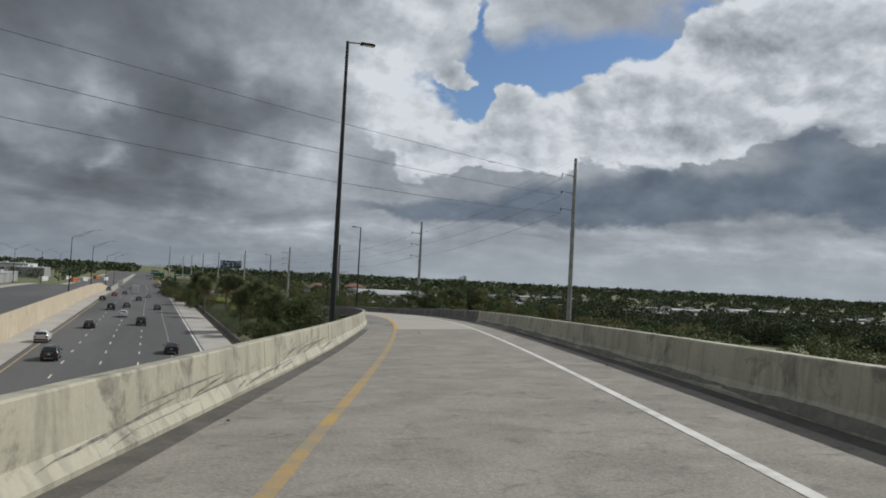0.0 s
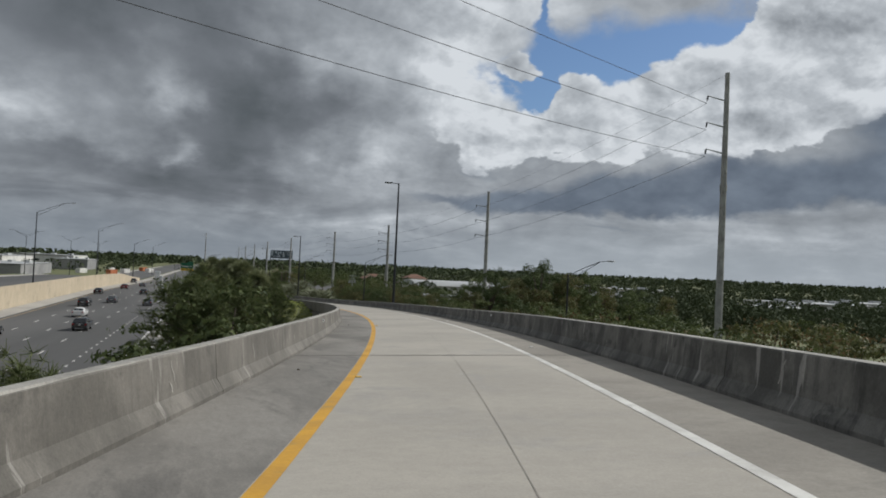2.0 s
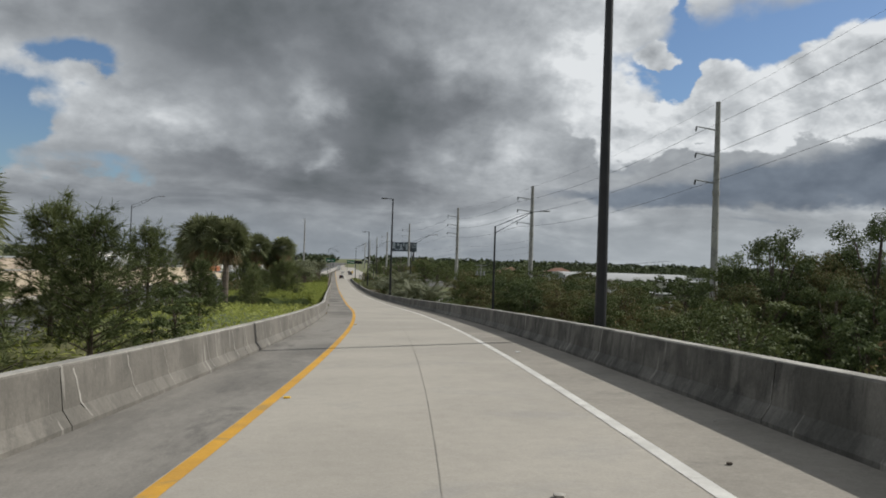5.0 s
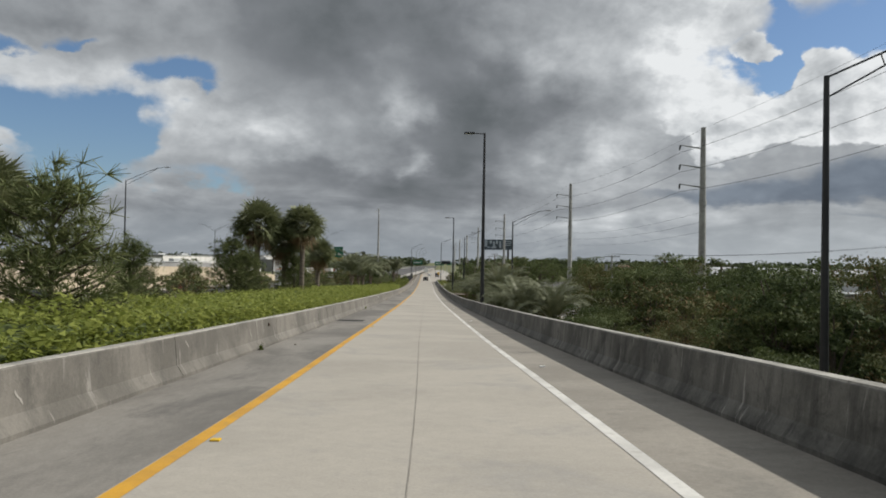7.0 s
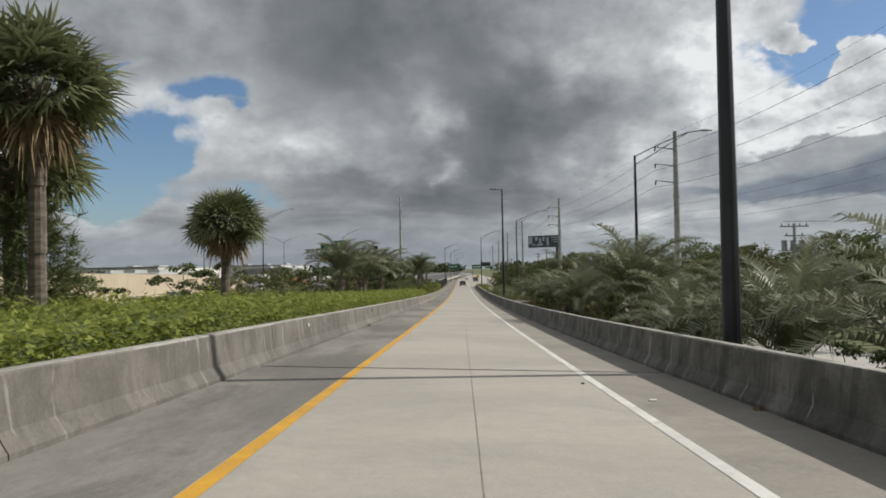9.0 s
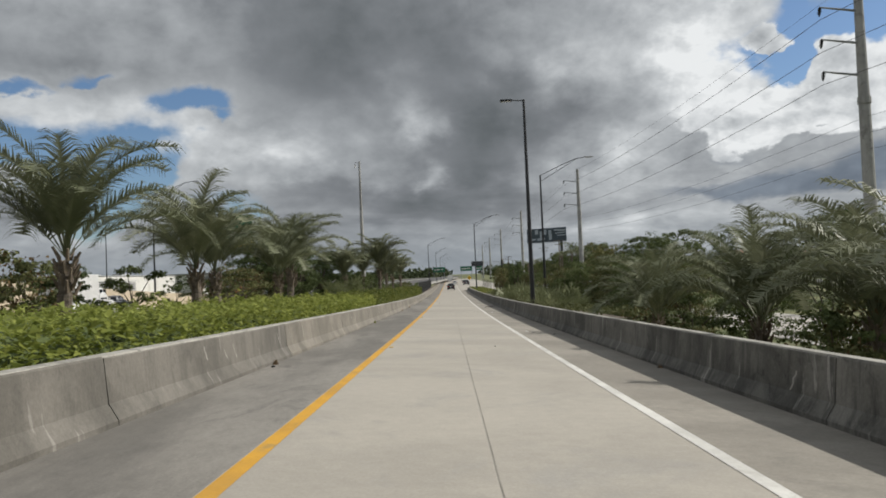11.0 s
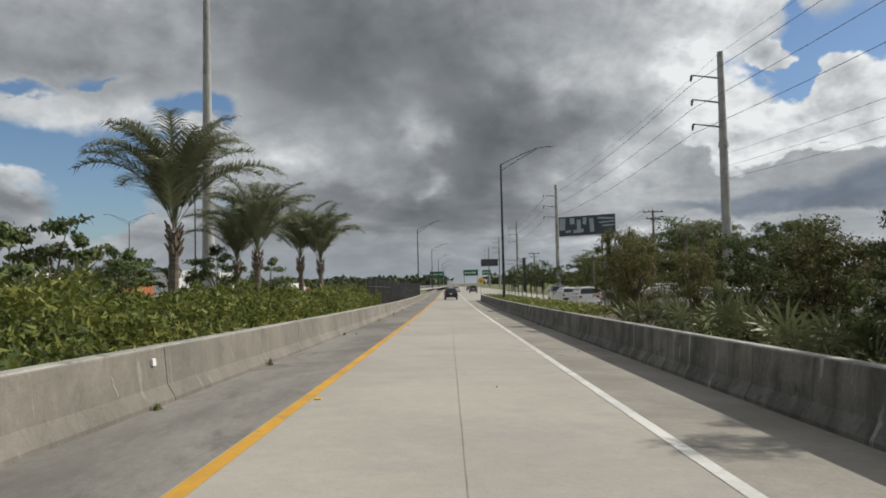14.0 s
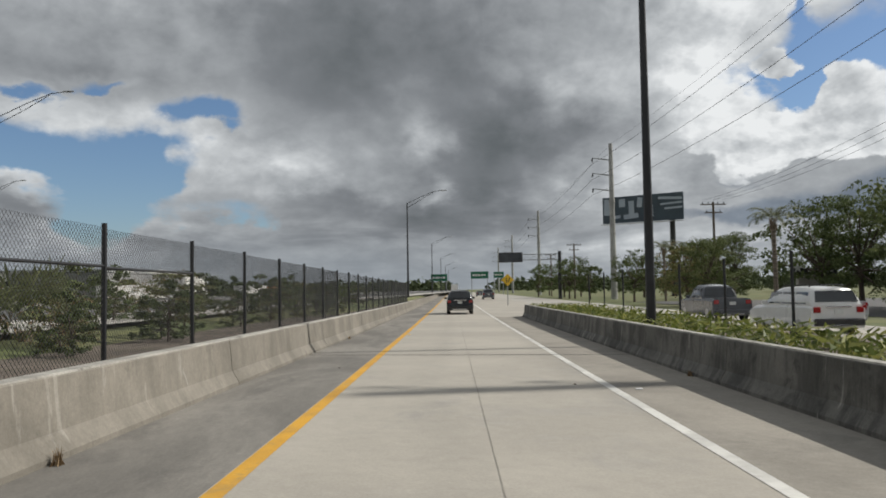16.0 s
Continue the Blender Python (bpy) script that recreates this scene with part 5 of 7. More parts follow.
for x_, y_, h_ in ((12.4, 346, 4.6), (13.4, 352, 5.0), (11.8, 356, 4.4), (13.0, 361, 5.0), (11.6, 366.5, 4.4), (12.6, 341, 4.4), (14.0, 347, 5.2), (12.2, 371, 4.2), (12.8, 336, 4.4), (14.2, 331, 4.6), (12.0, 326, 4.2), (13.6, 321, 4.6), (11.2, 331, 3.8)):
    plan_[NEAR[int(y_) % 4]].append((x_, y_, None, h_ / 8.0, 53.0 * y_ % 360))
# tall trees that stand over the wood
for x_, y_, h_, k_ in ((33.8, 186, 13.4, 1), (39.2, 188, 12.0, 0), (44.6, 188, 15.4, 1), (50.2, 187, 13.2, 0), (36.4, 193, 12.2, 1), (47.2, 194, 13.0, 1), (55.6, 190, 13.4, 1), (41.6, 181, 10.0, 0), (60.5, 191, 11.0, 0), (52.5, 181, 9.6, 1), (66.5, 189, 10.6, 1), (46, 178, 9.0, 0), (31, 190, 10.5, 1), (38, 184, 10.5, 0), (35, 180, 9.2, 1), (42.5, 192, 12.0, 1), (49, 183, 10.8, 1), (57, 184, 10.0, 0), (53, 195, 12.0, 0), (62.5, 184, 9.5, 1), (70, 183, 9.6, 0), (29, 183, 9.0, 0)):
    plan_[COLUMN[k_]].append((x_, y_, None, h_ / 8.0, 37.0 * x_ % 360))
# thicket between the flyover and the highway
for x_, y_, h_ in ((-19.5, 84, 8.6), (-20, 100, 8.6)):
    stand(TREES, x_, y_, h_, hw_z(y_) - 0.1)
for k_ in range(20):
    y_ = rng_.uniform(55, 102)
    stand(SHRUBS, ramp_x(y_) - rng_.uniform(7.8, 13), y_, rng_.uniform(2.0, 4.2))
# scrub on the bank before the hedge
for k_ in range(14):
    y_ = rng_.uniform(150, 190)
    stand(SHRUBS, -rng_.uniform(9, 18), y_, rng_.uniform(1.2, 2.4))
# dark shrubs behind the hedge
for k_ in range(22):
    y_ = rng_.uniform(205, 345)
    stand(SHRUBS, -rng_.uniform(14.5, 18.5), y_, rng_.uniform(1.8, 3.4))
# tall leafy screen by the sign gantry
for x_, y_, h_ in ((-16.4, 358, 6.6), (-14.2, 357, 5.4), (-16.8, 364, 8.0), (-13.8, 367, 6.0), (-18.3, 357, 6.2), (-12.9, 361, 5.0), (-19.5, 361, 6.4), (-15.2, 353.5, 4.8)):
    plan_[NEAR[1]].append((x_, y_, None, h_ / 8.0, rng_.uniform(0, 360)))
for x_, y_, h_ in ((-12.0, 408, 3.4), (-10.5, 413, 3.0), (-13.0, 385, 3.2), (-11.5, 381, 3.4), (-12.6, 398, 2.8)):
    stand(SHRUBS[2], x_, y_, h_)
# beyond the other barrier, where the ground comes up to the road
for x_, y_, h_ in ((7.9, 403.5, 4.9), (7.8, 377.5, 5.2), (7.3, 399, 4.2), (8.6, 373, 3.8)):
    stand(COLUMN[1] if y_ == 377.5 else COLUMN[0], x_, y_, h_)
for k_ in range(24):
    y_ = rng_.uniform(330, 392)
    stand(SHRUBS, rng_.uniform(6.4, 8.0), y_, rng_.uniform(0.9, 2.0))
for k_ in range(30):
    y_ = rng_.uniform(250, 348)
    stand(SHRUBS, rng_.uniform(6.6, 8.2) if y_ > 345 else rng_.uniform(6.8, 13.5), y_, rng_.uniform(1.6, 3.2) if y_ < 318 else rng_.uniform(0.8, 1.5))
for x_, y_, h_ in ((28, 392, 8.5), (33, 400, 9.5), (38, 408, 8.0), (24, 404, 7.5), (46, 416, 9.5), (30, 470, 9.8), (36, 476, 10.5), (27, 482, 8.0), (44, 466, 9.0), (52, 480, 10.0),
                   (24, 505, 6.5), (22, 520, 6.0), (30, 528, 7.5), (38, 540, 8.5), (21, 545, 5.5), (20, 560, 6.5), (22, 580, 7.5), (27, 590, 8.0), (19, 600, 7.0), (33, 560, 8.0), (24, 620, 7.5), (45, 520, 9.0), (55, 540, 9.0), (48, 575, 8.5)):
    stand(TREES, x_, y_, h_)
for x_, y_, h_ in ((8.8, 382, 3.8), (8.6, 386, 3.5), (8.9, 391, 3.8), (8.4, 395, 3.5), (9.8, 379, 4.0), (11, 372, 3.6), (11.4, 365, 3.5), (10.6, 358, 3.4)):
    plan_[NEAR[int(y_) % 3]].append((x_, y_, None, h_ / 8.0, rng_.uniform(0, 360)))
for k_ in range(34):
    y_ = rng_.uniform(272, 320)
    stand([TREES[0], TREES[2]] if k_ % 2 else SHRUBS, rng_.uniform(10.5, 15.0), y_, rng_.uniform(3.4, 4.8) if k_ % 2 else rng_.uniform(1.8, 3.0))
for k_ in range(14):
    stand(TREES, rng_.uniform(15, 30), rng_.uniform(222, 262), rng_.uniform(5.0, 6.8))
for k_ in range(24):
    stand(SHRUBS, -rng_.uniform(15.0, 20.5), rng_.uniform(262, 358), rng_.uniform(2.6, 4.2))
for x_, y_, h_ in ((31, 469, 9.4), (37, 474, 10.4), (43, 470, 9.8), (27.5, 477, 8.2), (49, 476, 10.2), (34, 482, 9.4), (22, 492, 6.4), (26, 497, 7.0)):
    plan_[NEAR[int(x_) % 2]].append((x_, y_, None, h_ / 8.0, 71.0 * x_ % 360))
for k_ in range(44):
    y_ = 424 + 1.35 * k_
    stand(SHRUBS, -rng_.uniform(6.9, 8.6) - (2.6 if k_ % 3 == 0 else 0), y_, rng_.uniform(1.0, 1.55) + (0.5 if k_ % 3 == 0 else 0))
for k_ in range(20):
    stand(SHRUBS, -rng_.uniform(12.5, 19), 428 + 5.5 * k_, rng_.uniform(1.0, 1.7))
stand(SHRUBS[2], -10.2, 384, 3.2)
stand(SHRUBS[0], -11.6, 381, 3.4)
for k_ in range(18):
    y_ = 366 + 2.9 * k_
    stand([SHRUBS[2], SHRUBS[0]], -rng_.uniform(10.8, 14.5), y_, rng_.uniform(2.2, 3.4) - (0.8 if y_ > 408 else 0))
# a dense screen between the ramp and the frontage road
for k_ in range(46):
    y_ = 353 + 53 * (k_ + rng_.random()) / 46
    x_ = rng_.uniform(8.2, 13.5)
    if x_ < fr_left(y_) - 0.8:
        stand([TREES[0], TREES[2], TREES[1]] if k_ % 2 else SHRUBS, x_, y_, rng_.uniform(2.3, 3.3) if k_ % 2 else rng_.uniform(1.4, 2.2))
for m_, rows_ in plan_.items():
    if rows_:
        plant_all(m_, rows_)

# young pines on the left bank
pine_ = pine_tree("pine_tree", "young long-needled pine with upswept branches", 5.0, 4.6, 21)
plant_all(pine_, [(-20.2, 86, 4.2, 1.3, 10), (-18.2, 93, 4.0, 1.35, 70), (-25.3, 75, 2.6, 1.25, 130), (-14.6, 108, 3.6, 1.3, 200), (-20.9, 97, 3.4, 1.55, 310), (-7.7, 192.6, 3.8, 1.02, 40), (-9.9, 187.5, None, 0.55, 90), (-9.0, 178, None, 0.5, 150),
                  (-15.4, 244, None, 1.15, 300), (-17.4, 247, None, 1.4, 20), (-18.5, 238, None, 0.95, 100), (-19.5, 228, None, 0.8, 260), (-12.6, 252, None, 0.9, 60), (-10.6, 205, None, 0.62, 170)]
          + [(x, y, None, (top - ground_z(x, y)) / 5.0, y * 7) for x, y, top in ((-16.2, 150, 10.8), (-13.4, 153, 11.0), (-10.9, 149, 10.4), (-9.2, 158, 9.2), (-12.2, 162, 10.6), (-15, 140, 10.4), (-11.6, 141, 9.6))])
sabal_ = sabal_palm("cabbage_palm", "tall cabbage palm with fan fronds and a skirt of dead leaves", 7.6, 2.5, 31, 18)
plant_all(sabal_, [(-15.6, 249.3, None, 1.12, 30), (-11.6, 250.4, None, 0.96, 120), (-17.8, 207.2, None, 1.0, 70)])
sabal_ = sabal_palm("cabbage_palm", "cabbage palm with fan fronds and a skirt of dead leaves", 5.2, 2.3, 32, 18)
plant_all(sabal_, [(-13.1, 272.2, None, 1.04, 200), (-13.7, 252.8, None, 1.12, 40), (-12.4, 190.0, None, 1.02, 300), (-14.4, 191.5, None, 1.12, 210), (-14.8, 147.5, None, 0.95, 15), (-13.2, 143.0, None, 0.9, 95), (-16.8, 152, None, 0.9, 195)])
palm_ = date_palm("date_palm", "date palm with arching grey-green feather fronds", 2.15, 3.75, 26, 41)
plant_all(palm_, [(-12.6, 309, None, 1.35, 20), (-11.2, 318, None, 1.25, 110), (-12.6, 326, None, 1.2, 220), (-10.9, 332.5, None, 1.15, 300),  (-11.5, 338.8, None, 1.4, 20),
                  (9.4, 273.5, None, 1.45, 10), (9.6, 264, None, 1.05, 130), (8.3, 284.5, None, 1.1, 250), (8.8, 251, None, 1.15, 60), (11.5, 257, None, 1.1, 190), (8.3, 298, None, 1.0, 310), (8.4, 243, None, 1.2, 270), (10.8, 240, None, 1.2, 100), (8.1, 306, None, 1.0, 40), (11.6, 280, None, 1.2, 80), (10.4, 291, None, 1.1, 20), (7.6, 314, None, 0.9, 200), (9.9, 303, None, 1.05, 150), (11.4, 247, None, 1.15, 330), (7.9, 258, None, 0.9, 15)])
palm_ = date_palm("date_palm", "tall date palm with steep arching silvery green fronds", 3.2, 4.3, 30, 43, rise=1.47, splay=0.5)
plant_all(palm_, [(-9.1, 393.4, None, 1.0, 0), (-8.9, 403.8, None, 0.93, 75), (-8.7, 420.8, None, 1.0, 160), (-10.2, 421.6, None, 1.04, 210), (-7.8, 368.4, None, 1.05, 30), (-10.8, 380, None, 0.94, 260), (-10.6, 362.5, None, 0.86, 140), (-12.2, 372, None, 0.85, 320), (-11.0, 408, None, 0.85, 50)])
fanlow_ = palmetto("palmetto", "low clump of stiff grey-green palmetto fans", 2.2, 51)
plant_all(fanlow_, [(7.3, 352, None, 1.0, 0), (6.7, 366.6, None, 1.35, 70), (7.4, 364.2, None, 1.3, 250), (6.8, 361, None, 1.2, 10), (7.2, 356.5, None, 1.3, 190), (7.4, 347, None, 1.1, 33), (8.6, 353, None, 1.2, 210), (7.6, 377, None, 0.9, 130), (7.0, 394, None, 0.9, 300), (-8.8, 385, None, 0.9, 45), (-9.6, 356, None, 1.3, 15), (7.2, 364, None, 0.9, 140), (6.9, 383, None, 0.85, 200), (7.4, 389, None, 0.95, 260), (7.0, 345, None, 1.0, 320), (7.9, 338, None, 1.1, 20), (9.2, 348, None, 1.3, 90), (6.9, 372, None, 0.9, 150), (-9.8, 190, None, 0.8, 10), (-12.4, 300, None, 0.8, 60), (-13.4, 286, None, 1.0, 100), (-14.0, 292, None, 1.0, 10), (-9.4, 440, None, 0.8, 30)])
royal_ = date_palm("royal_palm", "slim royal palm with a small feathery crown", 7.0, 2.3, 16, 61, "royal palms", 0.9)
plant_all(royal_, [(26.7, 523, None, 0.95, 0), (18.8, 470, None, 0.8, 40), (23.0, 444, None, 0.95, 80), (25.2, 446, None, 1.0, 170), (27.4, 445, None, 0.95, 280), (48, 331, None, 1.2, 10), (62, 420, None, 1.0, 200)])


# clipped hedge along the ramp, then a looser one of broad ferny leaves
def hedge(name, label, y0, y1, inner, outer, top, material, leaf, count, seed, blade=0.55, up=0.5):
    rng = np.random.default_rng(seed)
    ob = thing(name, label, "hedge", at=(0, 0, 0))
    n = int((y1 - y0) / 1.5)
    loops = []
    for i in range(n + 1):
        y = y0 + (y1 - y0) * i / n
        z, x = ramp_z(y), ramp_x(y)
        a, b, t = inner(y), outer(y), top(y) * (0.25 if i in (0, n) else 1) - 0.22
        w = 0.12 * math.sin(y * 1.7) + 0.08 * math.sin(y * 4.1)
        loops.append([(x - a - 0.15, y, z - 0.5), (x - a - 0.2 + w * 0.5, y, z + t * 0.75), (x - a - 0.6, y, z + t + w * 0.5), (x - b + 0.6, y, z + t + w), (x - b + 0.2, y, z - 0.5)])
    part("body", loft(bmesh.new(), loops), M_leaf3, ob, "dark inner twigs and leaves")
    ys = rng.uniform(y0, y1, count)
    zs, xs = np.array([ramp_z(y) for y in ys]), np.array([ramp_x(y) for y in ys])
    a, b, t = (np.array([f(y) for y in ys]) for f in (inner, outer, top))
    face = rng.uniform(size=count) < 0.32
    lump = 0.13 * np.sin(ys * 1.1 + 3 * np.sin(xs)) + 0.10 * np.sin(ys * 3.3)
    off = np.where(face, a + rng.uniform(-0.12, 0.25, count), a + rng.uniform(0, 1, count) ** 1.2 * (b - a))
    lump = lump + 0.14 * np.sin(off * 3.3 + ys * 0.9) + 0.09 * np.sin(off * 6.1 - ys * 4.7)
    h = np.where(face, rng.uniform(0.0, 1.0, count) * t, t + lump + rng.normal(0, 0.07, count) - 0.12)
    v, f = leaf_quads(rng, np.stack([xs - off, ys, zs + h], 1), leaf, 0.4, up, blade)
    tagged(quads_object("leaves", v, f, material, ob), kind="stuff")
    return ob


hedge("hedge", "broad clipped bright green hedge along the ramp barrier", 182, 334, lambda y: 5.1, lambda y: 5.1 + min(8.0, (y - 176) * 0.5) - max(0, (y - 300) * 0.12), lambda y: 1.0 + 0.35 * smooth((y - 225) / 30) + 0.06 * math.sin(y * 0.9), M_hedge, 0.085, 150000, 71, 0.5, 1.5)
hedge("fern_hedge", "loose hedge of broad light green ferny leaves", 334, 428, lambda y: 5.4, lambda y: 9.0, lambda y: 1.38 + 0.22 * math.sin(y * 0.8) + 0.20 * math.sin(y * 2.9), M_fern, 0.10, 105000, 72, 0.30, 0.55)


def verge(name, label, x0, x1, y0, y1, zf, size, count, material, seed, up=1.0):
    rng = np.random.default_rng(seed)
    xs, ys = rng.uniform(x0, x1, count), rng.uniform(y0, y1, count)
    zs = np.array([zf(x, y) for x, y in zip(xs, ys)]) + rng.uniform(0, 1, count) ** 2 * size * 2.2
    v, f = leaf_quads(rng, np.stack([xs, ys, zs], 1), size, 0.4, up, 0.25)
    return tagged(quads_object(name, v, f, material), label, "grass", "", "stuff")


verge("verge_plants", "low bright green leafy ground cover along the barrier", 4.6, 7.6, 400, 474, lambda x, y: ramp_z(y) + 0.45, 0.16, 9000, M_fern, 81)
verge("verge_weeds", "low weedy ground cover under the palmettos", 4.9, 9.0, 322, 400, lambda x, y: max(ground_z(x, y), ramp_z(y) + 0.1), 0.15, 7000, M_leaf2, 82)
verge("bank_grass", "rough yellow-green grass and weeds on the bank", -16, -5.0, 146, 186, lambda x, y: ground_z(x, y), 0.16, 9000, M_hedge, 83)
# raised planting soil behind the barriers where the road comes down
ribbon("pavement_bed", lambda y: -4.75 - 5.0, lambda y: -4.75, lambda y: ramp_z(y) + 0.52, 330, 600, M_soil, label="bed of gravelly soil behind the barrier")
ribbon("pavement_strip", lambda y: 4.15, lambda y: 8.3, lambda y: ramp_z(y) + 0.42 if y > 395 else max(-0.2, ramp_z(y) - 0.1), 322, 474, M_soil, label="planted strip of soil between ramp and frontage road")


# far woods, more crowns than anyone could count
def far_woods():
    rng = np.random.default_rng(91)
    pts, sizes = [], []
    def clump(x, y, z, w, h, n, s):
        p = shell(rng, (x, y, z + h * 0.55), (w, w, h * 0.5), n, 0.7)
        pts.append(p)
        sizes.append(np.full(n, s))
    for k in range(2000):
        az = rng.uniform(-0.15, 1.05) if k % 4 else rng.uniform(-0.95, -0.12)
        d = 190 + 1100 * rng.uniform() ** 1.5
        x, y = d * math.sin(az), d * math.cos(az) + 40
        if hw_edge(y) - 62 < x < 62:
            continue
        if any(abs(x - b[0]) < b[3] / 2 + 7 and abs(y - b[1]) < b[4] / 2 + 7 for b in BUILDINGS):
            continue
        h = rng.uniform(4.5, 8.5)
        clump(x, y, ground_z(x, y) - 0.5, rng.uniform(3, 5.5), h, 300 if d < 450 else (90 if d < 700 else 50), 0.24 + d / 1100)
    for k in range(330):
        x, y = rng.uniform(-205, -122), rng.uniform(120, 1000)
        if not any(abs(x - b[0]) < b[3] / 2 + 6 and abs(y - b[1]) < b[4] / 2 + 6 for b in BUILDINGS):
            clump(x, y, ground_z(x, y) - 0.5, rng.uniform(3.5, 6), rng.uniform(6.5, 9.0), 110, 0.5)
    for k in range(1500):
        az = rng.uniform(-1.0, 1.1)
        d = rng.uniform(1250, 1900)
        x, y = d * math.sin(az), d * math.cos(az)
        if abs(x - hw_edge(y)) < 34:
            continue
        clump(x, y, -1, rng.uniform(9, 18), rng.uniform(9, 15), 26, 3.2)
    p, s = np.concatenate(pts), np.concatenate(sizes)
    v, f = leaf_quads(rng, p, 1.1, 0.3, 0.3, 0.8)
    c = np.repeat(p, 3, 0)
    v = c + (v - c) * np.repeat(s, 3)[:, None]
    tagged(quads_object("far_woods", v, f, M_farwood), "distant belt of dark green trees to the horizon", "trees", "", "stuff")


# x, y, base, width, depth, height, style
BUILDINGS = [
    (186, 290, -0.3, 42, 22, 3.8, 0), (228, 312, -0.3, 48, 26, 5.0, 1), (300, 345, -0.3, 60, 30, 5.0, 2), (262, 255, -0.3, 34, 20, 4.0, 1), (330, 280, -0.3, 46, 26, 4.3, 0), (150, 335, -0.3, 30, 20, 4.3, 1),
    (90, 372, -0.3, 42, 22, 5.3, 3), (62, 300, -0.3, 24, 14, 3.4, 1), (150, 432, -0.3, 90, 40, 4.3, 2), (112, 470, -0.3, 40, 24, 4.0, 0), (230, 470, -0.3, 60, 36, 5.0, 1), (85, 510, -0.3, 13, 12, 4.7, 4), (125, 560, -0.3, 14, 12, 5.0, 4),
    (-106, 345, 2.0, 24, 60, 4.2, 0), (-104, 470, 1.0, 26, 80, 4.4, 5), (-140, 580, 1.0, 40, 90, 7.0, 1), (-120, 700, 1.0, 40, 80, 8.0, 1), (-190, 240, 2.0, 30, 60, 7.0, 0), (-96, 640, 1.0, 22, 60, 6.0, 5),
]
far_woods()

# ---- vehicles: nose towards +y, middle of the footprint at the origin ----
def ring(y, half, z0, z1, tumble=0.0, crown=0.03):
    """One cross-section of a car's shell, from sill to sill over the top."""
    r = min(0.12, (z1 - z0) * 0.3)
    w1 = half - tumble
    return [(-half + 0.05, y, z0), (-half, y, z0 + r), (-half, y, (z0 + z1) / 2), (-w1, y, z1 - r), (-w1 + r, y, z1), (0, y, z1 + crown), (w1 - r, y, z1), (w1, y, z1 - r), (half, y, (z0 + z1) / 2), (half, y, z0 + r), (half - 0.05, y, z0)]


CARS = {
    # length, half width, sections of the lower body (y, top), cabin (y, top), belt line, wheel size
    "suv": (4.75, 0.94, [(-2.37, 0.62), (-2.33, 1.06), (-1.6, 1.10), (0.75, 1.06), (1.9, 1.00), (2.30, 0.88), (2.37, 0.62)], [(-2.28, 1.08), (-2.05, 1.60), (-1.4, 1.68), (0.1, 1.68), (0.55, 1.60), (1.25, 1.07)], 1.05, 0.36),
    "sedan": (4.75, 0.90, [(-2.37, 0.60), (-2.33, 0.98), (-1.6, 0.99), (0.8, 0.95), (1.9, 0.86), (2.30, 0.76), (2.37, 0.55)], [(-1.75, 0.97), (-1.05, 1.38), (-0.5, 1.45), (0.2, 1.44), (1.15, 0.94)], 0.95, 0.33),
    "van": (5.0, 0.97, [(-2.5, 0.7), (-2.46, 1.10), (-1.6, 1.12), (1.0, 1.10), (2.0, 1.02), (2.44, 0.9), (2.5, 0.65)], [(-2.42, 1.10), (-2.25, 1.72), (-1.6, 1.80), (0.4, 1.78), (0.9, 1.66), (1.75, 1.06)], 1.08, 0.35),
    "pickup": (5.6, 0.98, [(-2.8, 0.75), (-2.76, 1.12), (-2.0, 1.14), (0.9, 1.14), (2.2, 1.10), (2.72, 1.0), (2.8, 0.7)], [(-1.0, 1.12), (-0.8, 1.72), (-0.2, 1.82), (0.5, 1.80), (1.35, 1.12)], 1.12, 0.40),
    "truck": (8.0, 1.2, [(-4.0, 0.95), (-3.95, 1.05), (-2, 1.05), (2.6, 1.4), (3.5, 1.35), (3.95, 1.2), (4.0, 0.8)], [(1.2, 1.4), (1.25, 2.3), (1.8, 2.45), (2.3, 2.4), (3.0, 1.38)], 1.4, 0.48),
}


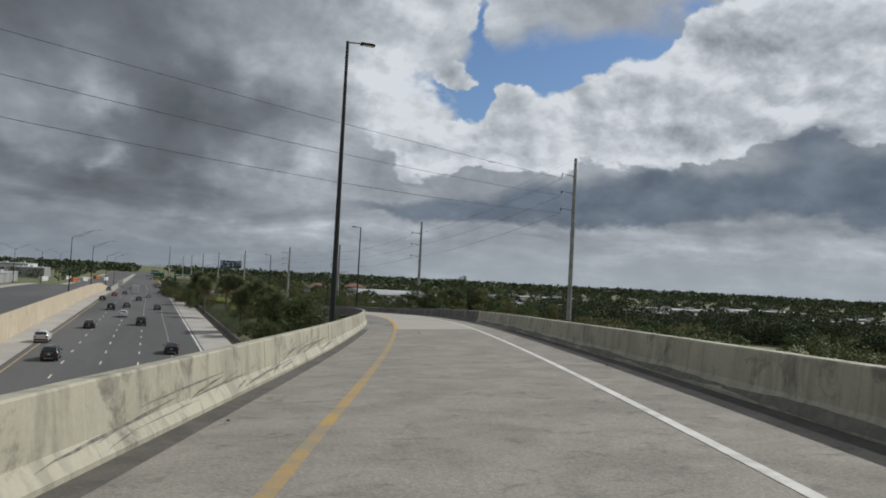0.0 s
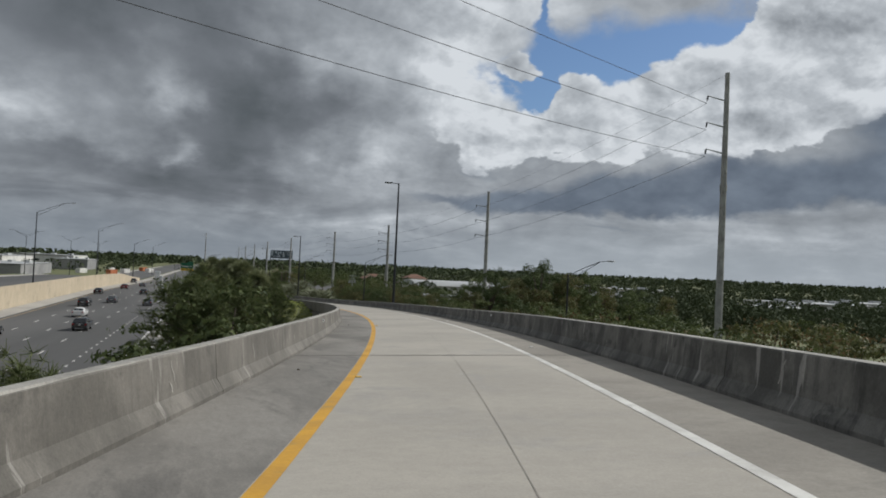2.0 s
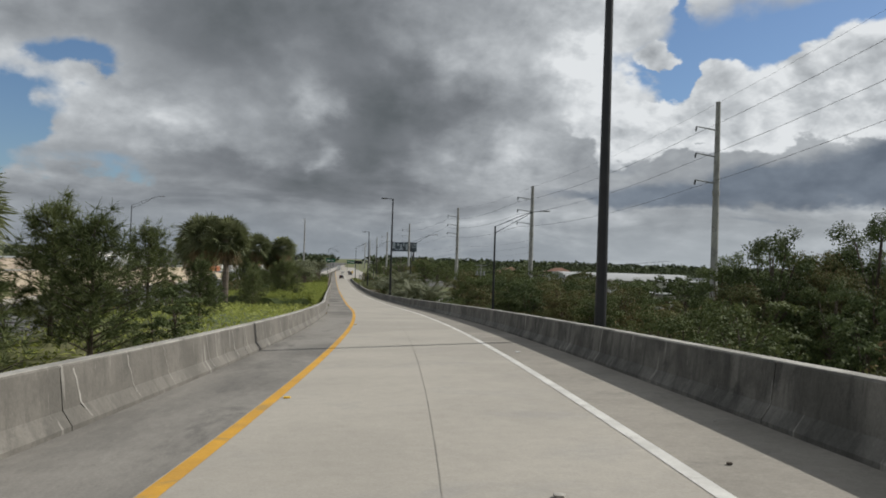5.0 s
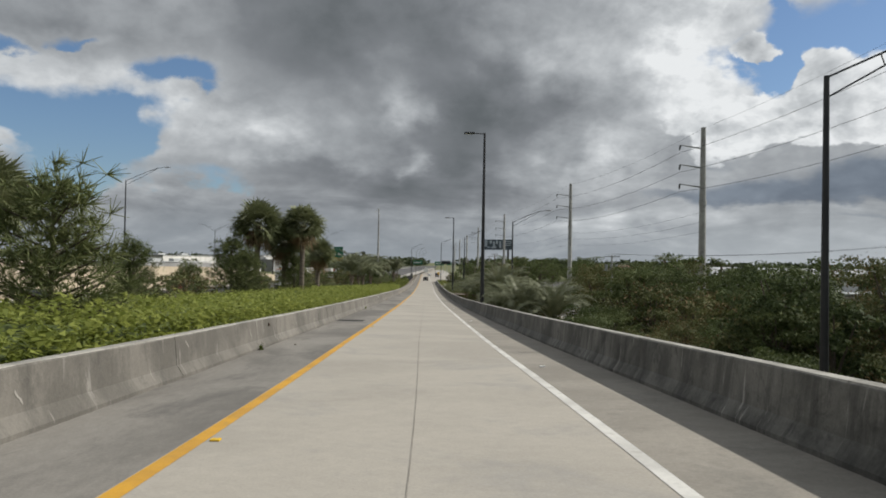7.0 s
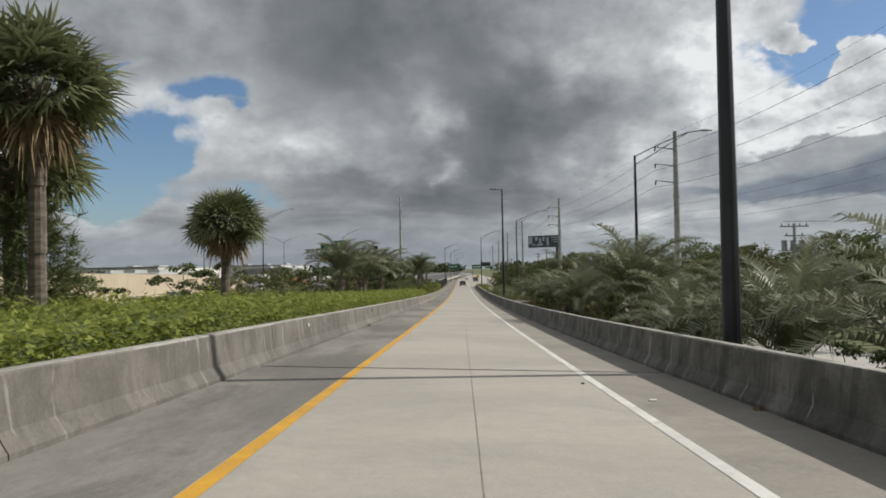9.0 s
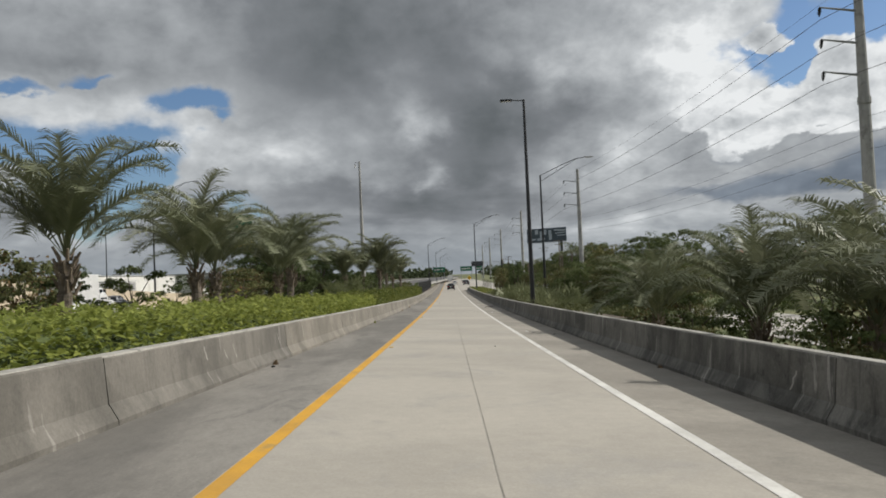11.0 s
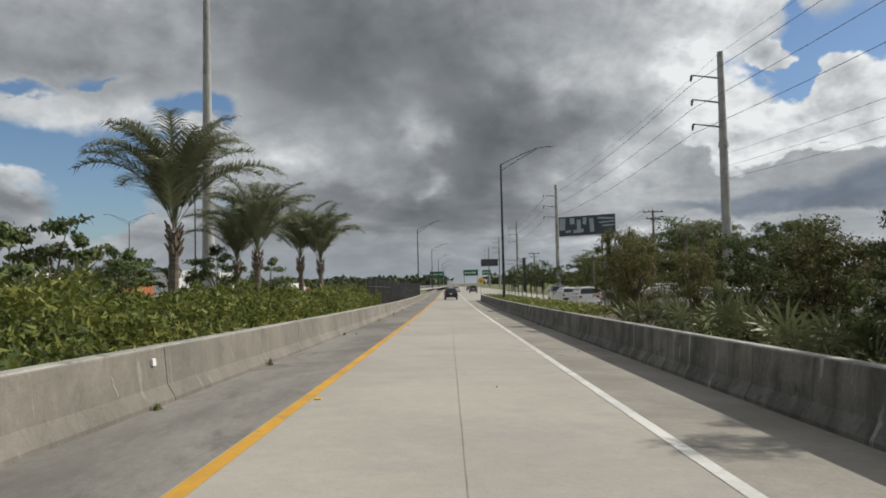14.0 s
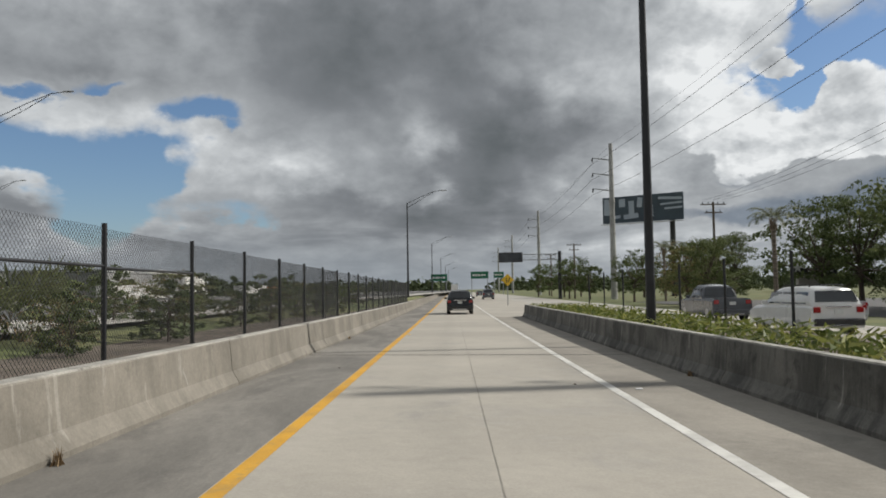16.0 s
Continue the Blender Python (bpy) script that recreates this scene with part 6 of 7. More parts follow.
def car(kind, paint, label, group="traffic"):
    length, half, body, cabin, belt, wheel = CARS[kind]
    t = thing(kind if kind != "sedan" else "car", label, "truck" if kind in ("truck", "pickup") else "car", group, (0, 0, -60))
    b = part("body", loft(bmesh.new(), [ring(y, half * (0.9 if i in (0, len(body) - 1) else 1), 0.28, z) for i, (y, z) in enumerate(body)]), PAINTS[paint], t, smooth=True)
    m = b.modifiers.new("edges", "EDGE_SPLIT")
    m.split_angle = radians(42)
    cab = part("cabin", loft(bmesh.new(), [ring(y, half * 0.93, belt - 0.1, z, 0.16 if z > belt + 0.2 else 0.02) for y, z in cabin]), PAINTS[paint], t, smooth=True)
    m = cab.modifiers.new("edges", "EDGE_SPLIT")
    m.split_angle = radians(42)
    top = max(z for _, z in cabin)
    ys = [y for y, z in cabin]
    # rear and front screens lie just proud of the shell
    for name, (ya, za), (yb, zb), s in (("rear_window", cabin[0], cabin[1], -1), ("windscreen", cabin[-1], cabin[-2], 1)):
        bm = bmesh.new()
        w0, w1 = half * 0.80, half * 0.70
        q0, q1 = 0.16, 0.88
        pa, pb = (ya + (yb - ya) * q0, za + (zb - za) * q0), (ya + (yb - ya) * q1, za + (zb - za) * q1)
        pts = [(-w0, pa[0], pa[1]), (w0, pa[0], pa[1]), (w1, pb[0], pb[1]), (-w1, pb[0], pb[1])]
        out = Vector((0, (zb - za) * s, abs(ya - yb))).normalized() * 0.035
        lo = [bm.verts.new(p) for p in pts]
        hi = [bm.verts.new(Vector(p) + out) for p in pts]
        bm.faces.new(hi)
        for i in range(4):
            bm.faces.new((lo[i], lo[(i + 1) % 4], hi[(i + 1) % 4], hi[i]))
        bmesh.ops.recalc_face_normals(bm, faces=bm.faces)
        part(name, bm, M_glass, cab)
    for sx in (-1, 1):
        y0, y1 = cabin[1][0] + 0.12, cabin[-2][0] + 0.25
        n = 2 if kind in ("sedan", "pickup", "truck") else 3
        for i in range(n):
            bm = bmesh.new()
            a, c = y0 + (y1 - y0) * i / n + 0.03, y0 + (y1 - y0) * (i + 1) / n - 0.03
            xo, xi = half * 0.945, half * 0.93 - 0.125
            vs = [bm.verts.new(p) for p in ((sx * xo, a, belt + 0.04), (sx * xo, c, belt + 0.04), (sx * (xi + 0.03), c - 0.02, top - 0.17), (sx * (xi + 0.03), a, top - 0.17))]
            bm.faces.new(vs if sx > 0 else vs[::-1])
            bmesh.ops.solidify(bm, geom=bm.faces[:], thickness=0.02)
            part("side_window", bm, M_glass, cab)
        bm = bmesh.new()
        box(bm, (sx * (half + 0.09), cabin[-1][0] - 0.45, belt + 0.08), (0.2, 0.1, 0.15), 0.03)
        part("mirror", bm, PAINTS[paint], t)
    ax = length / 2 - (0.92 if kind != "truck" else 1.3)
    for sx in (-1, 1):
        for y in (-ax, ax):
            bm = bmesh.new()
            tube(bm, (sx * (half - 0.24), y, wheel), (sx * (half - 0.01), y, wheel), wheel, wheel, 20)
            w = part("wheel", bm, M_tyre, t)
            bm = bmesh.new()
            tube(bm, (sx * (half - 0.05), y, wheel), (sx * (half + 0.008), y, wheel), wheel * 0.64, wheel * 0.58, 14)
            part("rim", bm, M_rim, w)
    back = -length / 2
    zl = body[1][1] - 0.16
    for sx in (-1, 1):
        bm = bmesh.new()
        box(bm, (sx * (half * 0.80), back + 0.03, zl), (half * 0.26, 0.10, 0.20 if kind != "truck" else 0.12), 0.025)
        part("tail_lamp", bm, M_tail, t)
        bm = bmesh.new()
        box(bm, (sx * (half * 0.70), length / 2 - 0.06, body[-2][1] - 0.13), (half * 0.34, 0.14, 0.13), 0.03)
        part("headlight", bm, M_head, t)
    bm = bmesh.new()
    box(bm, (0, back + 0.0, 0.48), (half * 1.86, 0.20, 0.24), 0.05)
    part("rear_bumper", bm, M_plastic if kind == "suv" else PAINTS[paint], t)
    bm = bmesh.new()
    box(bm, (0, back - 0.10, 0.36), (half * 1.1, 0.03, 0.07), 0.01)
    part("bumper_trim", bm, M_chrome, t, "bright bumper trim")
    bm = bmesh.new()
    box(bm, (0, back - 0.03 if kind != "suv" else back - 0.0, zl - 0.06), (0.31, 0.03, 0.16), 0.005)
    part("number_plate", bm, M_plate, t)
    if kind == "suv":
        bm = bmesh.new()
        box(bm, (0, back + 0.005, zl + 0.10), (0.9, 0.05, 0.05), 0.012)
        part("tailgate_trim", bm, M_chrome, t, "chrome tailgate strip")
        for sx in (-1, 1):
            bm = bmesh.new()
            pipe(bm, [(sx * 0.62, -1.7, 1.70), (sx * 0.62, -1.5, 1.75), (sx * 0.62, 0.0, 1.75), (sx * 0.62, 0.2, 1.70)], 0.022)
            part("roof_rail", bm, M_plastic, t)
    if kind == "truck":
        bm = bmesh.new()
        box(bm, (0, -1.5, 2.3), (2.4, 5.0, 2.5), 0.04)
        part("cargo_box", bm, PAINTS["white"], t, "white cargo box")
    if kind == "pickup":
        bm = bmesh.new()
        box(bm, (0, -1.9, 1.13), (1.6, 1.6, 0.03), 0.005)
        part("bed_cover", bm, M_plastic, t)
    return t


def park(model, rows):
    for x, y, z, turn in rows[1:]:
        copy_thing(model, pose(x, y, z, 0, 0, turn))
    x, y, z, turn = rows[0]
    model.matrix_basis = pose(x, y, z, 0, 0, turn)


def hw(x, y):
    return (x, y, hw_z(y) + 0.004, -2.1)


park(car("suv", "black", "black sport utility vehicle driving down the ramp"), [(0.15, 481.0, ramp_z(481) + 0.002, 0)])
park(car("suv", "black", "black sport utility vehicle in highway traffic"), [hw(-45.6, 103.6), hw(-34.0, 162), hw(-39.6, 212)])
park(car("suv", "white", "white sport utility vehicle in highway traffic"), [hw(-48.2, 125.5), (12.5, 452.5, -0.29, 4), (12.6, 426, -0.2, 0), (17.6, 421, -0.2, 2), (22.3, 292, -0.19, 0)])
park(car("sedan", "black", "black saloon car in highway traffic"), [hw(-42.8, 152.5), hw(-31.8, 266), hw(-42.3, 262), hw(-31.6, 112)])
park(car("sedan", "white", "white saloon car in highway traffic"), [hw(-37.1, 185), (19.2, 301, -0.19, 0), (30, 452, -0.25, 90), (2.0, 585, -0.29, 0)])
park(car("sedan", "grey", "grey saloon car in highway traffic"), [hw(-35.8, 225), hw(-28.5, 218), hw(-35.3, 325), (6.2, 612, -0.3, 0)])
park(car("sedan", "silver", "silver saloon car on the road"), [hw(-27.8, 296), (15.3, 457.5, -0.29, 3), (17.2, 461, -0.29, 3), hw(-31.5, 420), (27, 436, -0.25, 90)])
park(car("sedan", "red", "dark red saloon car on the frontage road"), [(15.9, 447.5, -0.29, 2), hw(-39.0, 300), (19.5, 309, -0.19, 0)])
park(car("van", "white", "white passenger van on the frontage road"), [(12.2, 439.5, -0.29, 1), (25, 462, -0.25, 90)])
park(car("pickup", "grey", "grey pickup truck on the frontage road"), [(13.4, 465, -0.29, 0), hw(-41.5, 380), (5.8, 560, -0.3, 0)])
park(car("truck", "white", "white box truck in highway traffic"), [hw(-31.0, 349), hw(-36, 470), (0.4, 700, -0.3, 0)])

# ---- signs ----
def bars(parent, x0, x1, z, y, h, n, seed, material=None):
    """Unreadable lettering, as plain bars."""
    r = random.Random(seed)
    x = x0
    for k in range(n):
        w = (x1 - x0) / n * r.uniform(0.6, 0.85)
        bm = bmesh.new()
        box(bm, (x + w / 2, y, z), (w, 0.012, h))
        part("lettering", bm, material or M_signw, parent)
        x += (x1 - x0) / n


def letters(text, size, material, parent, m):
    cu = bpy.data.curves.new("lettering", "FONT")
    cu.body, cu.size, cu.align_x, cu.align_y, cu.extrude = text, size, "CENTER", "CENTER", 0.008
    cu.materials.append(material)
    ob = new("lettering", cu)
    ob.parent = parent
    ob.matrix_basis = m
    return ob


gantry_ = thing("sign_gantry", "dark steel sign gantry with a green and yellow exit panel", "sign gantry", "", (-14.75, 362.2, hw_z(362) - 0.2))
GZ = hw_z(362) - 0.2
bm_ = bmesh.new()
tube(bm_, (0, 0, -0.3), (0, 0, 9.25 - GZ), 0.36, 0.34, 18)
part("column", bm_, M_signback, gantry_)
bm_ = bmesh.new()
box(bm_, (0, 0, 9.25 - GZ), (0.85, 0.85, 0.5), 0.08)
part("column_cap", bm_, M_signback, gantry_)
bm_ = bmesh.new()
box(bm_, (0.35, 0, 8.05 - GZ), (1.2, 0.5, 0.12), 0.02)
part("bracket", bm_, M_signback, gantry_)
for y_ in (-0.55, 0.55):
    for z_ in (7.55 - GZ, 9.05 - GZ):
        bm_ = bmesh.new()
        tube(bm_, (0.3, y_ * 0.5, z_), (-12, y_, z_), 0.07, 0.07, 8)
        part("chord", bm_, M_signback, gantry_)
    for k_ in range(7):
        bm_ = bmesh.new()
        x_ = -0.4 - 1.6 * k_
        tube(bm_, (x_, y_, (9.05 if k_ % 2 else 7.55) - GZ), (x_ - 1.6, y_, (7.55 if k_ % 2 else 9.05) - GZ), 0.04, 0.04, 6)
        part("brace", bm_, M_signback, gantry_)
        bm_ = bmesh.new()
        tube(bm_, (x_ - 1.6, y_, 7.55 - GZ), (x_ - 1.6, y_, 9.05 - GZ), 0.04, 0.04, 6)
        part("brace", bm_, M_signback, gantry_)
bm_ = bmesh.new()
box(bm_, (-7.0, -0.75, 8.95 - GZ), (4.5, 0.08, 2.0), 0.03)
panel_ = part("sign_panel", bm_, M_green, gantry_, "green exit sign panel")
bm_ = bmesh.new()
box(bm_, (-7.0, -0.75, 7.50 - GZ), (4.5, 0.08, 0.88), 0.03)
yellow_ = part("exit_panel", bm_, M_signy, gantry_, "yellow panel with black lettering")
letters("ONLY", 0.62, M_signback, yellow_, pose(-5.75, -0.80, 7.50 - GZ, 90, 0, 0))
letters("ONLY", 0.62, M_signback, yellow_, pose(-8.35, -0.80, 7.50 - GZ, 90, 0, 0))
bm_ = bmesh.new()
box(bm_, (-7.1, -0.795, 7.45 - GZ), (0.13, 0.012, 0.55), 0.0, Matrix.Rotation(radians(40), 4, "Y"))
loft(bm_, [[(-6.72, y, 7.82 - GZ), (-7.08, y, 7.74 - GZ), (-6.84, y, 7.46 - GZ)] for y in (-0.80, -0.79)])
part("arrow", bm_, M_signback, yellow_)
bm_ = bmesh.new()
box(bm_, (-5.85, -0.75, 10.25 - GZ), (2.1, 0.08, 0.55), 0.03)
part("exit_tab", bm_, M_green, gantry_)
letters("Rd", 0.80, M_signw, panel_, pose(-5.6, -0.80, 8.70 - GZ, 90, 0, 0))
bars(panel_, -8.9, -6.4, 8.70 - GZ, -0.80, 0.42, 5, 3)
bm_ = bmesh.new()
box(bm_, (-6.7, -1.0, 6.85 - GZ), (0.6, 0.35, 0.16), 0.04)
part("floodlight", bm_, M_galv, gantry_)

dms_ = thing("overhead_sign", "dark electronic message board on a black cantilever gantry", "sign gantry", "", (18.9, 563.3, -0.3))
bm_ = bmesh.new()
tube(bm_, (0, 0, -0.2), (0, 0, 8.4), 0.34, 0.30, 16)
part("column", bm_, M_signback, dms_)
for z_ in (6.9, 7.9):
    bm_ = bmesh.new()
    tube(bm_, (0.6, 0, z_), (-10.6, 0, z_), 0.08, 0.08, 8)
    part("chord", bm_, M_galv, dms_)
for k_ in range(8):
    bm_ = bmesh.new()
    x_ = -0.4 - 1.2 * k_
    tube(bm_, (x_, 0, 6.9), (x_ - 0.6, 0, 7.9), 0.035, 0.035, 6)
    tube(bm_, (x_ - 0.6, 0, 7.9), (x_ - 1.2, 0, 6.9), 0.035, 0.035, 6)
    part("brace", bm_, M_galv, dms_)
bm_ = bmesh.new()
box(bm_, (-8.8, -0.6, 7.35), (4.2, 0.9, 1.75), 0.05)
board_ = part("message_board", bm_, M_signback, dms_)
bm_ = bmesh.new()
box(bm_, (-8.8, -1.06, 7.35), (3.8, 0.03, 1.4), 0.01)
part("display", bm_, M_glass, board_)

merge_ = thing("warning_sign", "yellow diamond traffic warning sign on a post", "road sign", "", (5.6, 508, -0.3))
bm_ = bmesh.new()
tube(bm_, (0, 0, -0.2), (0, 0, 3.4), 0.045, 0.045, 8)
part("post", bm_, M_galv, merge_)
bm_ = bmesh.new()
box(bm_, (0, -0.06, 2.75), (0.95, 0.02, 0.95), 0.006, Matrix.Rotation(radians(45), 4, "Y"))
face_ = part("sign_face", bm_, M_signy, merge_)
for x_, l_ in ((-0.12, 0.0), (0.14, 22.0)):
    bm_ = bmesh.new()
    box(bm_, (x_, -0.075, 2.72), (0.09, 0.008, 0.55), 0.0, Matrix.Rotation(radians(l_), 4, "Y"))
    part("symbol", bm_, M_signback, face_)
for x_, y_, w_, h_, z_ in ((9.0, 690, 6, 2.4, 6.6), (-6, 760, 7, 3, 7.0), (15.5, 690, 3.4, 2.0, 6.6)):
    t_ = thing("road_sign", "far green overhead road sign on a steel frame", "road sign", "far road signs", (x_, y_, -0.3))
    bm_ = bmesh.new()
    box(bm_, (0, 0, z_), (w_, 0.1, h_), 0.04)
    p_ = part("sign_panel", bm_, M_green, t_)
    bars(p_, -w_ * 0.4, w_ * 0.4, z_, -0.06, h_ * 0.25, 5, int(y_))
    for s_ in (-1, 1):
        bm_ = bmesh.new()
        tube(bm_, (s_ * w_ * 0.45, 0.15, -0.2), (s_ * w_ * 0.45, 0.15, z_ + h_ / 2), 0.14, 0.12, 8)
        part("post", bm_, M_galv, t_)

# billboard: a plain composition of pale and dark fields
bb_ = thing("billboard", "large dark blue and grey billboard on a steel post", "billboard", "", (36.8, 575.2, -0.3), -34)
bm_ = bmesh.new()
box(bm_, (0, 0, 17.0), (16.2, 0.35, 5.2), 0.03)
bb_face = part("panel", bm_, M_bb1, bb_)
for x_, z_, w_, h_, m_ in ((-6.9, 17.6, 1.7, 3.2, M_bb2), (-4.0, 18.3, 1.3, 1.6, M_bb2), (-2.1, 17.3, 1.1, 2.6, M_bb2), (-0.4, 18.2, 1.0, 1.9, M_bb2), (-2.2, 15.6, 3.0, 0.9, M_bb2), (1.6, 17.0, 1.2, 3.6, M_bb2), (5.6, 18.6, 4.6, 0.5, M_bb2), (5.8, 17.6, 4.2, 0.35, M_bb2), (6.2, 16.7, 3.4, 0.35, M_bb2), (-5.2, 15.6, 1.6, 0.6, M_bb2)):
    bm_ = bmesh.new()
    box(bm_, (x_, -0.19, z_), (w_, 0.02, h_), 0.0, Matrix.Rotation(radians((x_ * 37) % 14 - 7), 4, "Y"))
    part("artwork", bm_, m_, bb_face)
bm_ = bmesh.new()
tube(bm_, (5.6, 0.9, -0.3), (5.6, 0.9, 17.5), 0.55, 0.5, 16)
part("post", bm_, M_signback, bb_)
bm_ = bmesh.new()
box(bm_, (0, -0.75, 14.15), (16.4, 1.1, 0.07), 0.01)
part("catwalk", bm_, M_galv, bb_)
for k_ in range(4):
    bm_ = bmesh.new()
    tube(bm_, (-6 + 4 * k_, -0.2, 14.2), (-6 + 4 * k_, -1.5, 14.0), 0.04, 0.04, 6)
    box(bm_, (-6 + 4 * k_, -1.55, 14.05), (0.5, 0.25, 0.2), 0.03)
    part("floodlight", bm_, M_galv, bb_)

# plinth sign on the frontage, its words too small to read
plinth_ = thing("plinth_sign", "grey stone plinth sign with a white star", "sign", "", (26.5, 483, -0.3))
bm_ = bmesh.new()
box(bm_, (0, 0, 1.2), (1.5, 0.5, 2.6), 0.04)
part("plinth", bm_, M_pale, plinth_)
bm_ = bmesh.new()
box(bm_, (0.6, 0, 2.75), (3.2, 0.35, 0.5), 0.03)
head_ = part("name_board", bm_, M_signback, plinth_)
bars(head_, 0.0, 2.0, 2.78, -0.19, 0.16, 6, 9)
bm_ = bmesh.new()
c_ = [(0.36 * (1 if i % 2 == 0 else 0.42) * math.sin(i * math.pi / 5) - 0.75, 0.36 * (1 if i % 2 == 0 else 0.42) * math.cos(i * math.pi / 5) + 3.0) for i in range(10)]
loft(bm_, [[(x, -0.22, z) for x, z in c_], [(x, -0.17, z) for x, z in c_]])
part("star", bm_, M_signw, head_)

# distribution poles
def wood_pole(at, height, cross=True, cans=False):
    t = thing("utility_pole", "weathered wooden utility pole with crossarms", "utility pole", "utility poles", at)
    bm = bmesh.new()
    tube(bm, (0, 0, -0.5), (0, 0, height), 0.17, 0.12, 10)
    part("shaft", bm, M_wood if not cans else M_cpole, t)
    for k, z in enumerate((height - 0.25, height - 1.1) if cross else (height - 0.5,)):
        bm = bmesh.new()
        box(bm, (0, 0, z), (2.6 if k == 0 else 1.8, 0.12, 0.12), 0.01)
        arm = part("crossarm", bm, M_wood if not cans else M_galv, t)
        for x in (-1.1, -0.5, 0.5, 1.1) if k == 0 else (-0.7, 0.7):
            bm = bmesh.new()
            tube(bm, (x, 0, z + 0.06), (x, 0, z + 0.26), 0.05, 0.035, 8)
            part("insulator", bm, M_plastic, arm)
    if cans:
        for x in (-0.8, 0.0, 0.8):
            bm = bmesh.new()
            tube(bm, (x, 0.3, height - 2.4), (x, 0.3, height - 1.5), 0.25, 0.25, 12)
            part("transformer", bm, M_galv, t)
        bm = bmesh.new()
        box(bm, (0, 0.25, height - 2.45), (2.5, 0.7, 0.1), 0.01)
        part("platform", bm, M_galv, t)
    return t


wood_pole((30.1, 301, -0.3), 9.2, True, True)
for x_, y_, h_ in ((25.6, 465.5, 11.0), (27, 505, 10.5), (21.0, 560, 9.5), (22.0, 600, 9.5), (33, 262, 8.0)):
    wood_pole((x_, y_, -0.3), h_)
for k_ in range(3):
    cable((30.1 - 1 + k_, 301, 9.1), (70 + k_, 290, 11), 0.8, 0.014)
    cable((25.6 - 1 + k_, 465.5, 10.9), (27 - 1 + k_, 505, 10.4), 0.5, 0.012)
    cable((34.0, 271.5, 14 - k_ * 1.2), (30.8, 341.7, 14 - k_ * 1.2), 0.8, 0.013)
    cable((30.8, 341.7, 14 - k_ * 1.2), (26.9, 443.6, 14 - k_ * 1.2), 1.0, 0.013)

# ---- chain-link fence behind the barrier ----
fence_ = thing("chain_link_fence", "galvanised chain-link fence with dark posts", "fence", "", (0, 0, 0))
F0, STEP_, TALL_ = 419.5, 3.85, 2.05
for k_ in range(24):
    y0_, y1_ = F0 + k_ * STEP_, F0 + (k_ + 1) * STEP_
    z_ = ramp_z(y0_) + 0.50
    x_ = -5.45
    bm_ = bmesh.new()
    tube(bm_, (x_, y0_, z_ - 0.3), (x_, y0_, z_ + TALL_ + 0.08), 0.042, 0.042, 8)
    part("post", bm_, M_black, fence_)
    bm_ = bmesh.new()
    if k_ < 5:
        tube(bm_, (x_, y0_, z_ + TALL_ * 0.72), (x_, y1_, z_ + TALL_ * 0.72), 0.025, 0.025, 6)
        part("rail", bm_, M_black, fence_)
        bm_ = bmesh.new()
    pitch_ = 0.085 if k_ < 10 else 0.17
    vs_, fs_ = [], []
    for sgn_ in (1, -1):
        n_ = int((STEP_ + TALL_) / pitch_)
        for i_ in range(n_):
            a_ = -TALL_ + i_ * pitch_
            lo_, hi_ = max(a_, 0.0), min(a_ + TALL_, STEP_)
            if hi_ - lo_ < 0.02:
                continue
            ya_, yb_ = (y0_ + lo_, y0_ + hi_) if sgn_ > 0 else (y1_ - lo_, y1_ - hi_)
            za_, zb_ = z_ + lo_ - a_, z_ + hi_ - a_
            b_ = len(vs_)
            r_ = 0.0035
            vs_ += [(x_ - r_, ya_, za_), (x_ + r_, ya_, za_), (x_ + r_, yb_, zb_), (x_ - r_, yb_, zb_), (x_, ya_ + r_ * 1.4, za_), (x_, yb_ + r_ * 1.4, zb_)]
            fs_ += [(b_, b_ + 1, b_ + 2, b_ + 3), (b_ + 1, b_ + 4, b_ + 5, b_ + 2), (b_ + 4, b_, b_ + 3, b_ + 5)]
    part_ = raw("wire_mesh", vs_, fs_, M_mesh, fence_)
    tagged(part_, "diamond wire mesh", kind="stuff")
# posts of a railing on the frontage side
for k_ in range(9):
    t_ = thing("fence_post", "slim black steel post beside the frontage road", "post", "frontage posts", (7.7, 433 + k_ * 4.6, ramp_z(440) + 0.1))
    bm_ = bmesh.new()
    tube(bm_, (0, 0, -0.3), (0, 0, 2.3), 0.04, 0.04, 8)
    part("post", bm_, M_black, t_)
    bm_ = bmesh.new()
    box(bm_, (0, 0, 0.35), (0.16, 0.16, 0.12), 0.02)
    part("foot", bm_, M_black, t_)

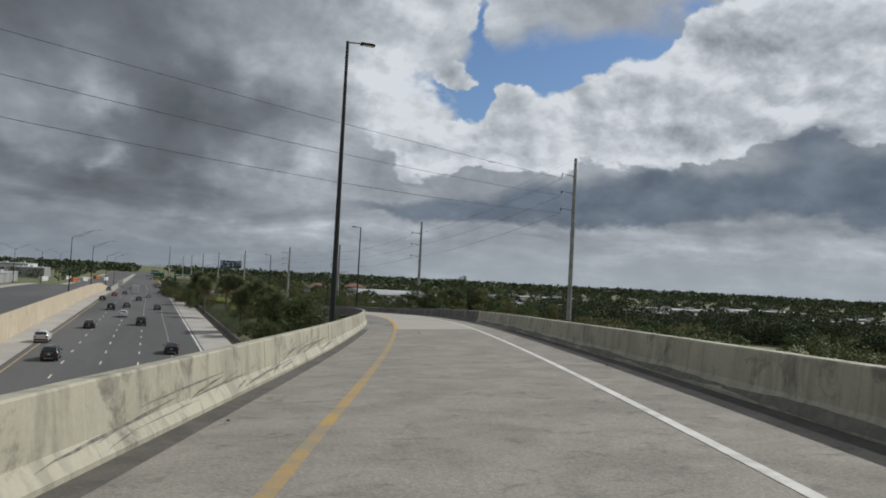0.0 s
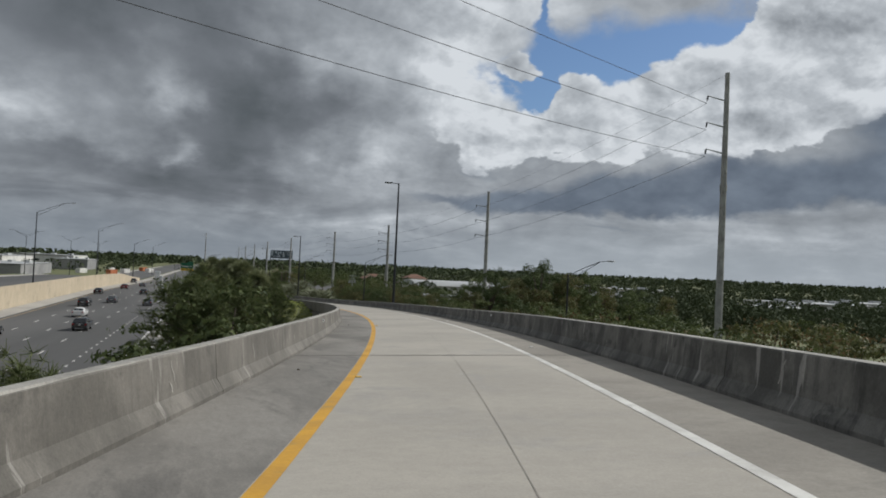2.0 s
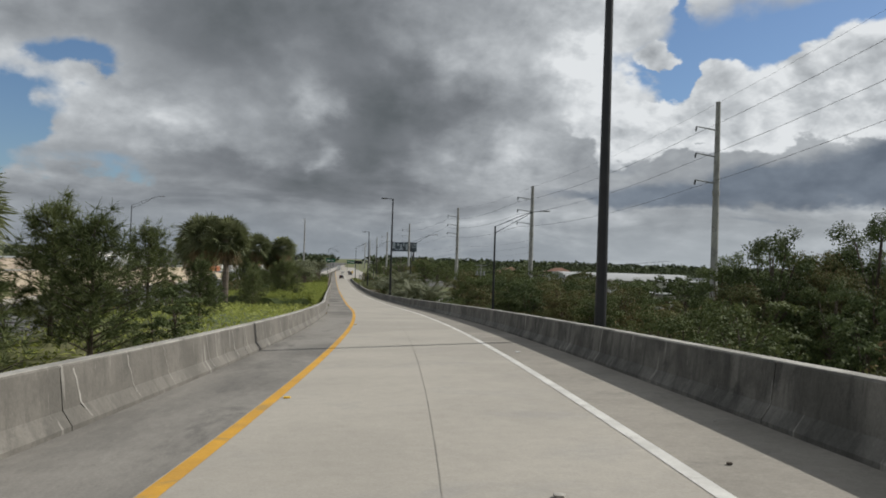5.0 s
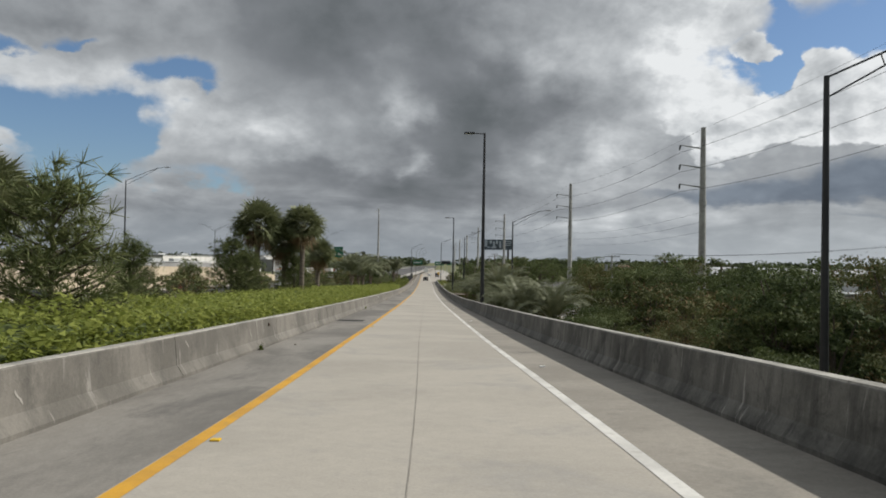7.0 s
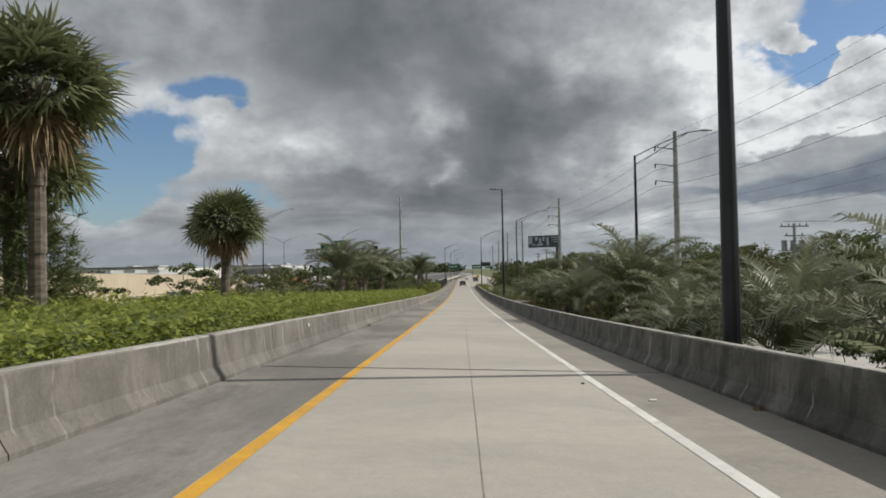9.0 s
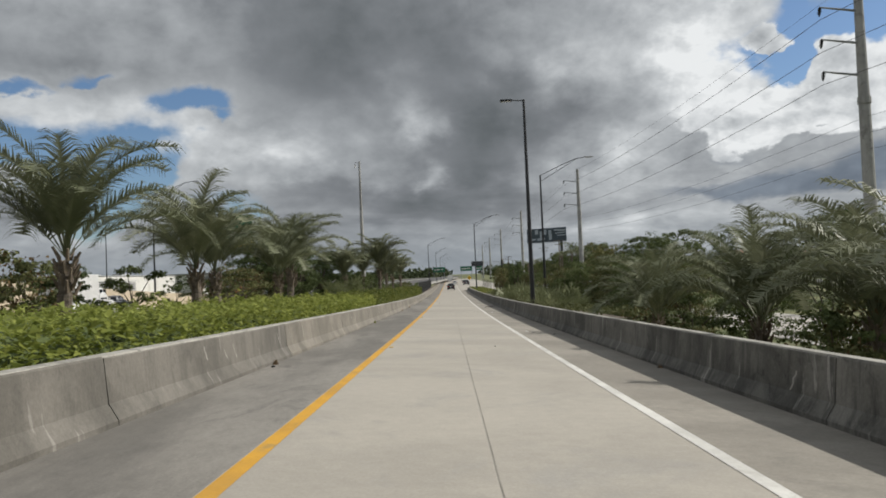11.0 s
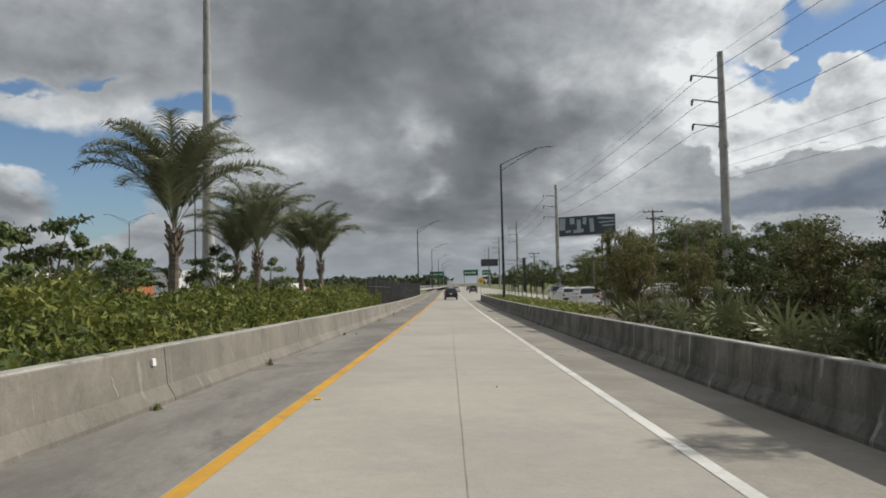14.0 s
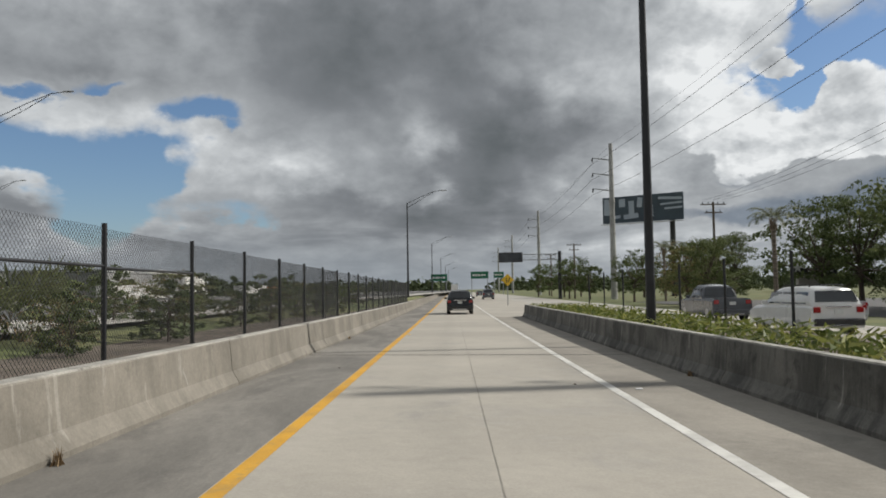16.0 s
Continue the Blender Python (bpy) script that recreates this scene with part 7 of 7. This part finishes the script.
# ---- buildings ----
def building(x, y, z, w, d, h, style):
    walls = (M_tan_wall, M_white_wall, M_white_wall, M_white_wall, M_tan_wall, M_grey_wall)[style]
    names = ("low tan stucco commercial building with a flat roof", "white commercial building with a flat roof and windows", "long white warehouse with a pale metal roof", "white warehouse with a curved pale roof", "tan house with a hipped clay tile roof", "grey hall with a flat roof")
    t = thing("warehouse" if style in (2, 3, 5) else ("house" if style == 4 else "commercial_building"), names[style], "building", "distant buildings", (x, y, z))
    bm = bmesh.new()
    box(bm, (0, 0, h / 2 - 0.3), (w, d, h + 0.6))
    wall = part("wall", bm, walls, t)
    bm = bmesh.new()
    if style == 3:
        pts = [(-d / 2 - 0.3, h), *[(-d / 2 * math.cos(i * math.pi / 10), h + 2.2 * math.sin(i * math.pi / 10)) for i in range(1, 10)], (d / 2 + 0.3, h)]
        loft(bm, [[(sx * (w / 2 + 0.3), a, b) for a, b in pts] for sx in (-1, 1)])
    elif style == 4:
        e = 0.8
        vs = [bm.verts.new(p) for p in ((-w / 2 - e, -d / 2 - e, h), (w / 2 + e, -d / 2 - e, h), (w / 2 + e, d / 2 + e, h), (-w / 2 - e, d / 2 + e, h), (-w * 0.15, 0, h + 2.8), (w * 0.15, 0, h + 2.8))]
        for f in ((0, 1, 5, 4), (1, 2, 5), (2, 3, 4, 5), (3, 0, 4), (3, 2, 1, 0)):
            bm.faces.new([vs[i] for i in f])
    else:
        box(bm, (0, 0, h + 0.35), (w + 0.5, d + 0.5, 0.25))
        for k in range(3):
            box(bm, (-w * 0.3 + k * w * 0.3, d * 0.1, h + 0.95), (w * 0.07, d * 0.12, 1.1))
    part("roof", bm, M_tile if style == 4 else M_roof, t)
    n = max(2, int(w / 6))
    for sd in (-1, 1):
        for k in range(n):
            bm = bmesh.new()
            ww, hh = (2.6, 1.5) if style in (0, 1, 4) else (3.2, 3.4)
            zc = h * 0.55 if style in (0, 1, 4) else 1.7
            box(bm, (-w / 2 + (k + 0.5) * w / n, sd * (d / 2 + 0.02), zc), (ww, 0.08, hh))
            part("window" if style in (0, 1, 4) else "loading_door", bm, M_glass if style in (0, 1, 4) else M_grey_wall, wall)
    m = max(2, int(d / 7))
    for k in range(m):
        bm = bmesh.new()
        box(bm, (-w / 2 - 0.02, -d / 2 + (k + 0.5) * d / m, h * 0.55), (0.08, 2.4, 1.4))
        part("window", bm, M_glass, wall)
    bm = bmesh.new()
    box(bm, (0, -d / 2 - 0.05, h - 0.25), (w, 0.12, 0.5))
    part("fascia", bm, M_grey_wall if style in (2, 5) else M_pale, wall)
    return t


for b_ in BUILDINGS:
    building(*b_)
# containers and trailers behind the fence
for x_, y_, m_, l_ in ((-46, 600, M_white_wall, "white"), (-52, 640, M_orange, "orange"), (-58, 560, M_white_wall, "white"), (-70, 600, M_white_wall, "white"), (-62, 520, M_orange, "orange"), (-80, 540, M_white_wall, "white")):
    t_ = thing("freight_container", l_ + " corrugated freight container in a yard", "container", "yard containers", (x_, y_, ground_z(x_, y_) - 0.02), 78)
    bm_ = bmesh.new()
    box(bm_, (0, 0, 1.35), (12, 2.4, 2.6), 0.03)
    b_ = part("body", bm_, m_, t_)
    for k_ in range(12):
        bm_ = bmesh.new()
        box(bm_, (-5.5 + k_, -1.22, 1.35), (0.3, 0.06, 2.3))
        part("rib", bm_, m_, b_)

# ---- small clutter on the ramp ----
rc_ = random.Random(77)
for k_ in range(46):
    s_ = rc_.uniform(20, s_at(470))
    u_ = rc_.choice((rc_.uniform(-4.15, -2.6), rc_.uniform(2.5, 3.5), rc_.uniform(-4.2, -3.7), rc_.uniform(-1.9, 1.9)))
    p_ = on_ramp(s_, u_, 0.012)
    bm_ = bmesh.new()
    r_ = rc_.uniform(0.02, 0.05)
    bmesh.ops.create_icosphere(bm_, subdivisions=1, radius=r_)
    for v_ in bm_.verts:
        v_.co *= rc_.uniform(0.7, 1.2)
        v_.co.z *= 0.5
    ob_ = part("litter_stone", bm_, rc_.choice((M_pale, M_bark, M_patch, M_soil)))
    ob_.location = p_
    tagged(ob_, "small stone or scrap of debris lying on the ramp", "debris", "road debris")
for y_, u_ in [(62.0 + 24.4 * k, -2.0) for k in range(17)] + [(70.0 + 24.4 * k, 2.55) for k in range(16)]:
    bm_ = bmesh.new()
    box(bm_, (0, 0, 0.008), (0.10, 0.10, 0.018), 0.006)
    ob_ = part("road_stud", bm_, M_signy if u_ < 0 else M_signw)
    ob_.location = on_ramp(s_at(y_), u_, 0.003)
    tagged(ob_, "small raised road stud beside the lane line", "road stud", "road studs")


# iron inlet grates in the gutter
def drain_grate(x, y, length):
    s0 = s_at(y)
    base = on_ramp(s0, x, 0.0)
    t = thing("drain_grate", "dark iron drain grate in the concrete shoulder", "drain", "drain grates", tuple(base))
    # no hole is cut; a dark sheet stands for the pit's shade
    bm = bmesh.new()
    box(bm, (0, 0, 0.006), (0.80, length, 0.008))
    part("pit_shade", bm, M_patch, t, "dark sheet in place of the shaded pit under the bars")
    for e in (-1, 1):
        bm = bmesh.new()
        box(bm, (0, e * (length / 2 + 0.03), 0.012), (0.92, 0.06, 0.02), 0.004)
        part("frame_bar", bm, M_galv, t)
    bm = bmesh.new()
    box(bm, (-0.43, 0, 0.012), (0.06, length, 0.02), 0.004)
    part("frame_bar", bm, M_galv, t)
    for k in range(14):
        bm = bmesh.new()
        box(bm, (0, -length / 2 + length * (k + 0.5) / 14, 0.016), (0.80, 0.028, 0.018), 0.003)
        part("bar", bm, M_rust, t)
    return t


drain_grate(3.12, 352.9, 1.3)
drain_grate(3.15, 427.0, 1.3)


def weed(x, y, h, side, seed, dry):
    rng = np.random.default_rng(seed)
    p = on_ramp(s_at(y), x, 0.0)
    n = 46
    ang, lean = rng.uniform(0, 6.28, n), rng.uniform(0.1, 0.7, n)
    tip = np.stack([np.cos(ang) * lean, np.sin(ang) * lean, np.full(n, 1.0)], 1) * (h * rng.uniform(0.5, 1.0, n))[:, None]
    root = np.stack([rng.uniform(-0.05, 0.05, n), rng.uniform(-0.08, 0.08, n), np.zeros(n)], 1)
    w = np.stack([-np.sin(ang), np.cos(ang), np.zeros(n)], 1) * 0.008
    v = (np.stack([root - w, root + w, tip], 1) + np.array(p)).reshape(-1, 3)
    ob = quads_object("weed", v, np.arange(3 * n).reshape(-1, 3), M_dead if dry else M_fern)
    return tagged(ob, "dry tuft of grass in the barrier joint" if dry else "green tuft of weeds at the barrier's foot", "weed", "roadside weeds")


rw_ = random.Random(8)
for y_, dry_ in ((410.0, True), (355.6, True), (378.2, False), (384.5, True), (396.0, False), (301.0, True), (232.0, False), (262.5, True), (323.0, False), (344.8, True), (420.5, False), (430.5, True), (175.0, True), (196.0, False), (450, True)):
    weed(toe_l(-0.07), y_, rw_.uniform(0.10, 0.24), -1, int(y_), dry_)
for y_, dry_ in ((300.0, True), (366.0, True), (404.0, False), (240.0, True), (438.0, True)):
    weed(toe_r(-0.07), y_, rw_.uniform(0.06, 0.14), 1, int(y_), dry_)

# small marker plates fixed to the barriers
for y_, side_, m_ in ((265.2, -1, M_rust), (378.6, -1, M_signw), (198.0, -1, M_rust), (250.4, -1, M_signw), (86.5, 1, M_signw), (76.0, -1, M_signw), (428.5, -1, M_signw), (366.5, 1, M_signw)):
    s_ = s_at(y_)
    vs_ = [tuple(on_barrier(s_ + a_, side_, h_, o_)) for o_ in (0.0, 0.035) for h_ in (0.56, 0.66) for a_ in (-0.06, 0.06)]
    ob_ = raw("barrier_marker", vs_, [(0, 1, 3, 2), (4, 6, 7, 5), (0, 4, 5, 1), (2, 3, 7, 6), (0, 2, 6, 4), (1, 5, 7, 3)], m_)
    tagged(ob_, "small rusty plate fixed to the barrier" if m_ is M_rust else "small white reflector plate fixed to the barrier", "marker", "barrier markers")
